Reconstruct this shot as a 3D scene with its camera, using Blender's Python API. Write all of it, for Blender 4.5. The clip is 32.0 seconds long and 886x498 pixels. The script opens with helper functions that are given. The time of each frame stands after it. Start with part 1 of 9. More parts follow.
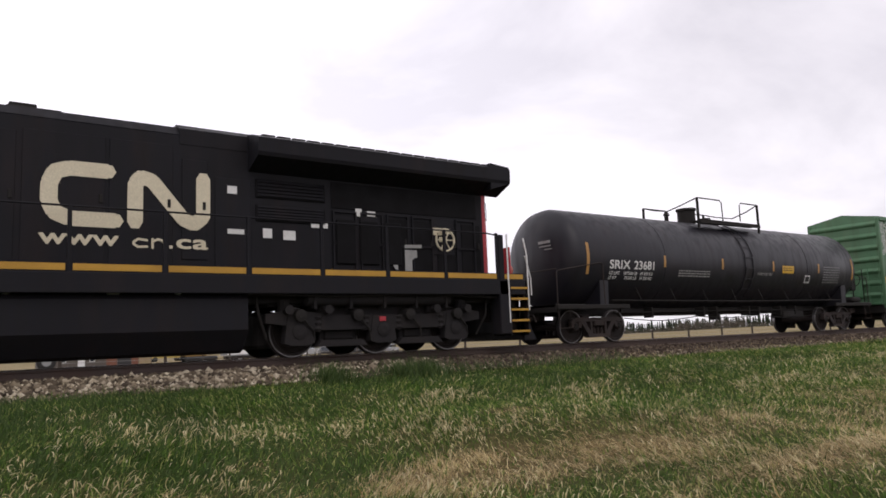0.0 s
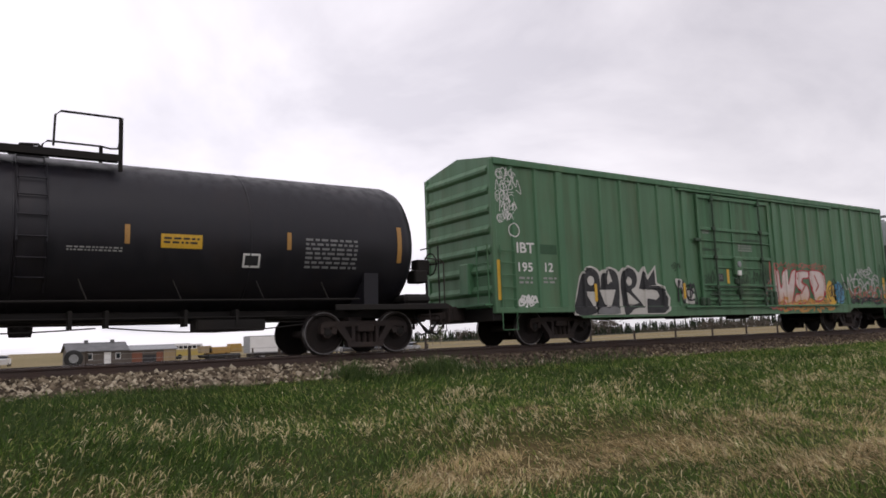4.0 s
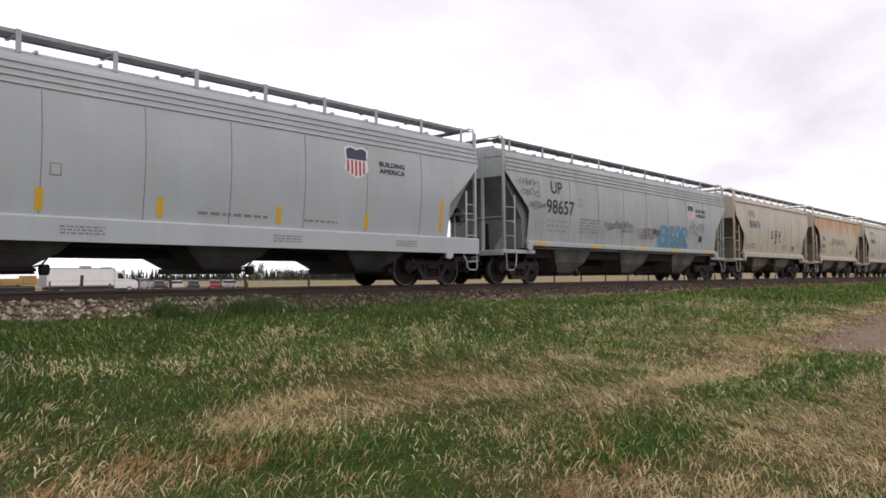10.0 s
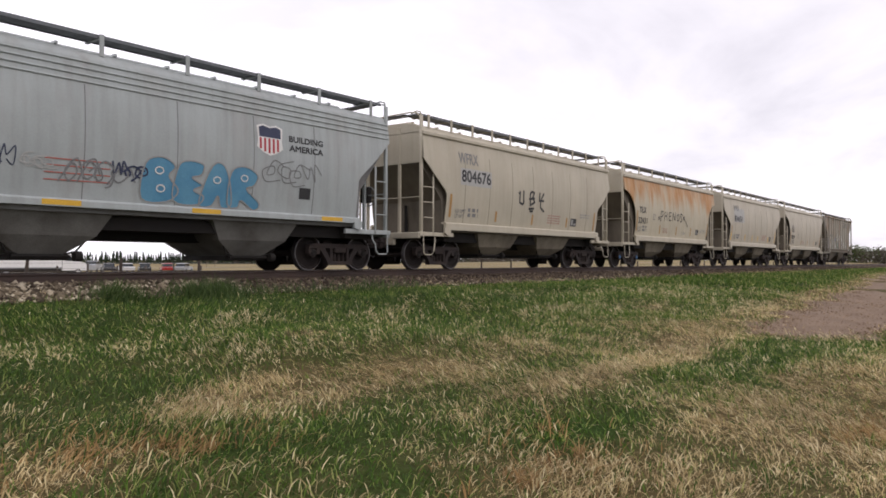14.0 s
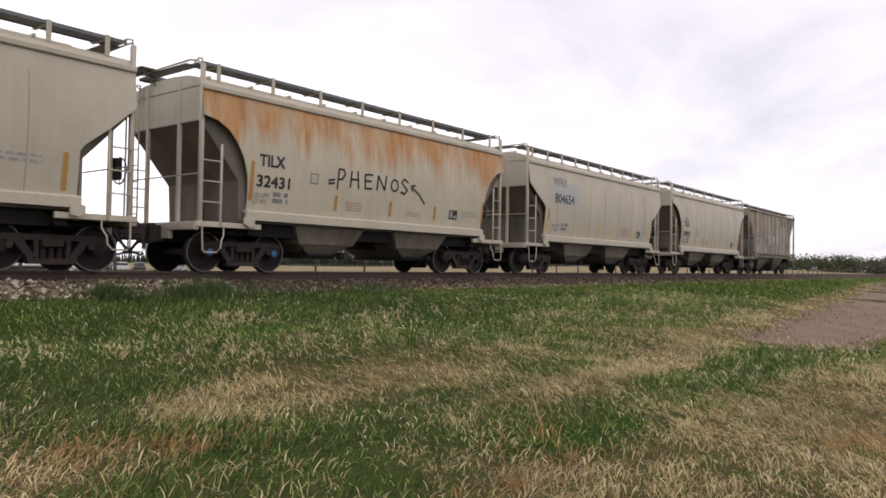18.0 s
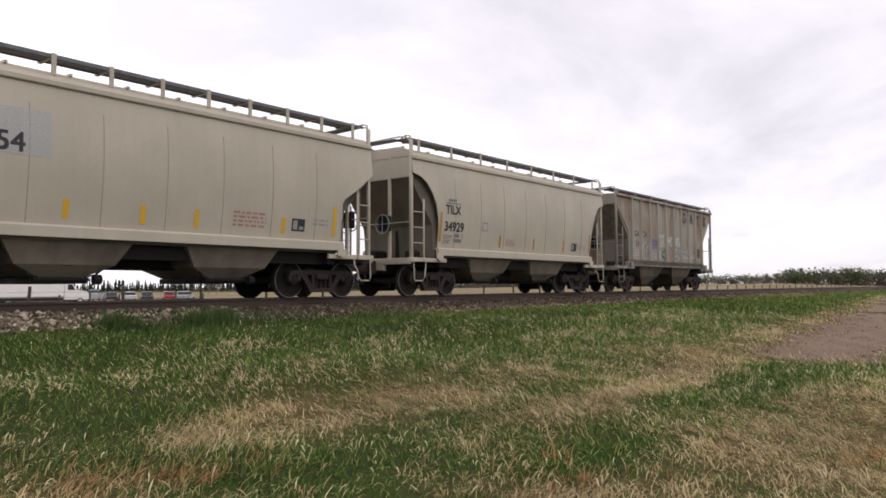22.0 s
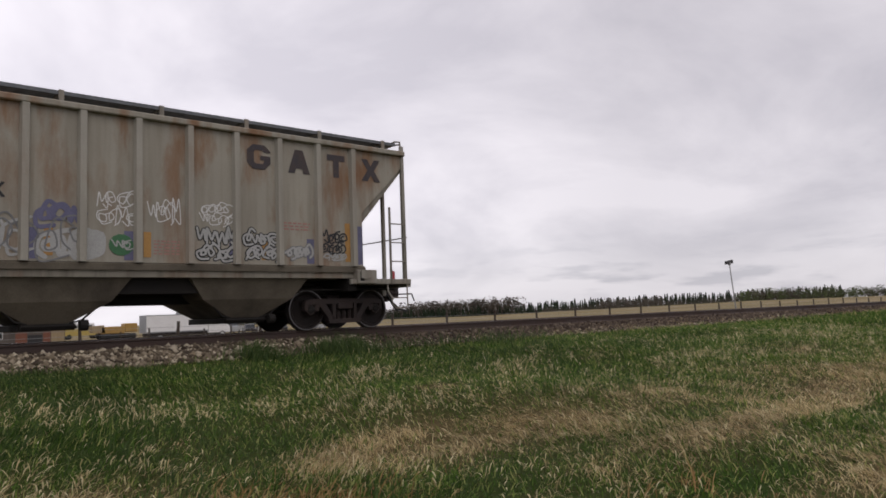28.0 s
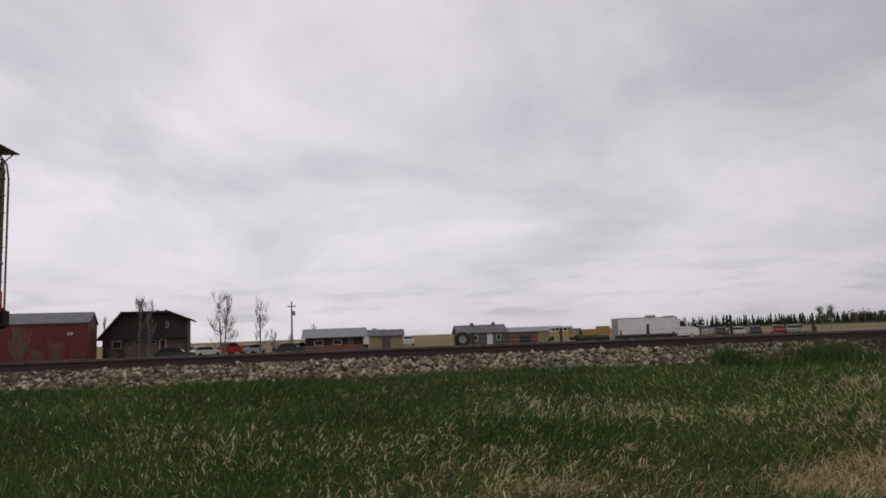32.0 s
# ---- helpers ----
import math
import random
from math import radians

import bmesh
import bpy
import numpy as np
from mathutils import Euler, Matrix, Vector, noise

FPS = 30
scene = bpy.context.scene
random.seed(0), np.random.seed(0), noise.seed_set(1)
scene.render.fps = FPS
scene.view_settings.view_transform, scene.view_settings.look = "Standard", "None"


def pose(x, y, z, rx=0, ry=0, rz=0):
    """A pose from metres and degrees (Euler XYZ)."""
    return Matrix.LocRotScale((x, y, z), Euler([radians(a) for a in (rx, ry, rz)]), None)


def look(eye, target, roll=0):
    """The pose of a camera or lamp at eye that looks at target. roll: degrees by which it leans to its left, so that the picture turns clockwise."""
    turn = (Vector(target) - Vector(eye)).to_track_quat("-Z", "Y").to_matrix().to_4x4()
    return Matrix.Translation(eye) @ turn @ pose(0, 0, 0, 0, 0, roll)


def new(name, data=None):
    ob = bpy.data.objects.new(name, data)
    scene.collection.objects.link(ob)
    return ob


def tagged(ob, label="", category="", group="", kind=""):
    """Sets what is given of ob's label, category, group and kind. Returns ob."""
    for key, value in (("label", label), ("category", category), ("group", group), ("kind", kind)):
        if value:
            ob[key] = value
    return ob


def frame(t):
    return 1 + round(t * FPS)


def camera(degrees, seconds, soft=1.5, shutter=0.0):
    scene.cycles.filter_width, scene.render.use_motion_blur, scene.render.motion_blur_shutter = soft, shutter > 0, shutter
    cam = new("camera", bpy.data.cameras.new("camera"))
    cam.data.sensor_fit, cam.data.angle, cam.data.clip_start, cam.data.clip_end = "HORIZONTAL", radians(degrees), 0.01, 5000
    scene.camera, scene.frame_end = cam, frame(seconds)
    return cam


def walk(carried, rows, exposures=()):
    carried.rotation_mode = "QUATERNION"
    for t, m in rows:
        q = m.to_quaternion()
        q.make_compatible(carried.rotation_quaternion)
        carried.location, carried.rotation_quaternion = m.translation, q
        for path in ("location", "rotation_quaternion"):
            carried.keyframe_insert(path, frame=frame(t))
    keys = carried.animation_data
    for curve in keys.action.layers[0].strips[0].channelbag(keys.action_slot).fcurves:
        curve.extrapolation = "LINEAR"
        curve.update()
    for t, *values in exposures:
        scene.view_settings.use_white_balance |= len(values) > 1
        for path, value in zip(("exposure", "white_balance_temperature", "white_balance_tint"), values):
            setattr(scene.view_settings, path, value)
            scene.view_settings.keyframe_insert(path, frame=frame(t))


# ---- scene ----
# The eye stands still at the origin; the rails run along x.
EYE = 1.65          # eye height over the grass
TRACK_Y = 15.34     # centre line of the track
RAIL_Z = 1.385      # top of the rails
cam = camera(62.57, 32.0, soft=1.7)
PATH = [
    (0.0, 0, 0, EYE, 97.03, 2.26, -35.58),
    (0.5, 0, 0, EYE, 97.18, 2.26, -35.31),
    (1.0, 0, 0, EYE, 97.26, 2.28, -34.94),
    (1.5, 0, 0, EYE, 97.32, 2.51, -34.41),
    (2.0, 0, 0, EYE, 97.26, 2.50, -33.86),
    (2.5, 0, 0, EYE, 97.06, 2.32, -33.47),
    (4.5, 0, 0, EYE, 96.91, 2.04, -34.23),
    (5.0, 0, 0, EYE, 96.86, 2.02, -34.63),
    (5.5, 0, 0, EYE, 96.65, 1.94, -35.22),
    (6.0, 0, 0, EYE, 95.89, 1.55, -36.81),
    (6.5, 0, 0, EYE, 94.76, 0.74, -40.80),
    (7.0, 0, 0, EYE, 93.85, 0.66, -43.01),
    (7.5, 0, 0, EYE, 93.32, 0.54, -44.50),
    (8.0, 0, 0, EYE, 92.91, 0.33, -45.52),
    (8.5, 0, 0, EYE, 92.98, 0.43, -46.07),
    (9.0, 0, 0, EYE, 92.73, 0.58, -46.40),
    (9.5, 0, 0, EYE, 92.41, 0.41, -47.07),
    (10.0, 0, 0, EYE, 92.11, 0.27, -47.72),
    (10.5, 0, 0, EYE, 91.82, 0.08, -48.69),
    (11.0, 0, 0, EYE, 91.57, -0.17, -49.69),
    (11.5, 0, 0, EYE, 91.24, -0.23, -50.59),
    (12.0, 0, 0, EYE, 90.95, -0.00, -50.93),
    (12.5, 0, 0, EYE, 90.93, 0.06, -50.94),
    (13.0, 0, 0, EYE, 90.85, 0.01, -51.03),
    (13.5, 0, 0, EYE, 90.94, 0.08, -51.10),
    (14.0, 0, 0, EYE, 90.92, -0.16, -51.07),
    (14.5, 0, 0, EYE, 90.99, -0.23, -51.33),
    (16.5, 0, 0, EYE, 91.05, -0.25, -51.13),
    (17.0, 0, 0, EYE, 91.19, -0.42, -50.94),
    (17.5, 0, 0, EYE, 91.24, -0.68, -50.97),
    (18.0, 0, 0, EYE, 91.22, -1.02, -51.45),
    (18.5, 0, 0, EYE, 91.28, -0.66, -51.59),
    (19.0, 0, 0, EYE, 92.00, -0.53, -51.63),
    (19.5, 0, 0, EYE, 92.24, -0.37, -51.69),
    (20.0, 0, 0, EYE, 92.44, -0.21, -51.59),
    (20.5, 0, 0, EYE, 92.57, -0.22, -51.58),
    (21.0, 0, 0, EYE, 92.70, -0.12, -51.59),
    (21.5, 0, 0, EYE, 92.82, 0.01, -51.48),
    (22.0, 0, 0, EYE, 92.96, 0.30, -50.90),
    (22.5, 0, 0, EYE, 93.13, 0.49, -50.01),
    (23.0, 0, 0, EYE, 93.34, 0.49, -49.70),
    (23.5, 0, 0, EYE, 93.45, 0.73, -49.40),
    (24.0, 0, 0, EYE, 93.47, 0.96, -48.91),
    (24.5, 0, 0, EYE, 93.58, 1.33, -47.96),
    (26.5, 0, 0, EYE, 94.35, 1.72, -42.81),
    (27.0, 0, 0, EYE, 94.61, 1.85, -41.93),
    (27.5, 0, 0, EYE, 94.85, 2.07, -41.50),
    (28.0, 0, 0, EYE, 95.06, 2.14, -41.26),
    (28.5, 0, 0, EYE, 95.25, 2.35, -40.41),
    (29.0, 0, 0, EYE, 95.67, 2.58, -32.78),
    (29.5, 0, 0, EYE, 96.15, 3.15, -20.69),
    (30.0, 0, 0, EYE, 96.02, 3.05, -12.11),
    (30.5, 0, 0, EYE, 96.78, 3.31, -5.88),
    (31.0, 0, 0, EYE, 96.82, 2.11, -4.76),
    (31.5, 0, 0, EYE, 96.76, 2.20, -4.78),
    (32.0, 0, 0, EYE, 96.63, 2.06, -5.77),
]
walk(cam, [(t, pose(*r)) for t, *r in PATH],
     [(t, e, 6450, 15) for t, e in ((0.0, -0.24), (1.0, -0.40), (2.0, -0.52), (5.5, -0.47), (7.0, -0.15), (14.0, -0.09), (24.0, -0.18), (26.5, -0.32), (28.0, -0.68), (29.0, -0.88), (30.0, -0.96), (31.0, -1.06), (32.0, -1.22))])

# ---- sky and light ----
SUN_EL, SUN_AZ = 48, 200
world = bpy.data.worlds.new("overcast_sky")
scene.world = world
world.use_nodes = True
wn, wl = world.node_tree.nodes, world.node_tree.links
wn.clear()


def wnode(kind, **kw):
    n = wn.new(kind)
    for k, v in kw.items():
        n.inputs[k].default_value = v
    return n


w_out, w_bg = wnode("ShaderNodeOutputWorld"), wnode("ShaderNodeBackground", Strength=1.35)
w_sky = wn.new("ShaderNodeTexSky")
w_sky.sky_type, w_sky.sun_disc = "NISHITA", False
w_sky.sun_elevation, w_sky.sun_rotation = radians(SUN_EL), radians(SUN_AZ)
w_co = wnode("ShaderNodeTexCoord")
w_sep = wnode("ShaderNodeSeparateXYZ")
wl.new(w_co.outputs["Generated"], w_sep.inputs[0])
# a flat cloud deck: the direction divided by its height
w_h = wn.new("ShaderNodeMath"); w_h.operation = "MAXIMUM"; w_h.inputs[1].default_value = 0.0
w_h2 = wn.new("ShaderNodeMath"); w_h2.operation = "ADD"; w_h2.inputs[1].default_value = 0.30
wl.new(w_sep.outputs["Z"], w_h.inputs[0]); wl.new(w_h.outputs[0], w_h2.inputs[0])
w_dx = wn.new("ShaderNodeMath"); w_dx.operation = "DIVIDE"
w_dy = wn.new("ShaderNodeMath"); w_dy.operation = "DIVIDE"
wl.new(w_sep.outputs["X"], w_dx.inputs[0]); wl.new(w_h2.outputs[0], w_dx.inputs[1])
wl.new(w_sep.outputs["Y"], w_dy.inputs[0]); wl.new(w_h2.outputs[0], w_dy.inputs[1])
w_cmb = wnode("ShaderNodeCombineXYZ")
wl.new(w_dx.outputs[0], w_cmb.inputs["X"]); wl.new(w_dy.outputs[0], w_cmb.inputs["Y"])
w_n1 = wnode("ShaderNodeTexNoise", Scale=1.25, Detail=7.0, Roughness=0.55, Distortion=0.4)
wl.new(w_cmb.outputs[0], w_n1.inputs["Vector"])
w_r1 = wn.new("ShaderNodeValToRGB")
w_r1.color_ramp.elements[0].position, w_r1.color_ramp.elements[0].color = 0.35, (0.70, 0.682, 0.72, 1)
w_r1.color_ramp.elements[1].position, w_r1.color_ramp.elements[1].color = 0.60, (1.01, 0.98, 1.0, 1)
wl.new(w_n1.outputs["Fac"], w_r1.inputs[0])
# a pale strip over the horizon
w_r2 = wn.new("ShaderNodeValToRGB")
w_r2.color_ramp.elements[0].position, w_r2.color_ramp.elements[0].color = 0.0, (0.7, 0.7, 0.7, 1)
w_r2.color_ramp.elements[1].position, w_r2.color_ramp.elements[1].color = 0.13, (0, 0, 0, 1)
wl.new(w_sep.outputs["Z"], w_r2.inputs[0])
w_m1 = wn.new("ShaderNodeMix"); w_m1.data_type = "RGBA"
wl.new(w_r2.outputs[0], w_m1.inputs[0]); wl.new(w_r1.outputs[0], w_m1.inputs[6])
w_m1.inputs[7].default_value = (0.86, 0.85, 0.875, 1)
# small flat grey clouds low over the horizon
w_mp = wn.new("ShaderNodeMapping"); w_mp.inputs["Scale"].default_value = (8.0, 8.0, 48.0)
wl.new(w_co.outputs["Generated"], w_mp.inputs[0])
w_n2 = wnode("ShaderNodeTexNoise", Scale=1.0, Detail=4.0, Roughness=0.55)
wl.new(w_mp.outputs[0], w_n2.inputs["Vector"])
w_c1 = wn.new("ShaderNodeMapRange"); w_c1.inputs[1].default_value, w_c1.inputs[2].default_value = 0.52, 0.66
wl.new(w_n2.outputs["Fac"], w_c1.inputs[0])
w_r3 = wn.new("ShaderNodeValToRGB")
w_r3.color_ramp.elements[0].position, w_r3.color_ramp.elements[0].color = 0.0, (0.5, 0.5, 0.5, 1)
w_r3.color_ramp.elements[1].position, w_r3.color_ramp.elements[1].color = 0.11, (0, 0, 0, 1)
_e = w_r3.color_ramp.elements.new(0.035); _e.color = (0.75, 0.75, 0.75, 1)
wl.new(w_sep.outputs["Z"], w_r3.inputs[0])
w_c2 = wn.new("ShaderNodeMath"); w_c2.operation = "MULTIPLY"
wl.new(w_c1.outputs[0], w_c2.inputs[0]); wl.new(w_r3.outputs[0], w_c2.inputs[1])
w_m3 = wn.new("ShaderNodeMix"); w_m3.data_type = "RGBA"
wl.new(w_c2.outputs[0], w_m3.inputs[0]); wl.new(w_m1.outputs[2], w_m3.inputs[6])
w_m3.inputs[7].default_value = (0.60, 0.60, 0.645, 1)
# a little of the blue sky behind the clouds
w_sc = wn.new("ShaderNodeMix"); w_sc.data_type = "RGBA"; w_sc.blend_type = "MULTIPLY"; w_sc.inputs[0].default_value = 1.0
wl.new(w_sky.outputs[0], w_sc.inputs[6]); w_sc.inputs[7].default_value = (0.08, 0.08, 0.08, 1)
w_m2 = wn.new("ShaderNodeMix"); w_m2.data_type = "RGBA"; w_m2.inputs[0].default_value = 0.1
wl.new(w_m3.outputs[2], w_m2.inputs[6]); wl.new(w_sc.outputs[2], w_m2.inputs[7])
# a brighter deck of cloud across the track than along it
w_dot = wn.new("ShaderNodeVectorMath"); w_dot.operation = "DOT_PRODUCT"; w_dot.inputs[1].default_value = (-0.25, 0.95, 0.2)
wl.new(w_co.outputs["Generated"], w_dot.inputs[0])
w_br = wn.new("ShaderNodeMapRange"); w_br.inputs[1].default_value, w_br.inputs[2].default_value = 0.35, 1.0
w_br.inputs[3].default_value, w_br.inputs[4].default_value = 1.0, 1.46
wl.new(w_dot.outputs["Value"], w_br.inputs[0])
w_m4 = wn.new("ShaderNodeMix"); w_m4.data_type = "RGBA"; w_m4.blend_type = "MULTIPLY"; w_m4.inputs[0].default_value = 1.0
wl.new(w_m2.outputs[2], w_m4.inputs[6]); wl.new(w_br.outputs[0], w_m4.inputs[7])
wl.new(w_m4.outputs[2], w_bg.inputs["Color"]); wl.new(w_bg.outputs[0], w_out.inputs[0])

sun = new("sun", bpy.data.lights.new("sun", "SUN"))
sun.data.energy, sun.data.angle, sun.data.color = 0.7, radians(30), (1.0, 0.96, 0.9)
sun.matrix_world = look((40 * math.sin(radians(SUN_AZ)), 40 * math.cos(radians(SUN_AZ)), 45), (0, 0, 0))

# ---- materials ----
def mix_node(nt, fac, a, b, blend="MIX"):
    n = nt.nodes.new("ShaderNodeMix")
    n.data_type, n.blend_type = "RGBA", blend
    for sock, v in ((n.inputs[0], fac), (n.inputs[6], a), (n.inputs[7], b)):
        if isinstance(v, bpy.types.NodeSocket):
            nt.links.new(v, sock)
        elif isinstance(v, (int, float)):
            sock.default_value = v
        else:
            sock.default_value = (*v, 1)
    return n.outputs[2]


def noise_fac(nt, scale, detail=4.0, stretch=(1, 1, 1), lo=0.35, hi=0.65, rough=0.55):
    co = nt.nodes.new("ShaderNodeTexCoord")
    mp = nt.nodes.new("ShaderNodeMapping")
    mp.inputs["Scale"].default_value = stretch
    nt.links.new(co.outputs["Object"], mp.inputs[0])
    n = nt.nodes.new("ShaderNodeTexNoise")
    n.inputs["Scale"].default_value, n.inputs["Detail"].default_value, n.inputs["Roughness"].default_value = scale, detail, rough
    nt.links.new(mp.outputs[0], n.inputs["Vector"])
    r = nt.nodes.new("ShaderNodeMapRange")
    r.inputs[1].default_value, r.inputs[2].default_value = lo, hi
    nt.links.new(n.outputs["Fac"], r.inputs[0])
    return r.outputs[0]


def surface(name, col, other=None, rough=0.6, metal=0.0, scale=2.0, fine=40.0, amount=0.5, stretch=(1, 1, 1), bump=0.15, grain=0.25, spec=0.5):
    """Base colour with large patches of a second colour, fine grain and a little relief."""
    m = bpy.data.materials.new(name)
    m.use_nodes = True
    nt = m.node_tree
    b = nt.nodes["Principled BSDF"]
    other = other or tuple(c * 0.6 for c in col)
    big = noise_fac(nt, scale, 5, stretch, 0.4, 0.75)
    mul = nt.nodes.new("ShaderNodeMath"); mul.operation = "MULTIPLY"; mul.inputs[1].default_value = amount
    nt.links.new(big, mul.inputs[0])
    c1 = mix_node(nt, mul.outputs[0], col, other)
    fn = noise_fac(nt, fine, 3, (1, 1, 1), 0.25, 0.75)
    dark = mix_node(nt, fn, tuple([1 - grain] * 3), (1, 1, 1))
    nt.links.new(mix_node(nt, 1.0, c1, dark, "MULTIPLY"), b.inputs["Base Color"])
    rr = nt.nodes.new("ShaderNodeMapRange")
    rr.inputs[3].default_value, rr.inputs[4].default_value = max(rough - 0.12, 0.05), min(rough + 0.12, 1)
    nt.links.new(big, rr.inputs[0]); nt.links.new(rr.outputs[0], b.inputs["Roughness"])
    b.inputs["Metallic"].default_value = metal
    b.inputs["Specular IOR Level"].default_value = spec
    if bump:
        bp = nt.nodes.new("ShaderNodeBump")
        bp.inputs["Strength"].default_value, bp.inputs["Distance"].default_value = bump, 0.01
        nt.links.new(fn, bp.inputs["Height"]); nt.links.new(bp.outputs[0], b.inputs["Normal"])
    return m


def car_paint(name, col, dirt=(0.16, 0.14, 0.11), dirt_amt=0.35, rust=(0.28, 0.12, 0.05), rust_amt=0.15, rust_top=None, rough=0.5, spec=0.4, blots=(0.25, 0.55), runs=((0.46, 0.24, 0.09), (0.32, 0.145, 0.05))):
    """Weathered paint: vertical rain streaks of dirt, rust that runs down, panels slightly uneven."""
    m = bpy.data.materials.new(name)
    m.use_nodes = True
    nt = m.node_tree
    b = nt.nodes["Principled BSDF"]
    patch = noise_fac(nt, 0.6, 4, (1, 1, 1), 0.3, 0.7)
    c = mix_node(nt, patch, tuple(v * 0.9 for v in col), tuple(min(v * 1.06, 1) for v in col))
    streak = noise_fac(nt, 1.0, 6, (5.0, 5.0, 0.35), 0.42, 0.8)
    m1 = nt.nodes.new("ShaderNodeMath"); m1.operation = "MULTIPLY"; m1.inputs[1].default_value = dirt_amt
    nt.links.new(streak, m1.inputs[0])
    c = mix_node(nt, m1.outputs[0], c, dirt)
    run = noise_fac(nt, 1.0, 7, (1.7, 1.7, 0.5), 0.5, 0.72, 0.62)
    if rust_top is not None:
        lo, hi, amt = rust_top
        co = nt.nodes.new("ShaderNodeTexCoord"); sp = nt.nodes.new("ShaderNodeSeparateXYZ")
        nt.links.new(co.outputs["Object"], sp.inputs[0])
        wob = noise_fac(nt, 1.0, 6, (2.6, 2.6, 0.12), 0.3, 0.7, 0.65)
        wm = nt.nodes.new("ShaderNodeMath"); wm.operation = "MULTIPLY_ADD"; wm.inputs[1].default_value = 1.3; 
        nt.links.new(wob, wm.inputs[0]); nt.links.new(sp.outputs["Z"], wm.inputs[2])
        mr = nt.nodes.new("ShaderNodeMapRange"); mr.inputs[1].default_value, mr.inputs[2].default_value = lo, hi
        nt.links.new(wm.outputs[0], mr.inputs[0])
        blot = noise_fac(nt, 1.0, 6, (1.6, 1.6, 0.5), blots[0], blots[1], 0.6)
        mm = nt.nodes.new("ShaderNodeMath"); mm.operation = "MULTIPLY"
        nt.links.new(mr.outputs[0], mm.inputs[0]); nt.links.new(blot, mm.inputs[1])
        ma = nt.nodes.new("ShaderNodeMath"); ma.operation = "MULTIPLY"; ma.inputs[1].default_value = amt
        nt.links.new(mm.outputs[0], ma.inputs[0])
        c = mix_node(nt, ma.outputs[0], c, mix_node(nt, streak, runs[0], runs[1]))
    m2 = nt.nodes.new("ShaderNodeMath"); m2.operation = "MULTIPLY"; m2.inputs[1].default_value = rust_amt
    nt.links.new(run, m2.inputs[0])
    c = mix_node(nt, m2.outputs[0], c, rust)
    fn = noise_fac(nt, 30, 3, (1, 1, 1), 0.25, 0.75)
    c = mix_node(nt, 1.0, c, mix_node(nt, fn, (0.92, 0.92, 0.92), (1, 1, 1)), "MULTIPLY")
    nt.links.new(c, b.inputs["Base Color"])
    b.inputs["Specular IOR Level"].default_value = spec
    rr = nt.nodes.new("ShaderNodeMapRange")
    rr.inputs[3].default_value, rr.inputs[4].default_value = rough - 0.08, rough + 0.22
    nt.links.new(streak, rr.inputs[0]); nt.links.new(rr.outputs[0], b.inputs["Roughness"])
    bp = nt.nodes.new("ShaderNodeBump")
    bp.inputs["Strength"].default_value, bp.inputs["Distance"].default_value = 0.25, 0.02
    nt.links.new(patch, bp.inputs["Height"]); nt.links.new(bp.outputs[0], b.inputs["Normal"])
    return m


def blades(name, stops, rough=0.55, trans=0.25):
    """Leaves and blades whose colour differs from blade to blade."""
    m = bpy.data.materials.new(name)
    m.use_nodes = True
    nt = m.node_tree
    b = nt.nodes["Principled BSDF"]
    g = nt.nodes.new("ShaderNodeNewGeometry")
    r = nt.nodes.new("ShaderNodeValToRGB")
    els = r.color_ramp.elements
    while len(els) < len(stops):
        els.new(0.5)
    for e, (p, c) in zip(els, stops):
        e.position, e.color = p, (*c, 1)
    nt.links.new(g.outputs["Random Per Island"], r.inputs[0])
    big = noise_fac(nt, 0.9, 4, (1, 1, 1), 0.3, 0.7)
    nt.links.new(mix_node(nt, 1.0, r.outputs[0], mix_node(nt, big, (0.75, 0.75, 0.75), (1.12, 1.12, 1.05)), "MULTIPLY"), b.inputs["Base Color"])
    b.inputs["Roughness"].default_value = rough
    b.inputs["Specular IOR Level"].default_value = 0.12
    tr = nt.nodes.new("ShaderNodeBsdfTranslucent")
    nt.links.new(r.outputs[0], tr.inputs[0])
    mx = nt.nodes.new("ShaderNodeMixShader"); mx.inputs[0].default_value = trans
    nt.links.new(b.outputs[0], mx.inputs[1]); nt.links.new(tr.outputs[0], mx.inputs[2])
    nt.links.new(mx.outputs[0], nt.nodes["Material Output"].inputs[0])
    return m


M_BLACK = car_paint("loco_black", (0.0135, 0.013, 0.016), (0.022, 0.020, 0.018), 0.35, rust_amt=0.02, rough=0.55, spec=0.12)
M_TANKBLACK = car_paint("tank_black", (0.0145, 0.0138, 0.0185), (0.032, 0.029, 0.032), 0.3, rust_amt=0.02, rough=0.46, spec=0.32)
M_GREEN = car_paint("box_green", (0.080, 0.180, 0.092), (0.065, 0.075, 0.045), 0.42, rust=(0.14, 0.085, 0.05), rust_amt=0.22, rough=0.55)
M_GREENDOOR = car_paint("door_green", (0.066, 0.172, 0.082), (0.04, 0.045, 0.03), 0.65, rust=(0.10, 0.06, 0.04), rust_amt=0.45, rough=0.6)
M_GRIMEGREEN = surface("grimy_green_steel", (0.04, 0.085, 0.045), (0.035, 0.035, 0.026), rough=0.8, scale=4, amount=0.8)
M_CLOUD = surface("spray_white", (0.60, 0.575, 0.53), (0.46, 0.44, 0.40), rough=0.65, scale=2.5, amount=0.6)
M_GREEN_RIB = car_paint("rib_green", (0.072, 0.18, 0.09), (0.05, 0.08, 0.045), 0.35, rust_amt=0.12, rough=0.55)
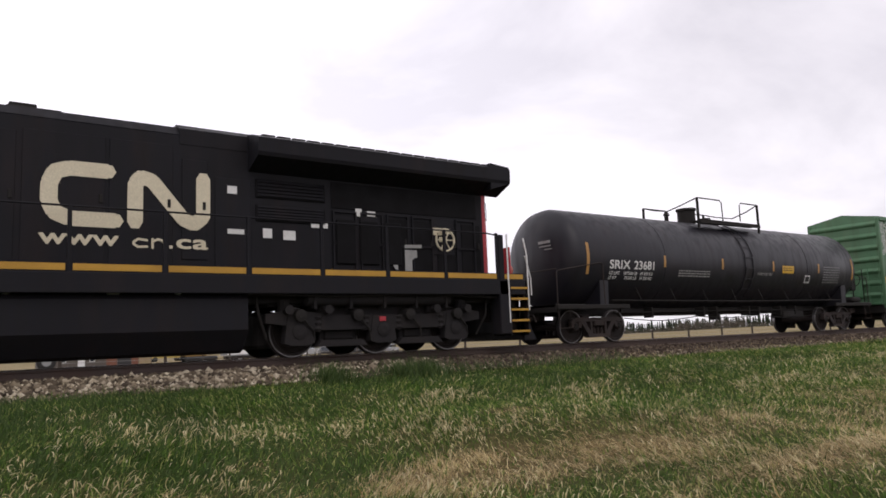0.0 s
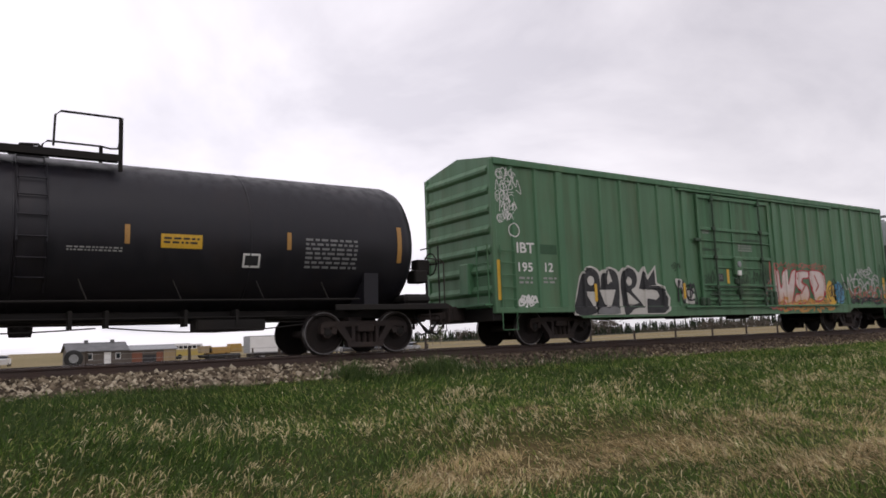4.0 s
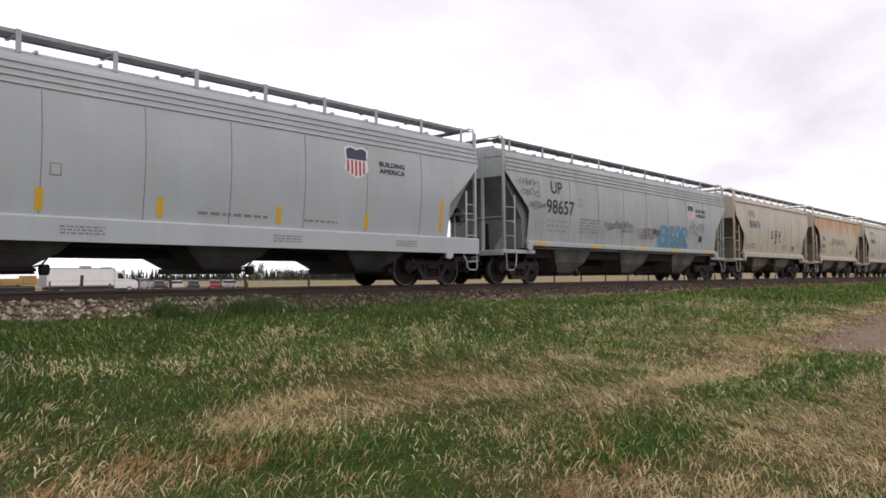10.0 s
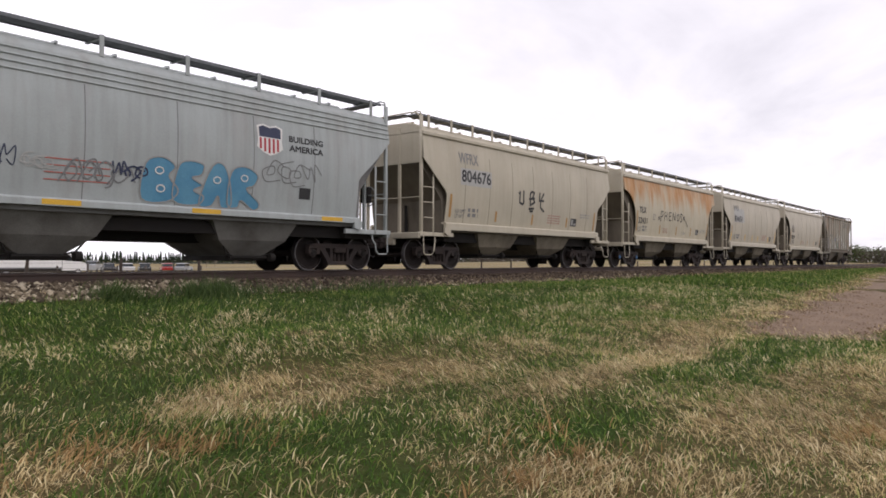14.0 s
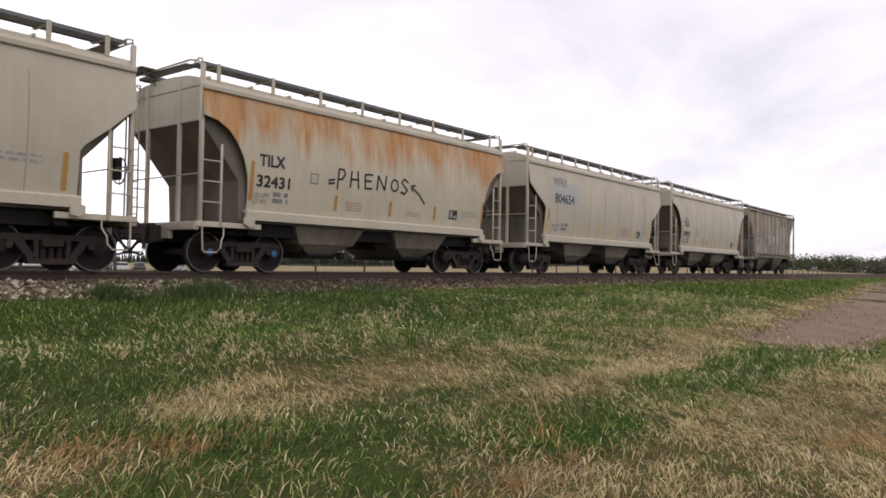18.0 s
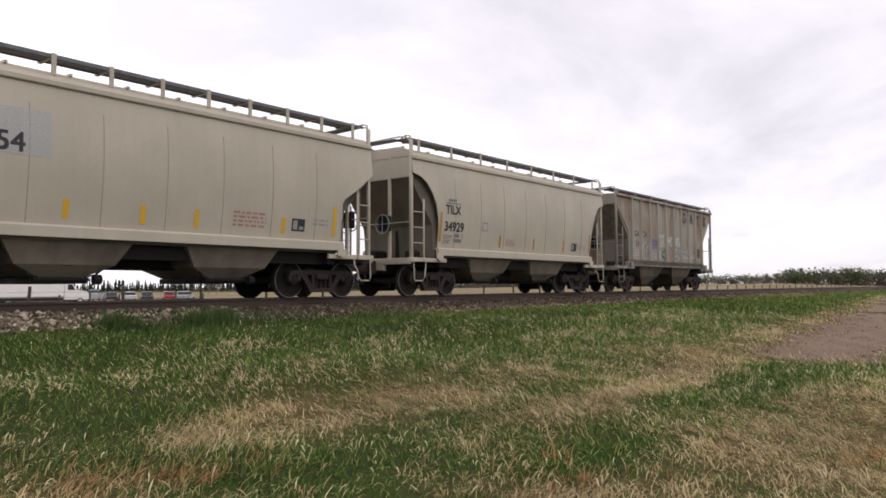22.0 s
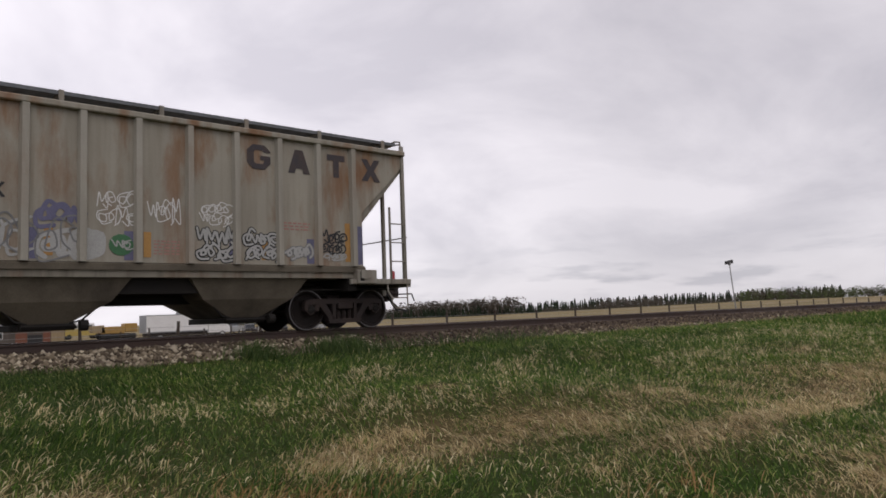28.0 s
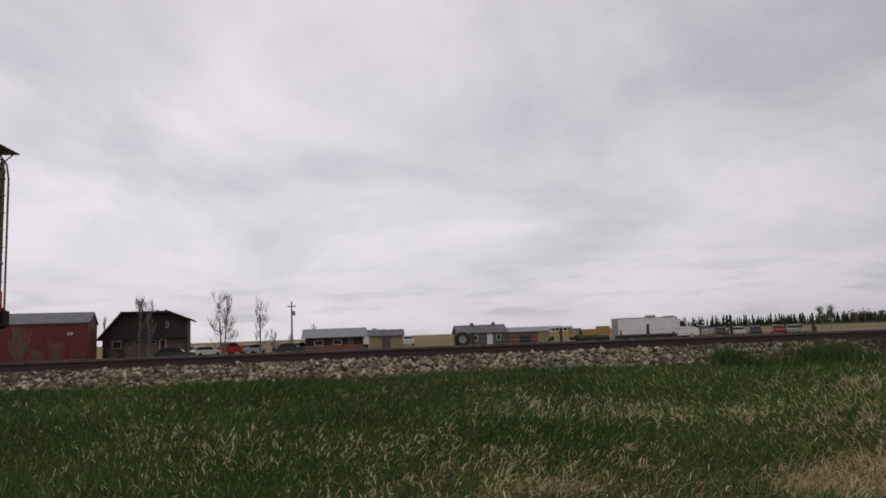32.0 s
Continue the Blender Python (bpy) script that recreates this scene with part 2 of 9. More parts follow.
M_GREEN_PATCH = surface("green_patch", (0.03, 0.10, 0.04))
M_GREY = car_paint("light_grey", (0.415, 0.445, 0.45), (0.30, 0.30, 0.29), 0.15, rust_amt=0.04, rough=0.5)
M_GREY2 = car_paint("worn_grey", (0.375, 0.405, 0.40), (0.22, 0.225, 0.20), 0.45, rust_amt=0.10, rough=0.55)
M_CREAM = car_paint("cream", (0.47, 0.425, 0.33), (0.30, 0.265, 0.205), 0.24, rust_amt=0.08, rough=0.55)
M_RUSTY = car_paint("cream_rusty", (0.51, 0.46, 0.345), (0.34, 0.27, 0.18), 0.3, rust_amt=0.08, rust_top=(3.4, 4.15, 1.0), rough=0.6)
M_CREAM2 = car_paint("cream_clean", (0.465, 0.42, 0.33), (0.34, 0.305, 0.245), 0.2, rust_amt=0.05, rough=0.55)
M_TANRIB = car_paint("tan_post", (0.36, 0.34, 0.285), (0.16, 0.13, 0.095), 0.4, rust=(0.22, 0.11, 0.05), rust_amt=0.4, rough=0.65)
M_TAN = car_paint("tan_weathered", (0.335, 0.31, 0.25), (0.15, 0.12, 0.085), 0.5, rust=(0.20, 0.095, 0.04), rust_amt=0.9, rust_top=(3.1, 4.4, 0.95), rough=0.65, blots=(0.5, 0.66), runs=((0.25, 0.14, 0.07), (0.19, 0.095, 0.045)))
# tan paint copied dirtier and darker, the shade of the recessed ends included
M_ENDTAN = car_paint("tan_end_sheets_shaded", (0.24, 0.22, 0.175), (0.075, 0.062, 0.048), 0.75, rust=(0.17, 0.08, 0.038), rust_amt=0.7, rough=0.75)
M_TANTRIM = car_paint("tan_trim", (0.29, 0.27, 0.225), (0.09, 0.075, 0.058), 0.7, rust=(0.18, 0.09, 0.045), rust_amt=0.5, rough=0.7)
M_TRUCK = surface("truck_steel", (0.034, 0.026, 0.024), (0.068, 0.049, 0.041), rough=0.8, scale=3, amount=0.6, bump=0.4, spec=0.25)
M_WHEEL = surface("wheel_steel", (0.018, 0.014, 0.013), (0.035, 0.025, 0.02), rough=0.75, scale=3, spec=0.2)
M_TREAD = surface("wheel_tread", (0.20, 0.19, 0.19), rough=0.45, metal=0.9, scale=5, amount=0.4)
M_UNDER = surface("underframe", (0.020, 0.018, 0.017), (0.036, 0.031, 0.027), rough=0.85, scale=2, amount=0.6, spec=0.2)
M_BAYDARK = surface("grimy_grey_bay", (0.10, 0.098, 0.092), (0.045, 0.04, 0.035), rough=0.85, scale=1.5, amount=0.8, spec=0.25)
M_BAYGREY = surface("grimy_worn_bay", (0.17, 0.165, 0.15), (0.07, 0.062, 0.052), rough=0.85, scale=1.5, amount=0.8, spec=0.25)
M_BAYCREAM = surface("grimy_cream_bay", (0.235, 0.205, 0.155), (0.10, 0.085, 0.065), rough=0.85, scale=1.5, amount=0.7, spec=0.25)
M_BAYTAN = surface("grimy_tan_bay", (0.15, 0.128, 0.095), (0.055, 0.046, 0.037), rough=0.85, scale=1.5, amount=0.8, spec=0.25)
# end sheets: grime, plus the shade under the side overhang, put into the colour
M_ENDGREY = surface("grimy_shaded_grey_end", (0.23, 0.23, 0.225), (0.12, 0.11, 0.10), rough=0.8, scale=1.2, amount=0.8, stretch=(1, 1, 0.5))
M_ENDCREAM = surface("grimy_shaded_cream_end", (0.17, 0.145, 0.11), (0.08, 0.068, 0.055), rough=0.85, scale=1.2, amount=0.8, stretch=(1, 1, 0.5))
# a little darker than the cream, for the faint shadow line at a weld
M_SEAMCREAM = surface("cream_seam", (0.36, 0.325, 0.25), (0.28, 0.25, 0.19), rough=0.7, scale=3)
M_SOOT = surface("sooty_black", (0.022, 0.020, 0.0205), (0.042, 0.036, 0.033), rough=0.85, scale=2, amount=0.6, spec=0.15)
M_STRIPE = surface("grimy_sill_yellow", (0.52, 0.28, 0.02), (0.34, 0.17, 0.015), rough=0.5, scale=1.2, amount=0.7)
# near-black stands in for the shade inside screens, louvres and recessed panels
M_VOID = surface("unlit_recess", (0.0055, 0.005, 0.006), (0.010, 0.009, 0.009), rough=0.8, scale=3, spec=0.15)
# grey darker than the sides, standing in for the shadow line of each weld
M_SEAM = surface("shaded_seam", (0.20, 0.20, 0.20), (0.28, 0.28, 0.27), rough=0.7, scale=3)
M_GALV = surface("galvanised", (0.32, 0.33, 0.34), (0.20, 0.20, 0.20), rough=0.55, metal=0.4, scale=4)
M_GRATE = surface("grating_steel", (0.16, 0.17, 0.18), (0.10, 0.10, 0.10), rough=0.6, metal=0.4, scale=6)
M_YELLOW = surface("reflective_yellow", (0.72, 0.42, 0.03), (0.5, 0.28, 0.03), rough=0.45, scale=3, amount=0.3)
M_AMBER = surface("faded_amber", (0.45, 0.24, 0.06), (0.33, 0.16, 0.05), rough=0.55, scale=3, amount=0.5)
M_WHITE = surface("white_paint", (0.78, 0.77, 0.74), (0.6, 0.58, 0.54), rough=0.6, scale=3, amount=0.35)
M_LOGO = surface("cream_logo", (0.72, 0.64, 0.46), (0.56, 0.48, 0.34), rough=0.5, scale=2, amount=0.4)
M_INK = surface("black_paint", (0.022, 0.022, 0.024), rough=0.6, scale=4)
M_INKGREY = surface("grey_lettering", (0.22, 0.22, 0.22), rough=0.7, scale=4)
M_INKFAINT = surface("faint_lettering", (0.34, 0.335, 0.32), rough=0.7, scale=4)
M_PATCHGREY = surface("paint_patch", (0.43, 0.425, 0.40), (0.40, 0.395, 0.37), rough=0.6)
M_REDPAINT = surface("red_paint", (0.44, 0.024, 0.035), (0.34, 0.022, 0.03), rough=0.45, scale=2, amount=0.4)
M_REDFADE = surface("faded_red", (0.45, 0.13, 0.10), (0.35, 0.12, 0.09), rough=0.6)
M_REDPRINT = surface("faded_red_print", (0.42, 0.22, 0.18), rough=0.7, scale=4)
M_NAVY = surface("navy_paint", (0.03, 0.04, 0.09), rough=0.5)
M_BLUE = surface("spray_blue", (0.075, 0.25, 0.40), (0.15, 0.36, 0.48), rough=0.6, amount=0.7)
M_PURPLE = surface("spray_purple", (0.145, 0.142, 0.24), rough=0.65)
M_GREENSPRAY = surface("spray_green", (0.05, 0.17, 0.07), rough=0.65)
M_ORANGE = surface("spray_orange", (0.55, 0.25, 0.06), (0.6, 0.38, 0.1), rough=0.65, scale=3)
M_SILVER = surface("spray_silver", (0.42, 0.42, 0.40), (0.34, 0.34, 0.32), rough=0.5, scale=3)
M_RUBBER = surface("rubber", (0.02, 0.02, 0.02), rough=0.8)
M_RAIL = surface("rail_rust", (0.055, 0.035, 0.028), (0.09, 0.055, 0.04), rough=0.75, metal=0.2, scale=2, amount=0.6, bump=0.3)
M_RAILTOP = surface("rail_head_worn", (0.30, 0.28, 0.27), (0.2, 0.17, 0.15), rough=0.35, metal=0.9, stretch=(0.1, 8, 1), scale=2)
M_TIE = surface("tie_wood", (0.06, 0.045, 0.036), (0.11, 0.085, 0.065), rough=0.9, scale=3, stretch=(4, 0.6, 4), bump=0.6)
M_CAPBLUE = surface("cap_blue", (0.03, 0.14, 0.32), rough=0.5)
M_OLDINK = surface("faded_black_lettering", (0.045, 0.036, 0.042), (0.11, 0.08, 0.06), rough=0.7, scale=5, amount=0.6)
# sprayed fill that fades from orange feet to pink-white tops
M_FADE = surface("spray_fade", (0.70, 0.60, 0.56), (0.60, 0.42, 0.38), rough=0.65, scale=3, amount=0.7)
_nt = M_FADE.node_tree
_b = _nt.nodes["Principled BSDF"]
_old = _b.inputs["Base Color"].links[0].from_socket
_co, _sp, _mr = _nt.nodes.new("ShaderNodeTexCoord"), _nt.nodes.new("ShaderNodeSeparateXYZ"), _nt.nodes.new("ShaderNodeMapRange")
_nt.links.new(_co.outputs["Object"], _sp.inputs[0])
_nt.links.new(_sp.outputs["Z"], _mr.inputs[0])
_mr.inputs[1].default_value, _mr.inputs[2].default_value = 0.7, 1.45
_nt.links.new(mix_node(_nt, _mr.outputs[0], (0.50, 0.24, 0.06), _old), _b.inputs["Base Color"])
M_GLASS = surface("dark_glass", (0.02, 0.025, 0.03), rough=0.1, scale=2)

# ---- mesh tools ----
class Shape:
    """Collects vertices and faces of one mesh."""

    def __init__(self):
        self.v, self.f = [], []

    def add(self, verts, faces):
        o = len(self.v)
        self.v += [tuple(p) for p in verts]
        self.f += [tuple(i + o for i in f) for f in faces]
        return self

    def box(self, x0, x1, y0, y1, z0, z1, c=0.0):
        if c <= 0:
            v = [(x, y, z) for x in (x0, x1) for y in (y0, y1) for z in (z0, z1)]
            return self.add(v, [(0, 1, 3, 2), (4, 6, 7, 5), (0, 4, 5, 1), (2, 3, 7, 6), (0, 2, 6, 4), (1, 5, 7, 3)])
        v, ids = [], {}
        for sx, x in ((0, x0), (1, x1)):
            for sy, y in ((0, y0), (1, y1)):
                for sz, z in ((0, z0), (1, z1)):
                    dx, dy, dz = (c if s == 0 else -c for s in (sx, sy, sz))
                    for k, p in enumerate(((x, y + dy, z + dz), (x + dx, y, z + dz), (x + dx, y + dy, z))):
                        ids[(sx, sy, sz, k)] = len(v)
                        v.append(p)
        f = []
        for a, (p, q) in enumerate(((1, 2), (0, 2), (0, 1))):
            for s in (0, 1):
                ring = []
                for i, j in ((0, 0), (1, 0), (1, 1), (0, 1)):
                    key = [0, 0, 0]
                    key[a], key[p], key[q] = s, i, j
                    ring.append(ids[(*key, a)])
                f.append(ring if (s == 1) != (a == 1) else ring[::-1])
        for a in range(3):
            p, q = [k for k in range(3) if k != a]
            for i in (0, 1):
                for j in (0, 1):
                    k0, k1 = [0, 0, 0], [0, 0, 0]
                    k0[a], k1[a] = 0, 1
                    k0[p] = k1[p] = i
                    k0[q] = k1[q] = j
                    f.append([ids[(*k0, p)], ids[(*k1, p)], ids[(*k1, q)], ids[(*k0, q)]])
        for i in (0, 1):
            for j in (0, 1):
                for k in (0, 1):
                    f.append([ids[(i, j, k, 0)], ids[(i, j, k, 1)], ids[(i, j, k, 2)]])
        return self.add(v, f)

    def prism(self, poly, y0, y1, axis="y"):
        """A polygon in x, z drawn out along y (or in y, z along x; or in x, y along z)."""
        n = len(poly)
        place = {"y": lambda p, t: (p[0], t, p[1]), "x": lambda p, t: (t, p[0], p[1]), "z": lambda p, t: (p[0], p[1], t)}[axis]
        v = [place(p, y0) for p in poly] + [place(p, y1) for p in poly]
        f = [tuple(range(n))[::-1], tuple(range(n, 2 * n))]
        f += [(i, (i + 1) % n, n + (i + 1) % n, n + i) for i in range(n)]
        return self.add(v, f)

    def tube(self, pts, r, n=6, closed=False):
        pts = [Vector(p) for p in pts]
        v, f, m = [], [], len(pts)
        for i, p in enumerate(pts):
            a, b = pts[max(i - 1, 0)], pts[min(i + 1, m - 1)]
            if closed:
                a, b = pts[i - 1], pts[(i + 1) % m]
            d = (b - a).normalized()
            up = Vector((0, 0, 1)) if abs(d.z) < 0.9 else Vector((1, 0, 0))
            s = d.cross(up).normalized()
            w = s.cross(d)
            rr = r[i] if isinstance(r, (list, tuple)) else r
            v += [p + rr * (math.cos(2 * math.pi * k / n) * s + math.sin(2 * math.pi * k / n) * w) for k in range(n)]
        for i in range(m if closed else m - 1):
            j = (i + 1) % m
            f += [(i * n + k, i * n + (k + 1) % n, j * n + (k + 1) % n, j * n + k) for k in range(n)]
        if not closed:
            f += [tuple(range(n))[::-1], tuple(range((m - 1) * n, m * n))]
        return self.add(v, f)

    def lathe(self, prof, n=24, axis="y", at=(0, 0, 0), caps=True):
        """A profile of (place along the axis, radius) turned round the axis."""
        v, f, m = [], [], len(prof)
        for a, r in prof:
            for k in range(n):
                c, s = r * math.cos(2 * math.pi * k / n), r * math.sin(2 * math.pi * k / n)
                p = {"y": (c, a, s), "x": (a, c, s), "z": (c, s, a)}[axis]
                v.append((p[0] + at[0], p[1] + at[1], p[2] + at[2]))
        for i in range(m - 1):
            f += [(i * n + k, i * n + (k + 1) % n, (i + 1) * n + (k + 1) % n, (i + 1) * n + k) for k in range(n)]
        if caps:
            f += [tuple(range(n))[::-1], tuple(range((m - 1) * n, m * n))]
        return self.add(v, f)

    def pieces(self):
        """The separate pieces of this shape."""
        up = list(range(len(self.v)))

        def root(i):
            while up[i] != i:
                up[i] = up[up[i]]
                i = up[i]
            return i

        for f in self.f:
            for i in f[1:]:
                up[root(i)] = root(f[0])
        sets = {}
        for f in self.f:
            sets.setdefault(root(f[0]), []).append(f)
        out = []
        for fs in sets.values():
            ids = sorted({i for f in fs for i in f})
            at = {i: k for k, i in enumerate(ids)}
            s = Shape()
            s.v, s.f = [self.v[i] for i in ids], [tuple(at[i] for i in f) for f in fs]
            out.append(s)
        return out

    def mesh(self, name, mat=None, smooth=0):
        me = bpy.data.meshes.new(name)
        me.from_pydata(self.v, [], self.f)
        bm = bmesh.new()
        bm.from_mesh(me)
        bmesh.ops.recalc_face_normals(bm, faces=bm.faces)
        bm.to_mesh(me)
        bm.free()
        if mat:
            me.materials.append(mat)
        if smooth:
            me.polygons.foreach_set("use_smooth", [True] * len(me.polygons))
            me.set_sharp_from_angle(angle=radians(smooth))
        return me


def part(name, shape, mat, parent, label="", smooth=0, kind=""):
    """Links a shape (or a mesh) as one mesh object under a thing or part."""
    me = shape.mesh(name, mat, smooth) if isinstance(shape, Shape) else shape
    ob = new(name, me)
    ob.parent = parent
    return tagged(ob, label, kind=kind)


def parts(name, shape, mat, parent, label="", smooth=0):
    """Each separate piece of the shape as a part of its own."""
    return [part(name, s, mat, parent, label, smooth) for s in shape.pieces()]


def thing(name, label, category, at=None, group="", kind=""):
    ob = new(name)
    ob.empty_display_size = 0.3
    if at is not None:
        ob.matrix_basis = at
    return tagged(ob, label, category, group, kind)


def solid(name, shape, mat, label, category, at=None, group="", kind="", smooth=0):
    ob = new(name, shape.mesh(name, mat, smooth))
    if at is not None:
        ob.matrix_basis = at
    return tagged(ob, label, category, group, kind)


def raw_mesh(name, verts, loops, sizes, mats):
    """A large mesh straight from arrays."""
    me = bpy.data.meshes.new(name)
    verts, loops, sizes = np.asarray(verts, np.float32), np.asarray(loops, np.int32), np.asarray(sizes, np.int32)
    me.vertices.add(len(verts)); me.vertices.foreach_set("co", verts.ravel())
    me.loops.add(len(loops)); me.loops.foreach_set("vertex_index", loops)
    me.polygons.add(len(sizes))
    me.polygons.foreach_set("loop_start", np.concatenate([[0], np.cumsum(sizes)[:-1]]).astype(np.int32))
    me.update(calc_edges=True)
    for m in mats:
        me.materials.append(m)
    return me


# ---- ground ----
def ground_z(x, y):
    """Height of the ground: a bank that climbs to the track, then the lower fields."""
    y = np.asarray(y, float)
    x = np.asarray(x, float)
    z = np.interp(y, [-60, -2, 0, 3, 8, 12.2, 12.9, 14.0, 16.7, 17.8, 19.5, 40, 70, 110, 3000],
                  [-0.3, -0.05, 0.0, 0.22, 0.64, 0.93, 0.98, 1.16, 1.16, 1.0, 0.78, 0.45, -0.2, -0.4, -0.4])
    near = np.clip((12.6 - y) / 3, 0, 1) * np.clip((y + 6) / 4, 0, 1)
    bumps = 0.05 * np.sin(x * 1.1 + 0.7 * np.sin(y * 0.9)) + 0.04 * np.sin(y * 1.7 + x * 0.35)
    # the field beyond the track rises gently towards the groves
    az = np.degrees(np.arctan2(x, np.maximum(y, 1.0)))
    rise = 2.6 * np.clip((az - 44) / 20, 0, 1) * np.clip((np.hypot(x, y) - 130) / 240, 0, 1) * np.clip((y - 40) / 60, 0, 1)
    return z + near * bumps + rise


def spot(x, y, cx, cy, rx, ry, turn=0.0):
    c, s = math.cos(turn), math.sin(turn)
    dx, dy = x - cx, y - cy
    return np.exp(-((c * dx + s * dy) / rx) ** 2 - ((-s * dx + c * dy) / ry) ** 2)


def lattice(x, y, seed=0.0):
    """Smooth noise from 0 to 1 between the points of a unit grid."""
    xi, yi = np.floor(x), np.floor(y)
    fx, fy = x - xi, y - yi
    fx, fy = fx * fx * (3 - 2 * fx), fy * fy * (3 - 2 * fy)
    h = lambda i, j: np.modf(np.abs(np.sin((xi + i) * 127.1 + (yi + j) * 311.7 + seed * 74.7) * 43758.5453))[0]
    return (h(0, 0) * (1 - fx) + h(1, 0) * fx) * (1 - fy) + (h(0, 1) * (1 - fx) + h(1, 1) * fx) * fy


def patchy(x, y, scale, seed=0.0):
    """Three octaves of noise, centred on zero."""
    return 0.55 * lattice(x * scale, y * scale, seed) + 0.3 * lattice(x * scale * 2.3, y * scale * 2.3, seed + 1) + 0.15 * lattice(x * scale * 5.1, y * scale * 5.1, seed + 2) - 0.5


def dryness(x, y):
    """How dry the grass is: flattened straw patches, a dry strip along the lane's edge, green on the bank."""
    x, y = np.asarray(x, float), np.asarray(y, float)
    n, n2 = patchy(x, y, 0.7, 3), patchy(x, y, 2.4, 9)
    d = 0.20 + 0.5 * n + 0.45 * n2
    d = d + 0.12 * np.clip((8.0 - y) / 3, 0, 1)
    d = d - 0.14 * spot(x, y, 0.8, 7.2, 3.2, 2.4)
    # flattened patches on the slope
    d = d + 0.95 * spot(x, y, 4.25, 5.75, 1.05, 0.36, 0.42) + 0.45 * spot(x, y, 5.0, 5.35, 0.6, 0.25) + 0.8 * spot(x, y, 6.4, 5.4, 0.95, 0.45, -0.5) + 0.22 * spot(x, y, 9.6, 5.5, 4.0, 0.85)
    for cx, cy, rx, ry in ((10.9, 9.5, 0.35, 0.22), (17.0, 7.0, 0.6, 0.35), (6.4, 8.7, 0.35, 0.2), (6.6, 7.6, 0.45, 0.22), (0.66, 6.3, 0.5, 0.3), (1.2, 5.6, 0.7, 0.3), (-0.57, 8.4, 0.45, 0.3), (1.7, 4.3, 0.6, 0.4), (14.0, 8.2, 0.5, 0.25), (-3.4, 9.6, 0.5, 0.25)):
        d = d + 0.5 * spot(x, y, cx, cy, rx, ry)
    # the strip that leads to the lane
    line = np.interp(x, [5.5, 6.5, 8, 10, 13, 16, 22, 30, 41, 60], [3.7, 3.75, 3.9, 4.15, 4.6, 4.9, 5.5, 5.9, 6.3, 8.5])
    d = d + 0.75 * np.exp(-((y - line) / np.interp(x, [6, 10, 20, 60], [0.4, 0.42, 0.6, 1.2])) ** 2) * np.clip((x - 5.6) / 1.2, 0, 1)
    # the matted foreground, with a green tongue below the lane
    front = np.clip((3.3 + 0.9 * n - y - 0.13 * np.clip(x - 4, 0, 9)) / 0.6, 0, 1) * np.clip((x - 0.8) / 1.5, 0, 1)
    d = d + 0.45 * front - 0.6 * spot(x, y, 11.2, 3.15, 3.0, 0.5, -0.13) - 0.6 * spot(x, y, 3.9, 4.3, 0.9, 0.4) - 0.4 * spot(x, y, 3.6, 3.0, 0.5, 0.25)
    d = d - 0.22 * np.exp(-((y - 10.0) / 1.9) ** 2) + 0.3 * np.clip((y - 12.1) / 0.7, 0, 1)
    d = d + 0.3 * np.clip((x - 24) / 30, 0, 1)
    d = d + 0.35 * patchy(x, y, 4.5, 17)
    d = np.clip((d - 0.10) / 0.86, 0, 1)
    return 0.65 * d + 0.35 * d * d * (3 - 2 * d)


def road_half(x):
    return np.interp(x, [14.0, 15.0, 16.6, 20, 30, 60], [0.0, 0.5, 1.1, 1.85, 2.3, 3.0])


def road_mid(x):
    return np.interp(x, [13, 14.6, 16.3, 20, 30, 60, 90], [4.15, 4.0, 3.55, 3.3, 3.5, 6.0, 7.0])


M_SOIL = bpy.data.materials.new("ground_grass_soil")
M_SOIL.use_nodes = True
nt = M_SOIL.node_tree
b = nt.nodes["Principled BSDF"]
g1 = noise_fac(nt, 0.8, 6, (1, 1, 1), 0.35, 0.65)
g2 = noise_fac(nt, 14, 5, (1, 1, 1), 0.3, 0.7)
at = nt.nodes.new("ShaderNodeAttribute")
at.attribute_name = "dry"
dm = nt.nodes.new("ShaderNodeMath"); dm.operation = "MULTIPLY_ADD"; dm.inputs[1].default_value = 1.0
gm = nt.nodes.new("ShaderNodeMath"); gm.operation = "MULTIPLY"; gm.inputs[1].default_value = 0.3
nt.links.new(g1, gm.inputs[0]); nt.links.new(at.outputs["Fac"], dm.inputs[0]); nt.links.new(gm.outputs[0], dm.inputs[2])
# the dry soil tone is kept dark, to read as shade between straw blades
near_c = mix_node(nt, dm.outputs[0], (0.026, 0.054, 0.009), (0.125, 0.094, 0.042))
far_c = mix_node(nt, noise_fac(nt, 0.05, 6, (0.35, 1.6, 1), 0.38, 0.62), (0.34, 0.265, 0.15), (0.22, 0.185, 0.09))
co = nt.nodes.new("ShaderNodeTexCoord"); sp = nt.nodes.new("ShaderNodeSeparateXYZ")
nt.links.new(co.outputs["Object"], sp.inputs[0])
mr = nt.nodes.new("ShaderNodeMapRange"); mr.inputs[1].default_value, mr.inputs[2].default_value = 18, 30
nt.links.new(sp.outputs["Y"], mr.inputs[0])
cc = mix_node(nt, mr.outputs[0], near_c, far_c)
nt.links.new(mix_node(nt, 1.0, cc, mix_node(nt, g2, (0.6, 0.6, 0.6), (1.1, 1.1, 1.1)), "MULTIPLY"), b.inputs["Base Color"])
b.inputs["Roughness"].default_value = 0.95
b.inputs["Specular IOR Level"].default_value = 0.08
bp = nt.nodes.new("ShaderNodeBump"); bp.inputs["Strength"].default_value, bp.inputs["Distance"].default_value = 0.6, 0.05
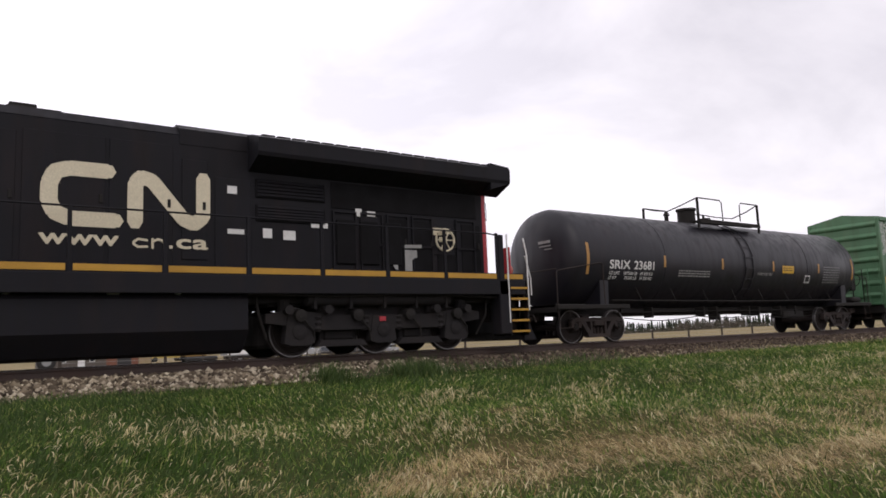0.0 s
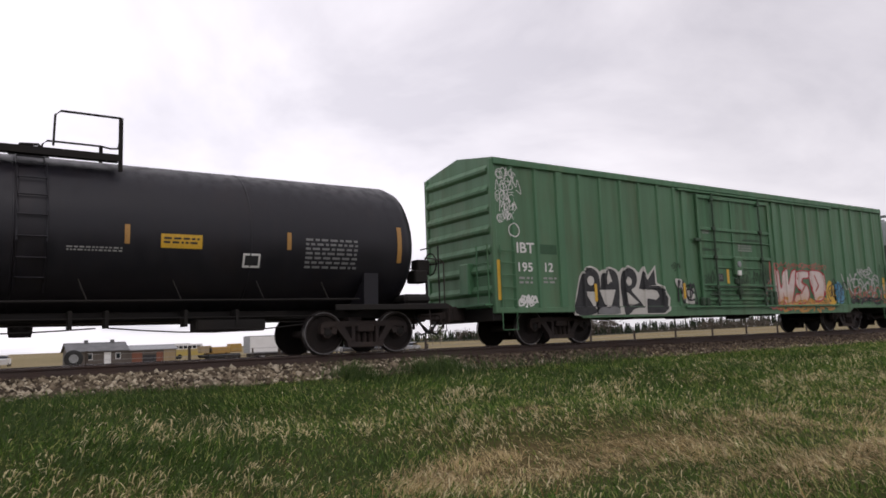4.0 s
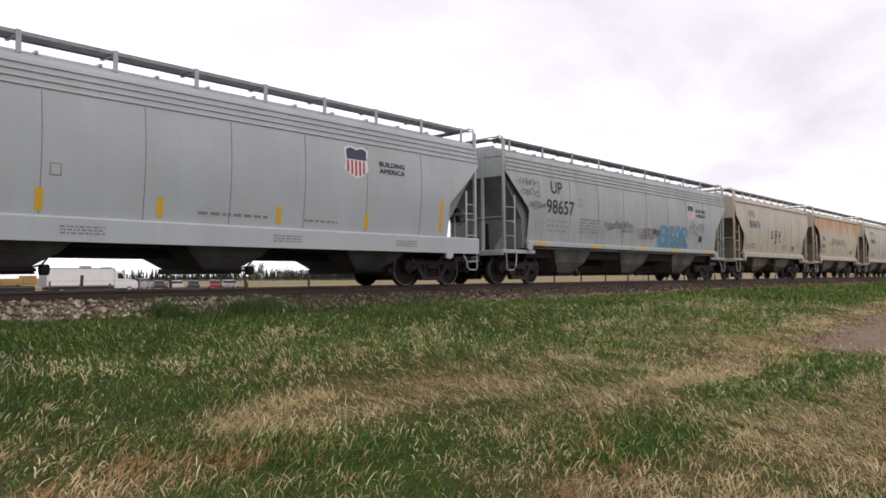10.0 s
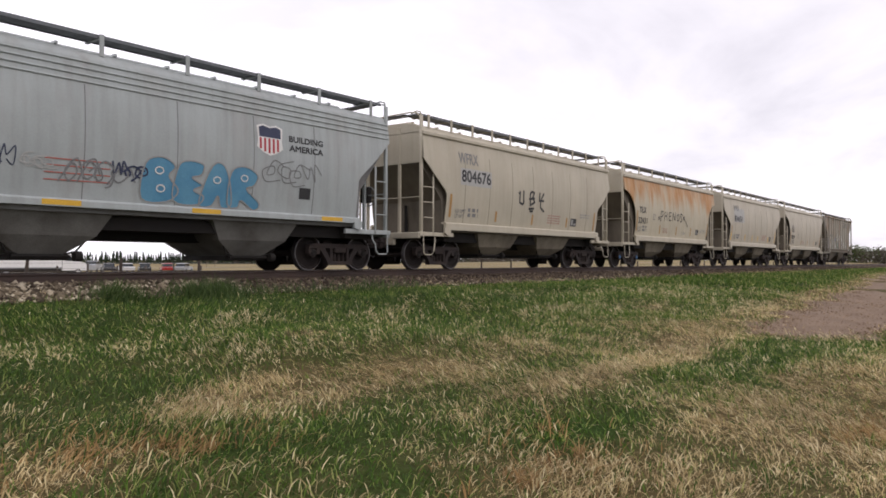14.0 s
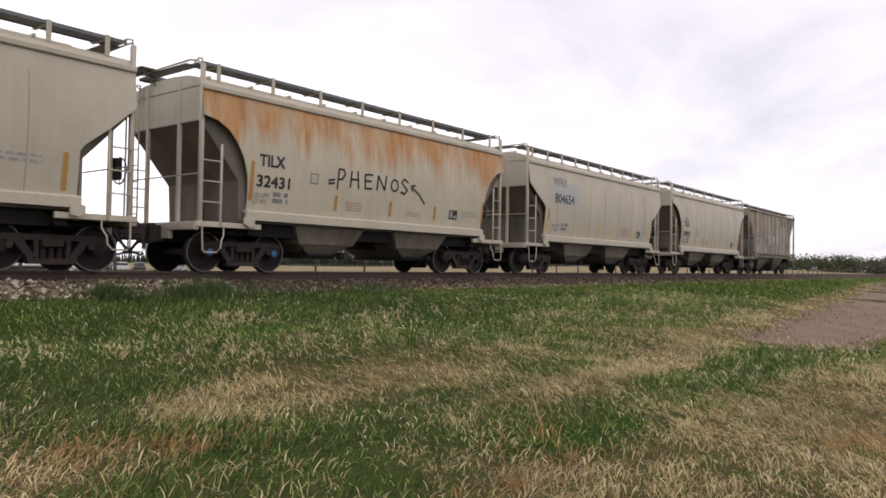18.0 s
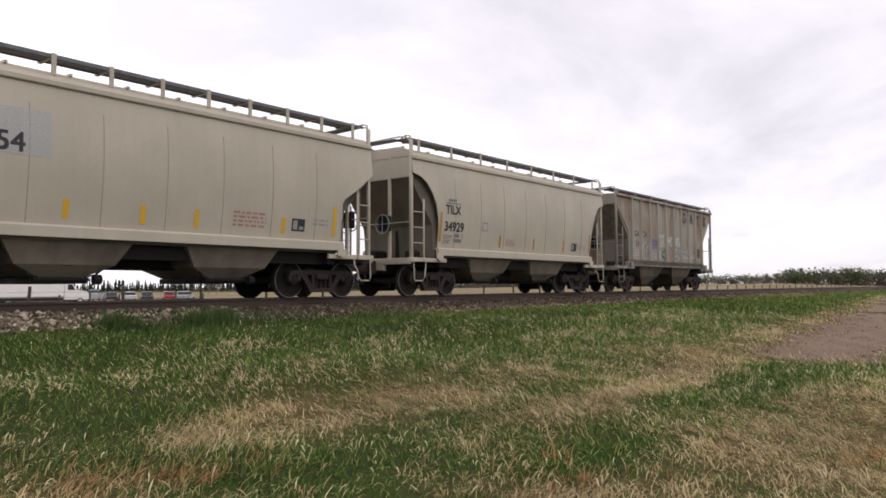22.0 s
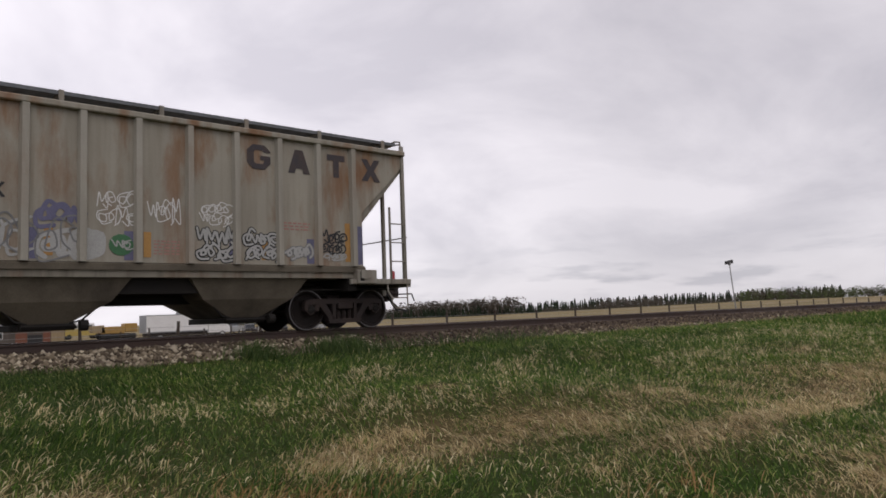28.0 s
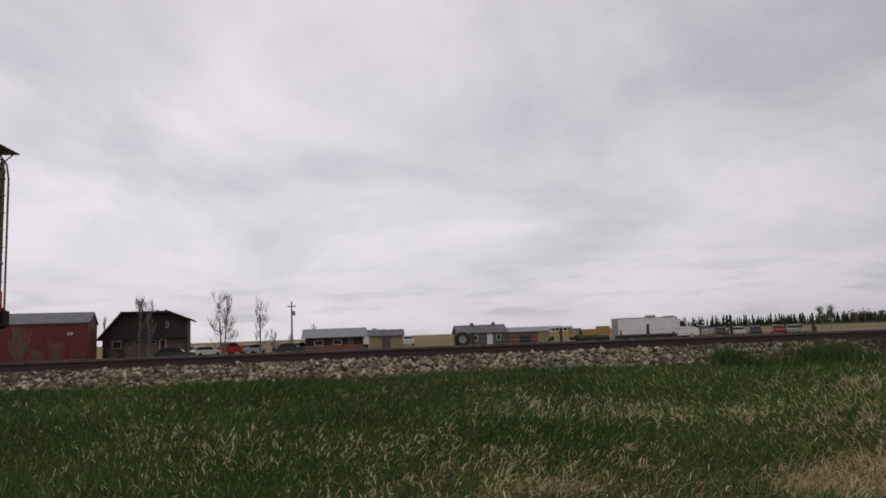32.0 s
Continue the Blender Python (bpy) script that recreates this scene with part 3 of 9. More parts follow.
nt.links.new(g2, bp.inputs["Height"]); nt.links.new(bp.outputs[0], b.inputs["Normal"])
M_DIRT = surface("gravel_dirt", (0.225, 0.148, 0.092), (0.155, 0.10, 0.062), rough=0.95, scale=1.2, fine=25, amount=0.7, bump=0.8, grain=0.45)
M_BALLAST = surface("ballast_bed", (0.062, 0.046, 0.036), (0.035, 0.026, 0.021), rough=0.95, scale=4, fine=18, amount=0.7, bump=1.0, grain=0.6)
M_STONE = blades("ballast_stone", [(0.0, (0.045, 0.034, 0.026)), (0.35, (0.11, 0.086, 0.062)), (0.7, (0.245, 0.198, 0.142)), (1.0, (0.55, 0.48, 0.37))], rough=0.9, trans=0.0)

gx = np.unique(np.concatenate([np.linspace(-2500, -200, 12), np.linspace(-200, -20, 19), np.linspace(-20, 60, 201), np.linspace(60, 300, 25), np.linspace(300, 540, 17), np.linspace(540, 2500, 11)]))
gy = np.unique(np.concatenate([np.linspace(-1500, -60, 8), np.linspace(-60, -2, 15), np.linspace(-2, 20, 89), np.linspace(20, 130, 56), np.linspace(130, 450, 21), np.linspace(450, 3000, 14)]))
GX, GY = np.meshgrid(gx, gy)
GZ = ground_z(GX, GY)
nx, ny = len(gx), len(gy)
ii, jj = np.meshgrid(np.arange(nx - 1), np.arange(ny - 1))
q = (jj * nx + ii).ravel()
ground = new("ground", raw_mesh("ground", np.stack([GX, GY, GZ], -1).reshape(-1, 3), np.stack([q, q + 1, q + nx + 1, q + nx], 1).ravel(), np.full(len(q), 4), [M_SOIL]))
ground.data.polygons.foreach_set("use_smooth", [True] * len(ground.data.polygons))
dry = ground.data.attributes.new("dry", "FLOAT", "POINT")
dry.data.foreach_set("value", dryness(GX, GY).ravel().astype(np.float32))
tagged(ground, "grassy bank rising to the track with tan fields beyond", "ground", kind="structure")

# a worn gravel lane in the grass
xs = np.concatenate([np.linspace(14.0, 30, 85), np.linspace(31, 200, 60)])
ws = np.linspace(-1, 1, 9)
X = np.repeat(xs[:, None], 9, 1) + 0.25 * np.sin(xs * 4.7)[:, None] * ws[None]
wig = 0.28 * np.sin(xs * 1.3) + 0.2 * np.sin(xs * 3.1 + 1) + 0.1 * np.sin(xs * 6.3)
Y = road_mid(xs)[:, None] + ws[None] * (road_half(xs) + wig * np.clip(road_half(xs), 0, 0.8))[:, None]
Z = ground_z(X, Y) + 0.03 - 0.028 * np.abs(ws[None]) ** 3
q = (np.arange(len(xs) - 1)[:, None] * 9 + np.arange(8)[None]).ravel()
lane = new("gravel_lane", raw_mesh("gravel_lane", np.stack([X, Y, Z], -1).reshape(-1, 3), np.stack([q, q + 9, q + 10, q + 1], 1).ravel(), np.full(len(q), 4), [M_DIRT]))
tagged(lane, "worn brown gravel lane through the grass", "lane", kind="structure")

# ---- track: ballast bed, rails, ties ----
X0, X1 = -400.0, 900.0
bed = Shape()
bed.prism([(12.95, 0.97), (14.0, 1.175), (TRACK_Y + 1.36, 1.175), (17.75, 0.98), (17.75, 0.6), (12.95, 0.6)], X0, X1, "x")
ballast = solid("ballast_bed", bed, M_BALLAST, "grey-brown crushed stone ballast bed under the rails", "ballast", kind="structure")
RAIL = [(-0.07, -0.178), (0.07, -0.178), (0.07, -0.165), (0.012, -0.14), (0.010, -0.045), (0.036, -0.035), (0.036, -0.008), (0.028, -0.001),
        (-0.028, -0.001), (-0.036, -0.008), (-0.036, -0.035), (-0.010, -0.045), (-0.012, -0.14), (-0.07, -0.165)]
for side in (-1, 1):
    ry = TRACK_Y + side * 0.7535
    rail = solid("rail", Shape().prism([(ry + a, RAIL_Z + c) for a, c in RAIL], X0, X1, "x"), M_RAIL, "rust-brown steel rail with a worn shiny head", "rail", group="rails of the track", kind="structure")
    part("rail_head", Shape().box(X0, X1, ry - 0.026, ry + 0.026, RAIL_Z - 0.001, RAIL_Z + 0.001), M_RAILTOP, rail, "bright worn running surface")
# loose stones of the ballast
def stones(name, label, n, xa, xb, pick_y, size, seed, mat, flat=False):
    rng = np.random.default_rng(seed)
    x = rng.uniform(xa, xb, n)
    y = pick_y(rng, n, x) if flat else pick_y(rng, n)
    z = ground_z(x, y) + 0.02 if flat else np.interp(y, [12.5, 12.95, 14.0, TRACK_Y + 1.36, 17.8], [0.95, 0.97, 1.175, 1.175, 0.98])
    s = rng.uniform(size[0], size[1], n) * np.where(rng.random(n) < 0.1, 1.5, 1.0)
    base = np.array([(1, 0, 0), (-1, 0, 0), (0, 1, 0), (0, -1, 0), (0, 0, 1), (0, 0, -1)], float)
    jit = base[None] + rng.uniform(-0.38, 0.38, (n, 6, 3))
    ang = rng.uniform(0, 6.28, n)
    ca, sa = np.cos(ang)[:, None], np.sin(ang)[:, None]
    jit[..., 2] *= 0.75
    v = np.stack([jit[..., 0] * ca - jit[..., 1] * sa, jit[..., 0] * sa + jit[..., 1] * ca, jit[..., 2]], -1) * s[:, None, None]
    v += np.stack([x, y, z + 0.3 * s], -1)[:, None]
    tri = np.array([(0, 2, 4), (2, 1, 4), (1, 3, 4), (3, 0, 4), (2, 0, 5), (1, 2, 5), (3, 1, 5), (0, 3, 5)])
    loops = (np.arange(n)[:, None, None] * 6 + tri[None]).ravel()
    return tagged(new(name, raw_mesh(name, v.reshape(-1, 3), loops, np.full(n * 8, 3), [mat])), label, "ballast", kind="stuff")


def shoulder(rng, n):
    return np.where(rng.random(n) < 0.82, rng.triangular(12.35, 13.5, 14.5, n), rng.uniform(14.0, 17.6, n))


def toe(rng, n):
    return rng.triangular(12.4, 12.85, 13.35, n)


M_STONEBROWN = blades("dusty_ballast_stone", [(0.0, (0.038, 0.026, 0.020)), (0.4, (0.072, 0.053, 0.041)), (0.8, (0.12, 0.092, 0.07)), (1.0, (0.23, 0.185, 0.14))], rough=0.9, trans=0.0)
stones("ballast_stones", "angular grey and tan ballast stones along the rail", 19000, -16, 9.6, shoulder, (0.028, 0.066), 5, M_STONE)
stones("dusty_ballast_stones", "rust-brown dusty ballast stones between the rails and the grass", 14000, 9.0, 34, shoulder, (0.025, 0.055), 7, M_STONEBROWN)
stones("ballast_toe_stones", "pale loose stones at the foot of the ballast", 3200, 9.0, 34, toe, (0.022, 0.05), 8, M_STONE)
stones("ballast_stones_far", "rust-brown ballast stones farther down the track", 13000, 34, 110, shoulder, (0.03, 0.06), 6, M_STONEBROWN)

M_CLOD = blades("lane_clods", [(0.0, (0.12, 0.078, 0.048)), (0.5, (0.20, 0.135, 0.085)), (1.0, (0.34, 0.25, 0.17))], rough=0.95, trans=0.0)


def across_lane(rng, n, x):
    return road_mid(x) + rng.uniform(-0.95, 0.95, n) * road_half(x)


stones("lane_gravel", "brown clods and small stones on the lane", 3500, 14.2, 34, across_lane, (0.010, 0.026), 9, M_CLOD, True)
tie_me = Shape().box(-0.115, 0.115, -1.28, 1.28, -0.18, 0.0, 0.012).mesh("tie", M_TIE)
track_ties = thing("track_ties", "weathered dark timber ties under the rails", "railway ties", kind="structure")
for i in range(290):
    t = part("tie", tie_me, None, track_ties)
    t.matrix_basis = pose(-26 + i * 0.5, TRACK_Y + 0.02 * math.sin(i * 2.3), RAIL_Z - 0.182, 0, 0, 0.6 * math.sin(i * 1.7))
# ---- the train: shared running gear ----
S0 = 16.67    # the train's place along the rails at the start
CARS, WHEELSETS = [], []


def car_thing(name, label, category, u):
    ob = thing(name, label, category, pose(u + S0, TRACK_Y, RAIL_Z), group="cars of the train")
    CARS.append((ob, u))
    return ob


def wheel_shape(r):
    w = Shape()
    w.lathe([(0.0, 0.06), (0.0, 0.11), (0.02, 0.15), (0.045, r * 0.55), (0.03, r * 0.78), (-0.012, r * 0.84), (-0.012, r * 0.93), (0.0, r * 0.955), (0.03, r * 0.955)], 28)
    w.lathe([(0.105, r * 0.9), (0.105, r + 0.026), (0.12, r + 0.026), (0.135, r * 0.9), (0.12, r * 0.5), (0.16, 0.12), (0.16, 0.06)], 28)
    return w


def tread_shape(r):
    return Shape().lathe([(-0.006, r * 0.925), (-0.006, r * 0.985), (0.004, r), (0.105, r + 0.004), (0.105, r * 0.9)], 28, caps=False)


def wheel_meshes(r):
    return wheel_shape(r).mesh("wheel", M_WHEEL, 40), tread_shape(r).mesh("tread", M_TREAD, 40), Shape().tube([(0, -1.02, 0), (0, 1.02, 0)], 0.085, 12).lathe(
        [(-1.06, 0.05), (-1.055, 0.11), (-1.0, 0.125), (-0.94, 0.125)], 14).lathe([(0.94, 0.125), (1.0, 0.125), (1.055, 0.11), (1.06, 0.05)], 14).mesh("axle", M_TRUCK, 40)


FREIGHT_WHEEL = wheel_meshes(0.457)
LOCO_WHEEL = wheel_meshes(0.533)
CAP = Shape()
for s in (-1,):
    CAP.lathe([(s * 1.055, 0.09), (s * 1.075, 0.075), (s * 1.08, 0.03)], 10)
    for k in range(3):
        a = 2.1 * k
        CAP.lathe([(s * 1.07, 0.016), (s * 1.092, 0.014)], 6, at=(0.05 * math.cos(a), 0, 0.05 * math.sin(a)))
CAP = CAP.mesh("bearing_cap", M_UNDER)


def wheelset(car, x, r, meshes):
    ws = part("wheelset", meshes[2], None, car)
    ws.matrix_basis = pose(x, 0, r)
    for s in (-1, 1):
        w = part("wheel", meshes[0], None, ws)
        w.matrix_basis = pose(0, s * 0.86, 0, 0, 0, 0 if s < 0 else 180)
        t = part("tread", meshes[1], None, ws, "polished wheel rim")
        t.matrix_basis = pose(0, s * 0.86, 0, 0, 0, 0 if s < 0 else 180)
    for s in (-1, 1):
        part("bearing_cap", CAP, None, ws).matrix_basis = pose(0, 0, 0, 0, 0, 0 if s < 0 else 180)
    WHEELSETS.append((ws, x, r))
    return ws


def sideframe_shape():
    f = Shape()
    # ends over the bearings, top chord, sloping tension members and bottom chord
    f.prism([(-1.06, 0.56), (-1.04, 0.66), (-0.84, 0.70), (0.84, 0.70), (1.04, 0.66), (1.06, 0.56), (0.72, 0.585), (-0.72, 0.585)], -1.08, -0.92)
    for s in (-1, 1):
        f.prism([(s * 1.06, 0.57), (s * 1.06, 0.44), (s * 0.98, 0.44), (s * 0.98, 0.57)], -1.07, -0.93)
        f.prism([(s * 0.80, 0.57), (s * 0.80, 0.44), (s * 0.70, 0.42), (s * 0.66, 0.58)], -1.07, -0.93)
        f.prism([(s * 0.72, 0.60), (s * 0.40, 0.20), (s * 0.26, 0.20), (s * 0.52, 0.60)], -1.075, -0.925)
        f.prism([(s * 0.25, 0.6), (s * 0.25, 0.22), (s * 0.33, 0.22), (s * 0.33, 0.6)], -1.075, -0.925)
    f.prism([(-0.42, 0.14), (-0.46, 0.24), (0.46, 0.24), (0.42, 0.14)], -1.09, -0.91)
    return f


def springs_shape():
    f = Shape()
    for x in (0.0,):
        prof = []
        for k in range(9):
            prof += [(0.24 + k * 0.024, 0.062), (0.252 + k * 0.024, 0.05)]
        f.lathe(prof, 10, "z", (x, -1.0, 0))
    return f


def sideframe_shape():
    f = Shape()
    # ends over the bearings, top chord, sloping tension members and bottom chord
    f.prism([(-1.06, 0.56), (-1.04, 0.66), (-0.84, 0.70), (0.84, 0.70), (1.04, 0.66), (1.06, 0.56), (0.72, 0.585), (-0.72, 0.585)], -1.08, -0.92)
    for s in (-1, 1):
        f.prism([(s * 1.06, 0.57), (s * 1.06, 0.44), (s * 0.98, 0.44), (s * 0.98, 0.57)], -1.07, -0.93)
        f.prism([(s * 0.80, 0.57), (s * 0.80, 0.44), (s * 0.70, 0.42), (s * 0.66, 0.58)], -1.07, -0.93)
        f.prism([(s * 0.72, 0.60), (s * 0.40, 0.20), (s * 0.26, 0.20), (s * 0.52, 0.60)], -1.075, -0.925)
        f.prism([(s * 0.25, 0.6), (s * 0.25, 0.22), (s * 0.33, 0.22), (s * 0.33, 0.6)], -1.075, -0.925)
    f.prism([(-0.42, 0.14), (-0.46, 0.24), (0.46, 0.24), (0.42, 0.14)], -1.09, -0.91)
    return f


def springs_shape():
    f = Shape()
    for x in (0.0,):
        prof = []
        for k in range(9):
            prof += [(0.24 + k * 0.024, 0.062), (0.252 + k * 0.024, 0.05)]
        f.lathe(prof, 10, "z", (x, -1.0, 0))
    return f


def mirrored(shape):
    m = Shape()
    m.v = list(shape.v)
    m.f = list(shape.f)
    return m.add([(x, -y, z) for x, y, z in shape.v], [f[::-1] for f in shape.f])


SIDEFRAME = sideframe_shape().mesh("sideframe", M_TRUCK)
SPRINGS = springs_shape().mesh("spring", M_TRUCK, 60)
BOLSTER = Shape().box(-0.2, 0.2, -1.12, 1.12, 0.46, 0.62, 0.02).box(-0.16, 0.16, -0.6, 0.6, 0.62, 0.8, 0.02).mesh("bolster", M_TRUCK)
BRAKE = Shape()
for s in (-1, 1):
    BRAKE.box(s * 0.36 - 0.05, s * 0.36 + 0.05, -0.9, 0.9, 0.38, 0.48, 0.01)
    for y in (-0.77, 0.77):
        BRAKE.box(s * 0.40 - 0.04, s * 0.40 + 0.04, y - 0.06, y + 0.06, 0.3, 0.62, 0.01)
BRAKE = BRAKE.mesh("brake_beam", M_UNDER)


def freight_truck(car, x, wb=1.78):
    for s in (-1, 1):
        f = part("sideframe", SIDEFRAME, None, car)
        f.matrix_basis = pose(x, 0, 0, 0, 0, 0 if s < 0 else 180)
        for k in (-0.15, 0.0, 0.15):
            p = part("spring", SPRINGS, None, car)
            p.matrix_basis = pose(x + k, 0, 0, 0, 0, 0 if s < 0 else 180)
        wheelset(car, x + s * wb / 2, 0.457, FREIGHT_WHEEL)
    for nm, me in (("bolster", BOLSTER), ("brake_beam", BRAKE)):
        o = part(nm, me, None, car)
        o.matrix_basis = pose(x, 0, 0)


COUPLER = Shape()
COUPLER.box(-1.0, -0.22, -0.07, 0.07, 0.80, 0.95, 0.015).prism(
    [(-0.26, -0.11), (-0.10, -0.17), (0.02, -0.15), (0.0, -0.04), (-0.04, 0.03), (0.03, 0.10), (0.08, 0.16), (-0.02, 0.21), (-0.16, 0.16), (-0.26, 0.11)], 0.72, 1.03, "z")
COUPLER.tube([(-0.03, 0.10, 1.02), (-0.03, 0.10, 1.1)], 0.03, 8)
COUPLER.box(-1.05, -0.42, -0.2, 0.2, 0.66, 1.04, 0.03).box(-0.5, -0.36, -0.26, 0.26, 0.62, 1.08, 0.03).box(-0.34, 0.06, 0.02, 0.2, 0.68, 1.06, 0.05)
COUPLER.tube([(-0.3, 0.1, 0.7), (-0.28, 0.12, 0.5)], 0.035, 6)
COUPLER.tube([(-0.42, -1.25, 0.78), (-0.42, -0.5, 0.80), (-0.4, -0.2, 1.0), (-0.16, 0.08, 1.08)], 0.018, 5).tube([(-0.42, -1.25, 0.78), (-0.40, -1.32, 0.6)], 0.018, 5)
COUPLER = COUPLER.mesh("coupler", M_TRUCK)
HOSE = Shape().tube([(-0.55, -0.25, 0.80), (-0.42, -0.27, 0.74), (-0.3, -0.26, 0.6), (-0.18, -0.22, 0.47), (-0.05, -0.16, 0.4), (0.03, -0.14, 0.42)], 0.032, 7).tube([(-0.6, -0.4, 0.86), (-0.45, -0.46, 0.62), (-0.2, -0.46, 0.42), (0.05, -0.4, 0.36), (0.12, -0.36, 0.4)], 0.024, 6).mesh("air_hose", M_RUBBER, 60)


def couplings(car, hj, ends=(-1, 1)):
    for s in (-1, 1):
        for nm, me in (("coupler", COUPLER), ("air_hose", HOSE)):
            o = part(nm, me, None, car)
            o.matrix_basis = pose(s * hj, 0, 0, 0, 0, 0 if s > 0 else 180)


# ---- lettering and spray paint that lie on a car's side ----
_text = {}


def text_points(txt):
    """Outline of a line of writing in the built-in font, one unit high, as points and triangles."""
    if txt not in _text:
        cu = bpy.data.curves.new("line", "FONT")
        cu.body, cu.resolution_u = txt, 3
        ob = bpy.data.objects.new("line", cu)
        scene.collection.objects.link(ob)
        me = bpy.data.meshes.new_from_object(ob.evaluated_get(bpy.context.evaluated_depsgraph_get()))
        _text[txt] = ([tuple(v.co) for v in me.vertices], [tuple(p.vertices) for p in me.polygons])
        bpy.data.objects.remove(ob)
        bpy.data.curves.remove(cu)
        bpy.data.meshes.remove(me)
    return _text[txt]


PROFILED = []


def on_side(shape, side, lift=0.006):
    """Lays a flat x, z shape on the car's near side; a profiled side also steps over its posts."""
    s = Shape()
    posts = side in PROFILED
    s.v = [(x, -((side(z, x) if posts else side(z)) + lift), z) for x, _, z in shape.v]
    s.f = shape.f
    return s


def flat_mesh(name, shape, mat):
    """A layer of paint, facing out of the near side."""
    me = bpy.data.meshes.new(name)
    me.from_pydata(shape.v, [], shape.f)
    me.materials.append(mat)
    bm = bmesh.new(); bm.from_mesh(me)
    bm.normal_update()
    bmesh.ops.reverse_faces(bm, faces=[f for f in bm.faces if f.normal.y > 0])
    bm.to_mesh(me); bm.free()
    return me


def letters(car, txt, x0, x1, z0, z1, mat, side, bold=0.0, name="lettering", lift=0.006, skew=0.0):
    v, f = text_points(txt)
    xs, ys = [p[0] for p in v], [p[1] for p in v]
    ax, bx, ay, by = min(xs), max(xs), min(ys), max(ys)
    s = Shape()
    s.add([(x0 + (p[0] - ax) / (bx - ax) * (x1 - x0), 0, z0 + (p[1] - ay) / (by - ay) * (z1 - z0)) for p in v], f)
    if bold:
        base = list(s.v)
        for dx, dz in ((bold, 0), (0, bold), (bold, bold)):
            s.add([(x + dx, -0.0004, z + dz) for x, _, z in base], f)
    o = on_side(s, side, lift)
    if bold:
        n = len(v)
        o.v = [(x, y - 0.0006 * (i // n), z) for i, (x, y, z) in enumerate(o.v)]
    return part(name, flat_mesh(name, o, mat), None, car, f"painted lettering {txt}")


def bars(car, rects, mat, side, name="stencil", lift=0.006, label=""):
    s = Shape()
    for x0, x1, z0, z1 in rects:
        n = max(1, int((z1 - z0) / 0.06))
        zs = [z0 + (z1 - z0) * i / n for i in range(n + 1)]
        s.add([(x, 0, z) for z in zs for x in (x0, x1)], [(2 * i, 2 * i + 1, 2 * i + 3, 2 * i + 2) for i in range(n)])
    return part(name, flat_mesh(name, on_side(s, side, lift), mat), None, car, label)


def small_print(car, x0, x1, z0, z1, lines, mat, side, seed=0):
    """Stencilled lines too small to read."""
    rng = random.Random(seed)
    h = (z1 - z0) / (lines * 2.0)
    rects = []
    for i in range(lines):
        z = z1 - h - i * h * 2.0
        x = x0
        while x < x1 - 0.02:
            w = min(rng.uniform(1.2, 4.2) * h, x1 - x)
            rects.append((x, x + w * 0.9, z, z + h))
            x += w + 0.7 * h
    return tagged(bars(car, rects, mat, side, "stencil", 0.005), kind="stuff")


def load_lines(car, x0, x1, z0, z1, mat, side, seed=0):
    """The two stencilled lines of load limit and empty weight, their figures too small to read."""
    h = (z1 - z0) * 0.4
    for k, (txt, f) in enumerate((("LD LMT", 0.44), ("LT WT", 0.36))):
        z = z1 - h - k * (z1 - z0) * 0.56
        letters(car, txt, x0, x0 + (x1 - x0) * f, z, z + h, mat, side, 0.004)
        small_print(car, x0 + (x1 - x0) * 0.54, x1, z - h * 0.5, z + h * 1.5, 1, mat, side, seed + k)


def strokes(car, lines, w, mat, side, name="spray_paint", lift=0.008, label=""):
    """Sprayed lines: polylines of x, z with round joints."""
    s = Shape()
    for ln in lines:
        for (xa, za), (xb, zb) in zip(ln, ln[1:]):
            d = math.hypot(xb - xa, zb - za) or 1
            px, pz = -(zb - za) / d * w / 2, (xb - xa) / d * w / 2
            s.add([(xa + px, 0, za + pz), (xa - px, 0, za - pz), (xb - px, 0, zb - pz), (xb + px, 0, zb + pz)], [(0, 1, 2, 3)])
        for xa, za in ln:
            s.add([(xa + w / 2 * math.cos(a * 1.047), 0.0, za + w / 2 * math.sin(a * 1.047)) for a in range(6)], [tuple(range(6))])
    o = on_side(s, side, lift)
    o.v = [(x, y - 0.00004 * (i % 97), z) for i, (x, y, z) in enumerate(o.v)]
    return tagged(part(name, flat_mesh(name, o, mat), None, car, label), kind="stuff")


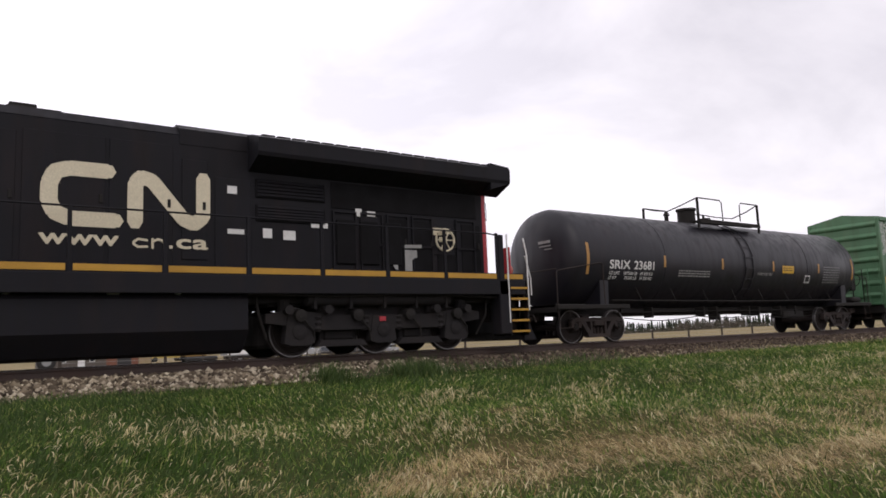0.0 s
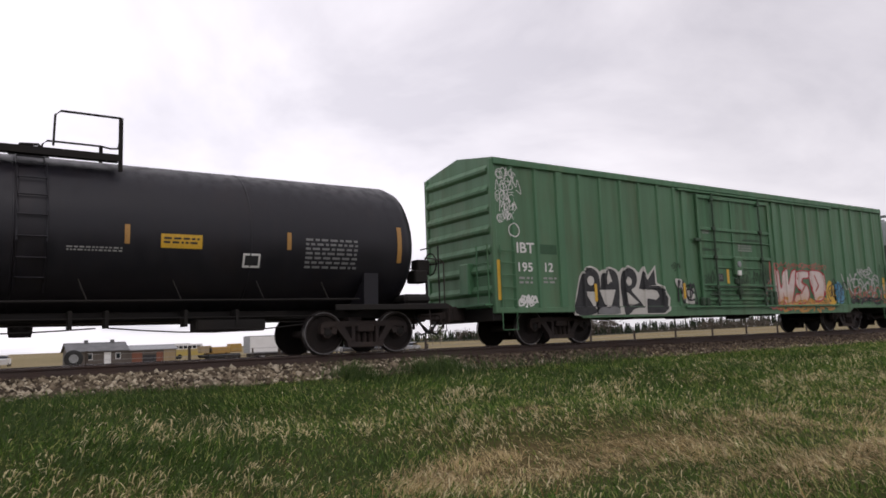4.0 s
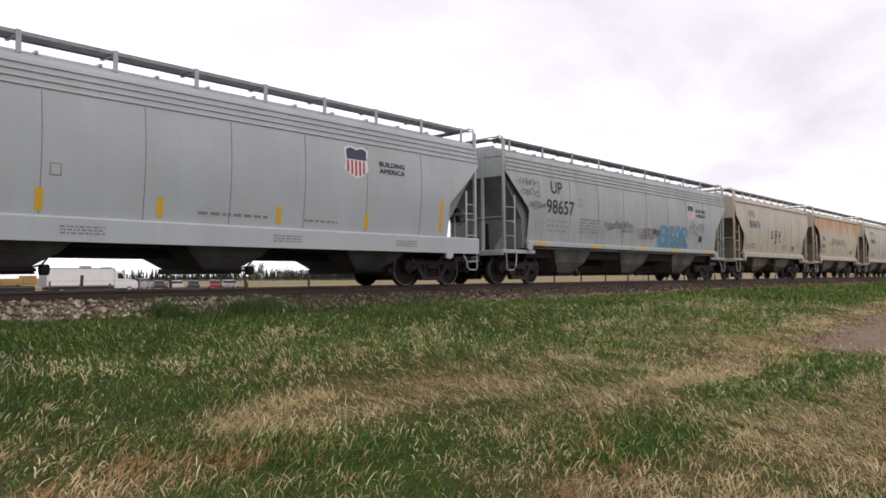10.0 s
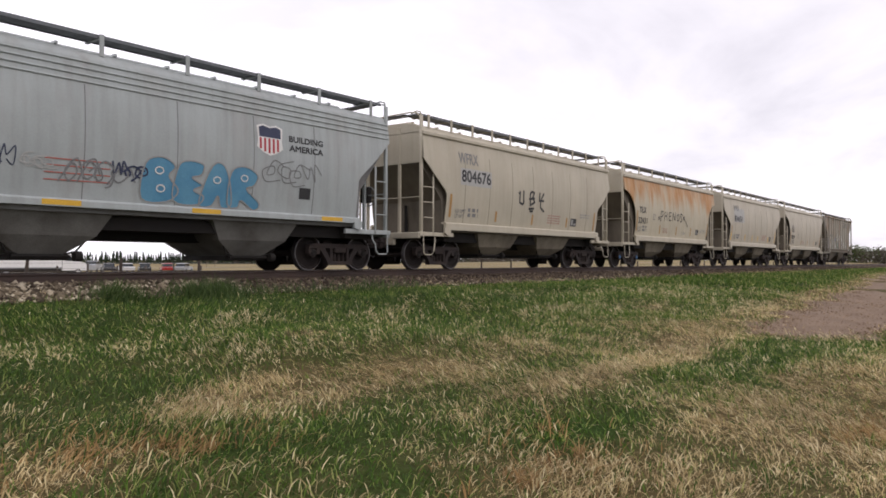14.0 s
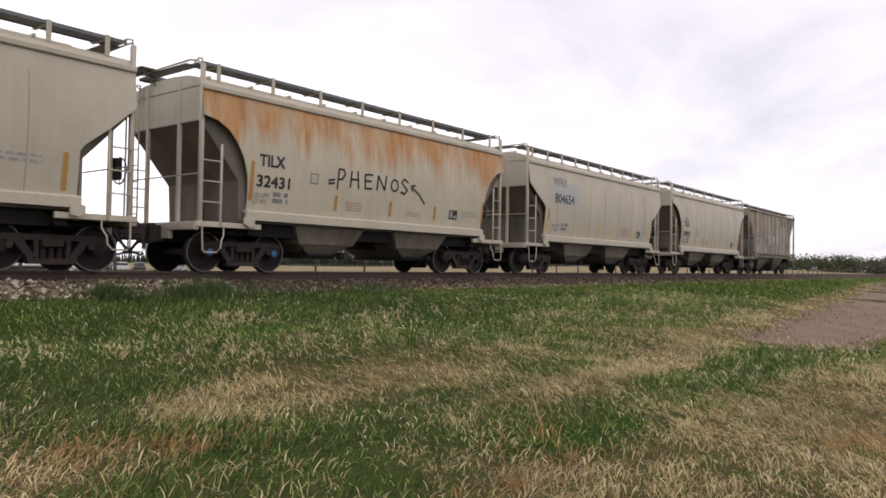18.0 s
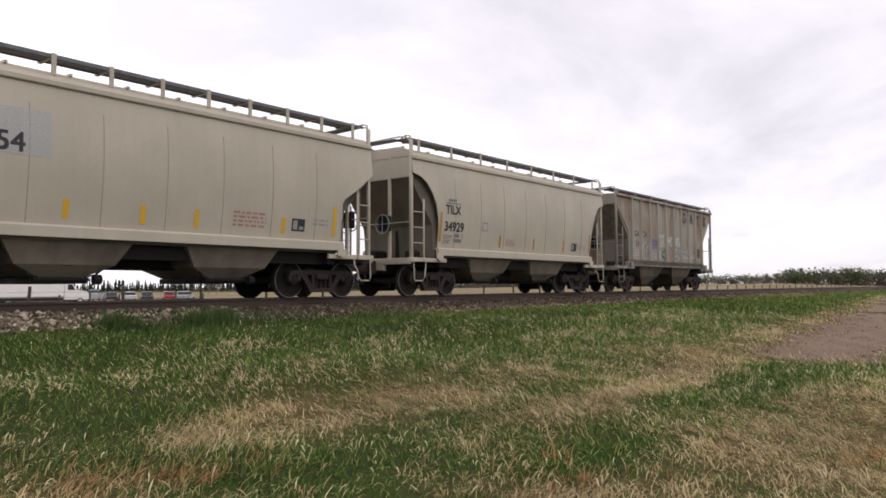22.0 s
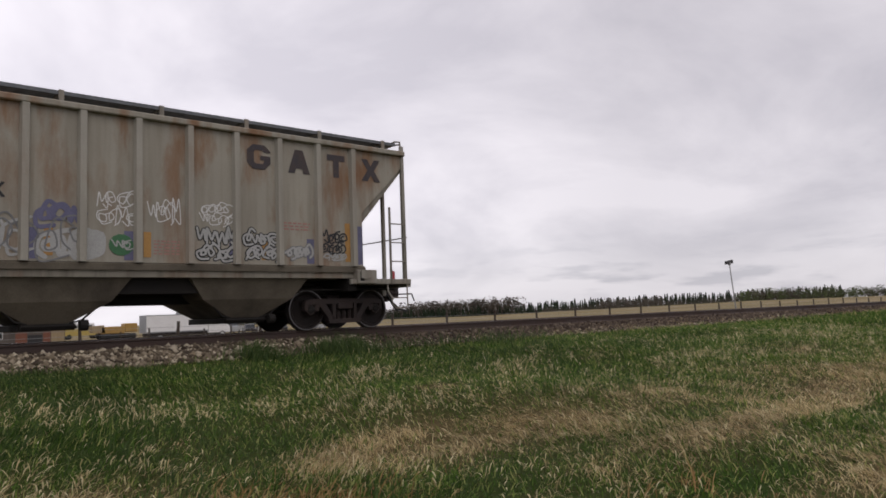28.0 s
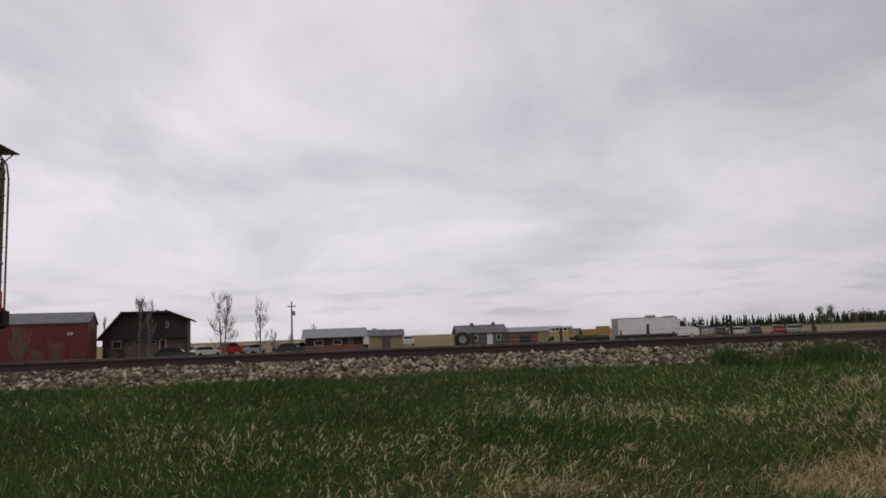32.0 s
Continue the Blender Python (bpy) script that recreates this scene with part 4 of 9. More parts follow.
def blob(car, pts, mat, side, name="spray_paint", lift=0.007, label="", breaks=()):
    """A filled patch of paint with the given outline, cut into narrow rows that follow the side."""
    lo, hi = min(z for _, z in pts), max(z for _, z in pts)
    n = max(1, int((hi - lo) / 0.03))
    zs = sorted({round(z, 4) for _, z in pts} | {round(lo + (hi - lo) * i / n, 4) for i in range(n + 1)})
    edges = [(p, q) if p[1] < q[1] else (q, p) for p, q in zip(pts, pts[1:] + pts[:1]) if abs(p[1] - q[1]) > 1e-6]
    at = lambda e, z: e[0][0] + (e[1][0] - e[0][0]) * min(max((z - e[0][1]) / (e[1][1] - e[0][1]), 0), 1)
    s = Shape()
    for za, zb in zip(zs, zs[1:]):
        m = (za + zb) / 2
        cross = sorted((e for e in edges if e[0][1] <= m < e[1][1]), key=lambda e: at(e, m))
        for el, er in zip(cross[::2], cross[1::2]):
            xs = [b for b in breaks if max(at(el, za), at(el, zb)) < b < min(at(er, za), at(er, zb))]
            lows, highs = [at(el, za)] + xs + [at(er, za)], [at(el, zb)] + xs + [at(er, zb)]
            for i in range(len(lows) - 1):
                s.add([(lows[i], 0, za), (lows[i + 1], 0, za), (highs[i + 1], 0, zb), (highs[i], 0, zb)], [(0, 1, 2, 3)])
    return part(name, flat_mesh(name, on_side(s, side, lift), mat), None, car, label)


def rounded(pts, k=4):
    """The outline with its corners smoothed into curves."""
    n = len(pts)
    out = []
    for i in range(n):
        p0, p1, p2, p3 = pts[i - 1], pts[i], pts[(i + 1) % n], pts[(i + 2) % n]
        for j in range(k):
            t = j / k
            out.append(tuple(0.5 * (2 * b1 + (c1 - a1) * t + (2 * a1 - 5 * b1 + 4 * c1 - d1) * t * t + (3 * b1 - a1 - 3 * c1 + d1) * t ** 3) for a1, b1, c1, d1 in zip(p0, p1, p2, p3)))
    return out


def ring(cx, cz, rx, rz, n=16, a0=0.0, a1=360.0):
    return [(cx + rx * math.cos(radians(a0 + (a1 - a0) * k / n)), cz + rz * math.sin(radians(a0 + (a1 - a0) * k / n))) for k in range(n + 1)]


GLYPHS = [[(0.0, 0.2), (0.4, 0.9), (0.75, 0.6), (0.4, 0.25), (0.1, 0.65), (0.6, 1.05), (1.0, 0.4)],
          [(0.9, 0.95), (0.3, 0.8), (0.2, 0.35), (0.7, 0.2), (0.75, 0.6), (0.35, 0.65), (0.5, 0.0), (1.1, 0.1)],
          [(0.0, 0.9), (0.3, 0.2), (0.45, 0.8), (0.7, 0.15), (0.75, 0.9), (1.05, 0.5)],
          [(0.5, 0.1), (0.1, 0.35), (0.2, 0.85), (0.7, 0.95), (0.9, 0.5), (0.55, 0.3), (0.35, 0.6), (0.65, 0.7)],
          [(0.1, 0.0), (0.2, 1.1), (0.5, 0.4), (0.8, 1.0), (0.95, -0.1), (0.5, 0.15)],
          [(-0.1, 0.5), (0.3, 0.7), (0.5, 0.35), (0.25, 0.2), (0.2, 0.6), (0.6, 0.95), (1.0, 0.65), (0.9, 0.1), (0.6, -0.1)],
          [(0.9, 0.1), (0.2, 0.0), (0.05, 0.55), (0.5, 0.75), (0.6, 0.4), (0.3, 0.35), (0.6, 1.05), (1.1, 0.85)]]


def scribble(x0, x1, z0, z1, seed, n=4, k=7):
    """An unreadable tag: a row of looping strokes of a spray can."""
    rng = random.Random(seed)
    out = []
    for i in range(n):
        a, w = x0 + (x1 - x0) * i / n, (x1 - x0) / n * rng.uniform(1.25, 1.7)
        lean, up, tall = rng.uniform(-0.12, 0.2), rng.uniform(-0.08, 0.12), rng.uniform(0.8, 1.12)
        ln = [(a + w * (gx + lean * gz + rng.uniform(-0.06, 0.06)), z0 + (z1 - z0) * (up + tall * gz + rng.uniform(-0.06, 0.06))) for gx, gz in rng.choice(GLYPHS)]
        ext = [ln[0]] + ln + [ln[-1]]
        smooth = []
        for p0, p1, p2, p3 in zip(ext, ext[1:], ext[2:], ext[3:]):
            for t in (0, 0.2, 0.4, 0.6, 0.8):
                smooth.append(tuple(0.5 * (2 * b1 + (c1 - a1) * t + (2 * a1 - 5 * b1 + 4 * c1 - d1) * t * t + (3 * b1 - a1 - 3 * c1 + d1) * t ** 3) for a1, b1, c1, d1 in zip(p0, p1, p2, p3)))
        out.append(smooth + [ln[-1]])
    return out


# ---- covered hopper ----
def ladder(x0, x1, y, z0, z1, n, r=0.02, lean=0.0):
    s = Shape()
    for x in (x0, x1):
        s.tube([(x, y, z0), (x, y, z1)], r, 5)
    for k in range(n):
        z = z0 + (z1 - z0) * (k + 0.6) / n
        s.tube([(x0, y - 0.03, z), (x1, y - 0.03, z)], r * 0.75, 5)
    return s


def hopper(name, label, u, hl, tr, hj, paint, end_paint, inset, z_in, z_arch=3.45, curved=False, sill=(0.91, 1.36), sill_in=0.0,
           bulge=0.16, bays=2, bay_w=1.9, bay_gap=3.7, ribs=None, seams=(), board=4.62, bands=False, posts=8, brake_end=-1, eave=4.06, platform=1.0, bay_bottom=0.33, bay_paint=None, sill_paint=None, trim=None, board_mat=None, grimy_shade=None, seam_mat=None, knee=None, tall_posts=True, post_paint=None, tuck=0.0):
    car = car_thing(name, label, "freight car", u)
    side_paint, paint = paint, trim or paint
    W = 1.46
    zs0 = sill[1]

    def side(z):
        t = min(max((z - zs0) / (eave - zs0), 0), 1)
        return W + bulge * math.sin(math.pi * (0.06 + 0.86 * t))

    # side sheets, cut away at the ends
    if curved:
        edge = [(0, eave)] + [(0, z_arch)] + [(inset * math.sin(a), z_in - 0.35 + (z_arch - z_in + 0.35) * math.cos(a)) for a in (0.3, 0.55, 0.8, 1.05, 1.3, 1.57)] + [(inset, zs0)]
    else:
        edge = [(0, eave), (0, z_arch), (inset * 0.5, (z_arch + z_in) / 2), (inset * 0.93, z_in + 0.12), (inset, z_in), (inset, zs0)]
    levels = sorted({round(z, 3) for _, z in edge} | {round(zs0 + (eave - zs0) * k / 12, 3) for k in range(13)})

    def cut(z):
        for (xa, za), (xb, zb) in zip(edge, edge[1:]):
            if zb - 1e-6 <= z <= za + 1e-6 and za > zb:
                return xa + (xb - xa) * (za - z) / (za - zb)
        return 0.0

    for s, nm in ((-1, "side_sheet"), (1, "side_sheet")):
        sh = Shape()
        nxs = 25
        v, f = [], []
        for layer in (0, 1):
            for z in levels:
                c = cut(z)
                for k in range(nxs):
                    x = -hl + c + (2 * hl - 2 * c) * k / (nxs - 1)
                    v.append((x, s * (side(z) - layer * 0.03), z))
        nl = len(levels)
        for layer in (0, 1):
            o = layer * nl * nxs
            for i in range(nl - 1):
                for k in range(nxs - 1):
                    f.append((o + i * nxs + k, o + i * nxs + k + 1, o + (i + 1) * nxs + k + 1, o + (i + 1) * nxs + k))
        o = nl * nxs
        for i in range(nl - 1):
            for k in (0, nxs - 1):
                f.append((i * nxs + k, (i + 1) * nxs + k, o + (i + 1) * nxs + k, o + i * nxs + k))
        for k in range(nxs - 1):
            for i in (0, nl - 1):
                f.append((i * nxs + k, i * nxs + k + 1, o + i * nxs + k + 1, o + i * nxs + k))
        sh.add(v, f)
        part(nm, sh, side_paint, car, "weathered painted side", smooth=35)
    # slope sheets and end walls inside the sides
    zb = 1.15
    run = 2.75 if ribs else 1.65
    foot = [(hl - run, zb), (-hl + run, zb)]
    if knee:
        foot = [(hl - knee[0], knee[1]), (hl - knee[0] - 0.05, zb), (-hl + knee[0] + 0.05, zb), (-hl + knee[0], knee[1])]
    body = Shape().prism([(-hl + 0.03, z_arch - 0.12), (-hl + 0.03, eave), (hl - 0.03, eave), (hl - 0.03, z_arch - 0.12)] + foot, -W + 0.03, W - 0.03)
    # darker than the sides: dirt, and the shade of the recess painted in
    part("slope_body", body, grimy_shade or end_paint, car, "grimy sloping end sheets with shade in their paint")
    for s in (-1, 1):
        part("end_panel", Shape().box(s * (hl - 0.014) - 0.014, s * (hl - 0.014) + 0.014, -W + 0.02, W - 0.02, z_arch - 0.1, eave), end_paint, car)
    # roof: rounded, with an eave flange
    roof = Shape()
    c = board - 0.24 - eave
    half = [(W + 0.02, eave - 0.02), (W + 0.02, eave + 0.02), (1.40, eave + 0.36 * c), (1.27, eave + 0.62 * c), (0.9, eave + 0.87 * c), (0.3, eave + c)]
    ry = [(-a, c) for a, c in half] + half[::-1]
    roof.prism(ry, -hl, hl, "x")
    part("roof", roof, paint, car, smooth=50)
    if bands:
        for k in range(4):
            z = eave - 0.04 - k * 0.13
            bd = Shape()
            for s in (-1, 1):
                yy = s * (side(z) + 0.006)
                bd.tube([(-hl + 0.05, yy, z), (hl - 0.05, yy, z)], 0.022, 6)
            parts("side_band", bd, paint, car)
    else:
        bd = Shape()
        for s in (-1, 1):
            bd.box(-hl - 0.01, hl + 0.01, s * (W + 0.05) - 0.06, s * (W + 0.05) + 0.06, eave - 0.10, eave + 0.02, 0.02)
        parts("eave_rail", bd, side_paint if ribs else paint, car)
    for x in seams:
        sm = Shape()
        for s in (-1, 1):
            zz = [zs0 + 0.02 + (eave - 0.5 - zs0) * k / 6 for k in range(7)]
            sm.tube([(x, s * (side(z) - 0.002), z) for z in zz], 0.011, 5)
        parts("weld_seam", sm, seam_mat or M_SEAM, car)
    if ribs:
        for x in ribs:
            rb = Shape()
            for s in (-1, 1):
                z0r = zs0 if abs(x) < hl - inset else zs0 + 1.3
                rb.prism([(x - 0.09, s * (W - 0.01)), (x - 0.055, s * (W + 0.095)), (x + 0.055, s * (W + 0.095)), (x + 0.09, s * (W - 0.01))], z0r, eave - 0.02, "z")
            parts("side_post", rb, post_paint or side_paint, car)
    # side sill
    e = hl - (inset if sill_in else 0) + (0.05 if sill_in else 0)
    for s in (-1, 1):
        sl = Shape()
        sl.prism([(s * (y - tuck), z) for y, z in ((1.50, sill[0]), (1.60, sill[0]), (1.60, sill[1] - 0.03), (1.55, sill[1] + 0.01), (1.40, sill[1] + 0.01), (1.40, sill[1] - 0.03), (1.50, sill[1] - 0.06))], -e, e, "x")
        part("side_sill", sl, sill_paint or paint, car)
    part("centre_sill", Shape().box(-hj + 0.75, hj - 0.75, -0.33, 0.33, 0.66, 1.02, 0.01), M_UNDER, car)
    # end platforms, end sills, bolster webs
    for s in (-1, 1):
        pf = Shape()
        xa, xb = sorted((s * (hl - inset - 0.15), s * (hl + 0.08)))
        pf.box(xa, xb, -1.5, 1.5, platform - 0.06, platform, 0.01)
        xa, xb = sorted((s * (hl + 0.0), s * (hl + 0.12)))
        pf.box(xa, xb, -1.5, 1.5, platform - 0.16, platform + 0.02, 0.015).box(xa, xb, -0.5, 0.5, platform - 0.34, platform - 0.15, 0.015)
        for y in (-1.5, 1.5):
            xa, xb = sorted((s * (hl - inset - 0.4), s * (hl + 0.1)))
            pf.box(xa, xb, y - 0.04, y + 0.04, platform - 0.09, platform + 0.03, 0.01)
        part("end_platform", pf, paint if sill_in else M_UNDER, car)
        web = Shape()
        xa, xb = sorted((s * (tr - 0.12), s * (tr + 0.12)))
        web.box(xa, xb, -1.4, 1.4, 0.86, 1.16, 0.01)
        web.prism([(s * (hl - run + 0.2), 1.2), (s * (hl - run * 0.62), 2.0), (s * (hl - run * 0.62 + 0.04), 2.0), (s * (hl - run * 0.62 + 0.04), platform)], -0.05, 0.05)
        part("bolster_web", web, M_UNDER, car)
        # uprights that carry the roof end
        up = Shape()
        for y in (-0.62, 0.7):
            up.box(s * (hl - 0.02) - 0.04, s * (hl - 0.02) + 0.04, y - 0.045, y + 0.045, platform, eave + 0.2 if tall_posts else platform + 1.1, 0.008)
        if not tall_posts:
            part("brake_shelf", Shape().box(s * (hl - 0.1) - 0.22, s * (hl - 0.1) + 0.22, -1.3, -0.3, platform + 1.1, platform + 1.14, 0.006), paint, car)
        gusset = Shape()
        for y in (-0.78, 0.78) if hl > 7 else ():
            gusset.prism([(s * (hl - 0.35), platform), (s * (hl - inset), z_in - 0.35), (s * (hl - inset - 0.2), z_in - 0.35), (s * (hl - inset - 0.2), platform)], y - 0.012, y + 0.012)
        parts("gusset_plate", gusset, grimy_shade or end_paint, car)
        parts("end_post", up, paint, car)
        jp = Shape()
        jp.prism([(s * (hl - inset - 0.16), sill[0] - 0.13), (s * (hl - inset - 0.16), sill[0] + 0.05), (s * (hl - inset + 0.12), sill[0] + 0.05), (s * (hl - inset + 0.12), sill[0] - 0.1), (s * (hl - inset), sill[0] - 0.17)], -1.62, -1.56)
        part("jacking_plate", jp, paint, car)
        # corner ladders, both sides and the end
        for y in (-1, 1):
            lad = Shape().box(s * (hl - 0.5) - 0.026, s * (hl - 0.5) + 0.026, y * 1.53 - 0.02, y * 1.53 + 0.02, platform - 0.08, platform + 1.75, 0.006)
            for k in range(1, 4):
                lad.tube([(s * (hl - 0.04), y * 1.5, platform + 0.45 * k), (s * (hl - 0.08), y * 1.56, platform + 0.45 * k), (s * (hl - 0.46), y * 1.56, platform + 0.45 * k), (s * (hl - 0.5), y * 1.53, platform + 0.45 * k)], 0.016, 5)
            lad.box(s * (hl - 0.03) - 0.045, s * (hl - 0.03) + 0.045, y * 1.46 - 0.045, y * 1.46 + 0.045, platform, board - 0.1, 0.01)
            part("side_ladder", lad, paint, car, smooth=60)
            st = Shape().tube([(s * (hl - 0.04), y * 1.54, platform), (s * (hl - 0.05), y * 1.56, 0.5), (s * (hl - 0.1), y * 1.56, 0.44), (s * (hl - 0.4), y * 1.56, 0.44), (s * (hl - 0.5), y * 1.56, 0.54), (s * (hl - 0.52), y * 1.56, 0.7), (s * (hl - 0.6), y * 1.52, 0.84), (s * (hl - 0.6), y * 1.5, platform)], 0.019, 5)
            if not knee or ribs:
                st.tube([(s * (hl - 0.05), y * 1.56, 0.68), (s * (hl - 0.52), y * 1.56, 0.68)], 0.015, 5)
            part("sill_step", st, paint, car, smooth=60)
        el = Shape()
        for y in (-1.38, -0.98):
            el.tube([(s * (hl + 0.06), -y, platform), (s * (hl + 0.06), -y, board - 0.25)], 0.02, 5)
        for k in range(9):
            z = platform + 0.25 + k * 0.38
            el.tube([(s * (hl + 0.09), 0.98, z), (s * (hl + 0.09), 1.38, z)], 0.015, 5)
        el.tube([(s * (hl + 0.06), -1.46, platform + 1.05), (s * (hl + 0.06), 1.46, platform + 1.05)], 0.016, 5)
        part("end_ladder", el, paint, car, smooth=60)
    # running boards on brackets, with cross walks at the ends
    for y in (-1, 1):
        rb = Shape()
        rb.box(-hl + 0.1, hl - 0.1, y * 1.08 - 0.24, y * 1.08 + 0.24, board - 0.04, board + 0.0, 0)
        rb.box(-hl + 0.1, hl - 0.1, y * 1.32 - 0.012, y * 1.32 + 0.012, board - 0.075, board - 0.005, 0)
        rb.box(-hl + 0.1, hl - 0.1, y * 0.84 - 0.012, y * 0.84 + 0.012, board - 0.06, board + 0.005, 0)
        parts("running_board", rb, board_mat or M_GRATE, car, "steel grating walkway")
        for k in range(posts):
            x = -hl + 0.5 + (2 * hl - 1.0) * k / (posts - 1)
            br = Shape()
            br.box(x - 0.045, x + 0.045, y * 1.345 - 0.012, y * 1.345 + 0.012, eave + 0.5 * c, board + 0.01, 0)
            br.box(x - 0.035, x + 0.035, min(y * 0.7, y * 1.32), max(y * 0.7, y * 1.32), board - 0.06, board - 0.02, 0)
            part("board_bracket", br, paint, car)
    for s in (-1, 1):
        cw = Shape().box(s * (hl - 0.14) - 0.16, s * (hl - 0.14) + 0.16, -0.86, 0.86, board - 0.03, board + 0.0, 0.008)
        part("cross_walk", cw, M_GRATE, car)
        part("end_step", Shape().box(min(s * hl, s * (hl + 0.42)), max(s * hl, s * (hl + 0.46)), 0.3, 1.2, board + 0.0, board + 0.03, 0.006).tube([(s * (hl + 0.38), 0.4, board), (s * (hl - 0.02), 0.4, board - 0.35)], 0.015, 5).tube([(s * (hl + 0.38), 1.1, board), (s * (hl - 0.02), 1.1, board - 0.35)], 0.015, 5), M_GRATE, car)
        gr = Shape()
        for y in (-1.46, 1.46):
            gr.tube([(s * (hl - 0.03), y, board - 0.15), (s * (hl - 0.03), y * 0.97, board + 0.02), (s * (hl - 0.05), y * 0.86, board + 0.06), (s * (hl - 0.1), y * 0.7, board + 0.02)], 0.022, 6)
        parts("grab_rail", gr, paint, car, smooth=60)
        rail = Shape().tube([(s * (hl - 0.03), -1.46, board - 0.2), (s * (hl + 0.02), -1.34, board - 0.02), (s * (hl + 0.06), -1.1, board + 0.02), (s * (hl + 0.08), 1.15, board - 0.02), (s * (hl + 0.09), 1.42, board - 0.16), (s * (hl + 0.09), 1.52, board - 0.45), (s * (hl + 0.09), 1.52, platform)], 0.022, 6)
        part("end_rail", rail, paint, car, smooth=60)
    ht = Shape().box(-hl + 0.7, hl - 0.7, -0.34, 0.34, board - 0.26, board - 0.06, 0.03)
    for k in range(int(2 * hl / 1.2)):
        x = -hl + 0.9 + k * 1.2
        ht.box(x - 0.03, x + 0.03, -0.4, 0.4, board - 0.08, board - 0.03, 0)
    part("hatch_cover", ht, paint, car)
    # discharge bays
    for k in range(bays):
        x = (k - (bays - 1) / 2) * bay_gap
        by = Shape()
        t, bt = bay_w / 2, 0.34 if ribs else 0.42
        ztop = sill[0] + 0.12
        top = [(x - t, -1.42, ztop), (x + t, -1.42, ztop), (x + t, 1.42, ztop), (x - t, 1.42, ztop)]
        tm = 0.55 * t + 0.45 * (bt + 0.06)
        mid = [(x - tm, -1.2, 0.72), (x + tm, -1.2, 0.72), (x + tm, 1.2, 0.72), (x - tm, 1.2, 0.72)]
        low = [(x - bt, -0.95, bay_bottom + 0.12), (x + bt, -0.95, bay_bottom + 0.12), (x + bt, 0.95, bay_bottom + 0.12), (x - bt, 0.95, bay_bottom + 0.12)]
        by.add(top + mid + low, [(0, 1, 5, 4), (1, 2, 6, 5), (2, 3, 7, 6), (3, 0, 4, 7), (4, 5, 9, 8), (5, 6, 10, 9), (6, 7, 11, 10), (7, 4, 8, 11), (0, 3, 2, 1), (8, 9, 10, 11)])
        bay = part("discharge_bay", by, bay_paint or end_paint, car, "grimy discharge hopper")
        part("gate", Shape().box(x - bt - 0.12, x + bt + 0.12, -0.9, 0.9, bay_bottom, bay_bottom + 0.12, 0.01).tube([(x - bt - 0.1, -1.0, bay_bottom + 0.08), (x + bt + 0.1, -1.0, bay_bottom + 0.08)], 0.035, 6), M_UNDER, bay)
        frame_z = bay_bottom + 0.12
        for d in (-1, 1):
            part("outlet_strut", Shape().tube([(x + d * bt, -0.97, frame_z), (x + d * (bt + 0.2), -1.0, frame_z + 0.05), (x + d * tm * 0.9, -1.16, 0.74)], 0.02, 5), M_UNDER, bay)
        part("capstan", Shape().lathe([(x + bt + 0.16, 0.1), (x + bt + 0.3, 0.1), (x + bt + 0.31, 0.05)], 12, "x", (0, -1.02, bay_bottom + 0.08)), M_UNDER, bay)
        part("bay_plate", Shape().box(x - 0.12, x + 0.12, -1.19, -1.15, 0.70, 0.9, 0.005), M_UNDER, bay)
    # slope sheets that close the body between the bays, near-black for the shade there
    inter = Shape()
    for k in range(bays + 1):
        x = (k - bays / 2) * bay_gap
        if abs(x) < hl - run:
            inter.prism([(x - bay_gap / 2 + 0.4, 0.85), (x - 0.1, zs0), (x + 0.1, zs0), (x + bay_gap / 2 - 0.4, 0.85)], -1.2, 1.2)
    if inter.v:
        parts("inner_slope", inter, M_UNDER, car)
    # brake gear on one end
    s = brake_end
    bw = Shape()
    c = (s * (hl + 0.22), -0.55, 2.1)
    bw.tube([(c[0], c[1] + 0.28 * math.cos(a * 0.524), c[2] + 0.28 * math.sin(a * 0.524)) for a in range(12)], 0.018, 5, closed=True)
    for a in range(4):
        bw.tube([c, (c[0], c[1] + 0.28 * math.cos(a * 1.571), c[2] + 0.28 * math.sin(a * 1.571))], 0.012, 5)
    part("brake_wheel", bw, M_GALV, car)
    bg = Shape().box(s * (hl + 0.03), s * (hl + 0.2), -0.72, -0.4, 1.9, 2.35, 0.02).box(s * (hl - 0.9) - 0.25, s * (hl - 0.9) + 0.25, -0.9, -0.6, 1.05, 1.35, 0.05)
    bg.lathe([(-0.3, 0.12), (-0.28, 0.15), (0.28, 0.15), (0.3, 0.12)], 12, "x", (s * (hl - 0.8), 0.6, 1.25))
    parts("brake_gear", bg, M_UNDER, car)
    pipe = Shape().tube([(-hl, -1.0, 0.86), (-tr - 1.4, -1.15, 0.9), (tr + 1.4, -1.15, 0.9), (hl, -1.0, 0.86)], 0.02, 5)
    part("brake_pipe", pipe, M_UNDER, car)
    for x in (-tr, tr):
        freight_truck(car, x)
    couplings(car, hj)
    return car, side


def yellow_bars(car, side, xs, z0, z1, mat=None, w=0.1):
    for x in xs:
        bars(car, [(x - w / 2, x + w / 2, z0, z1)], mat or M_YELLOW, side, "reflector_strip", 0.007, "yellow reflective strip")


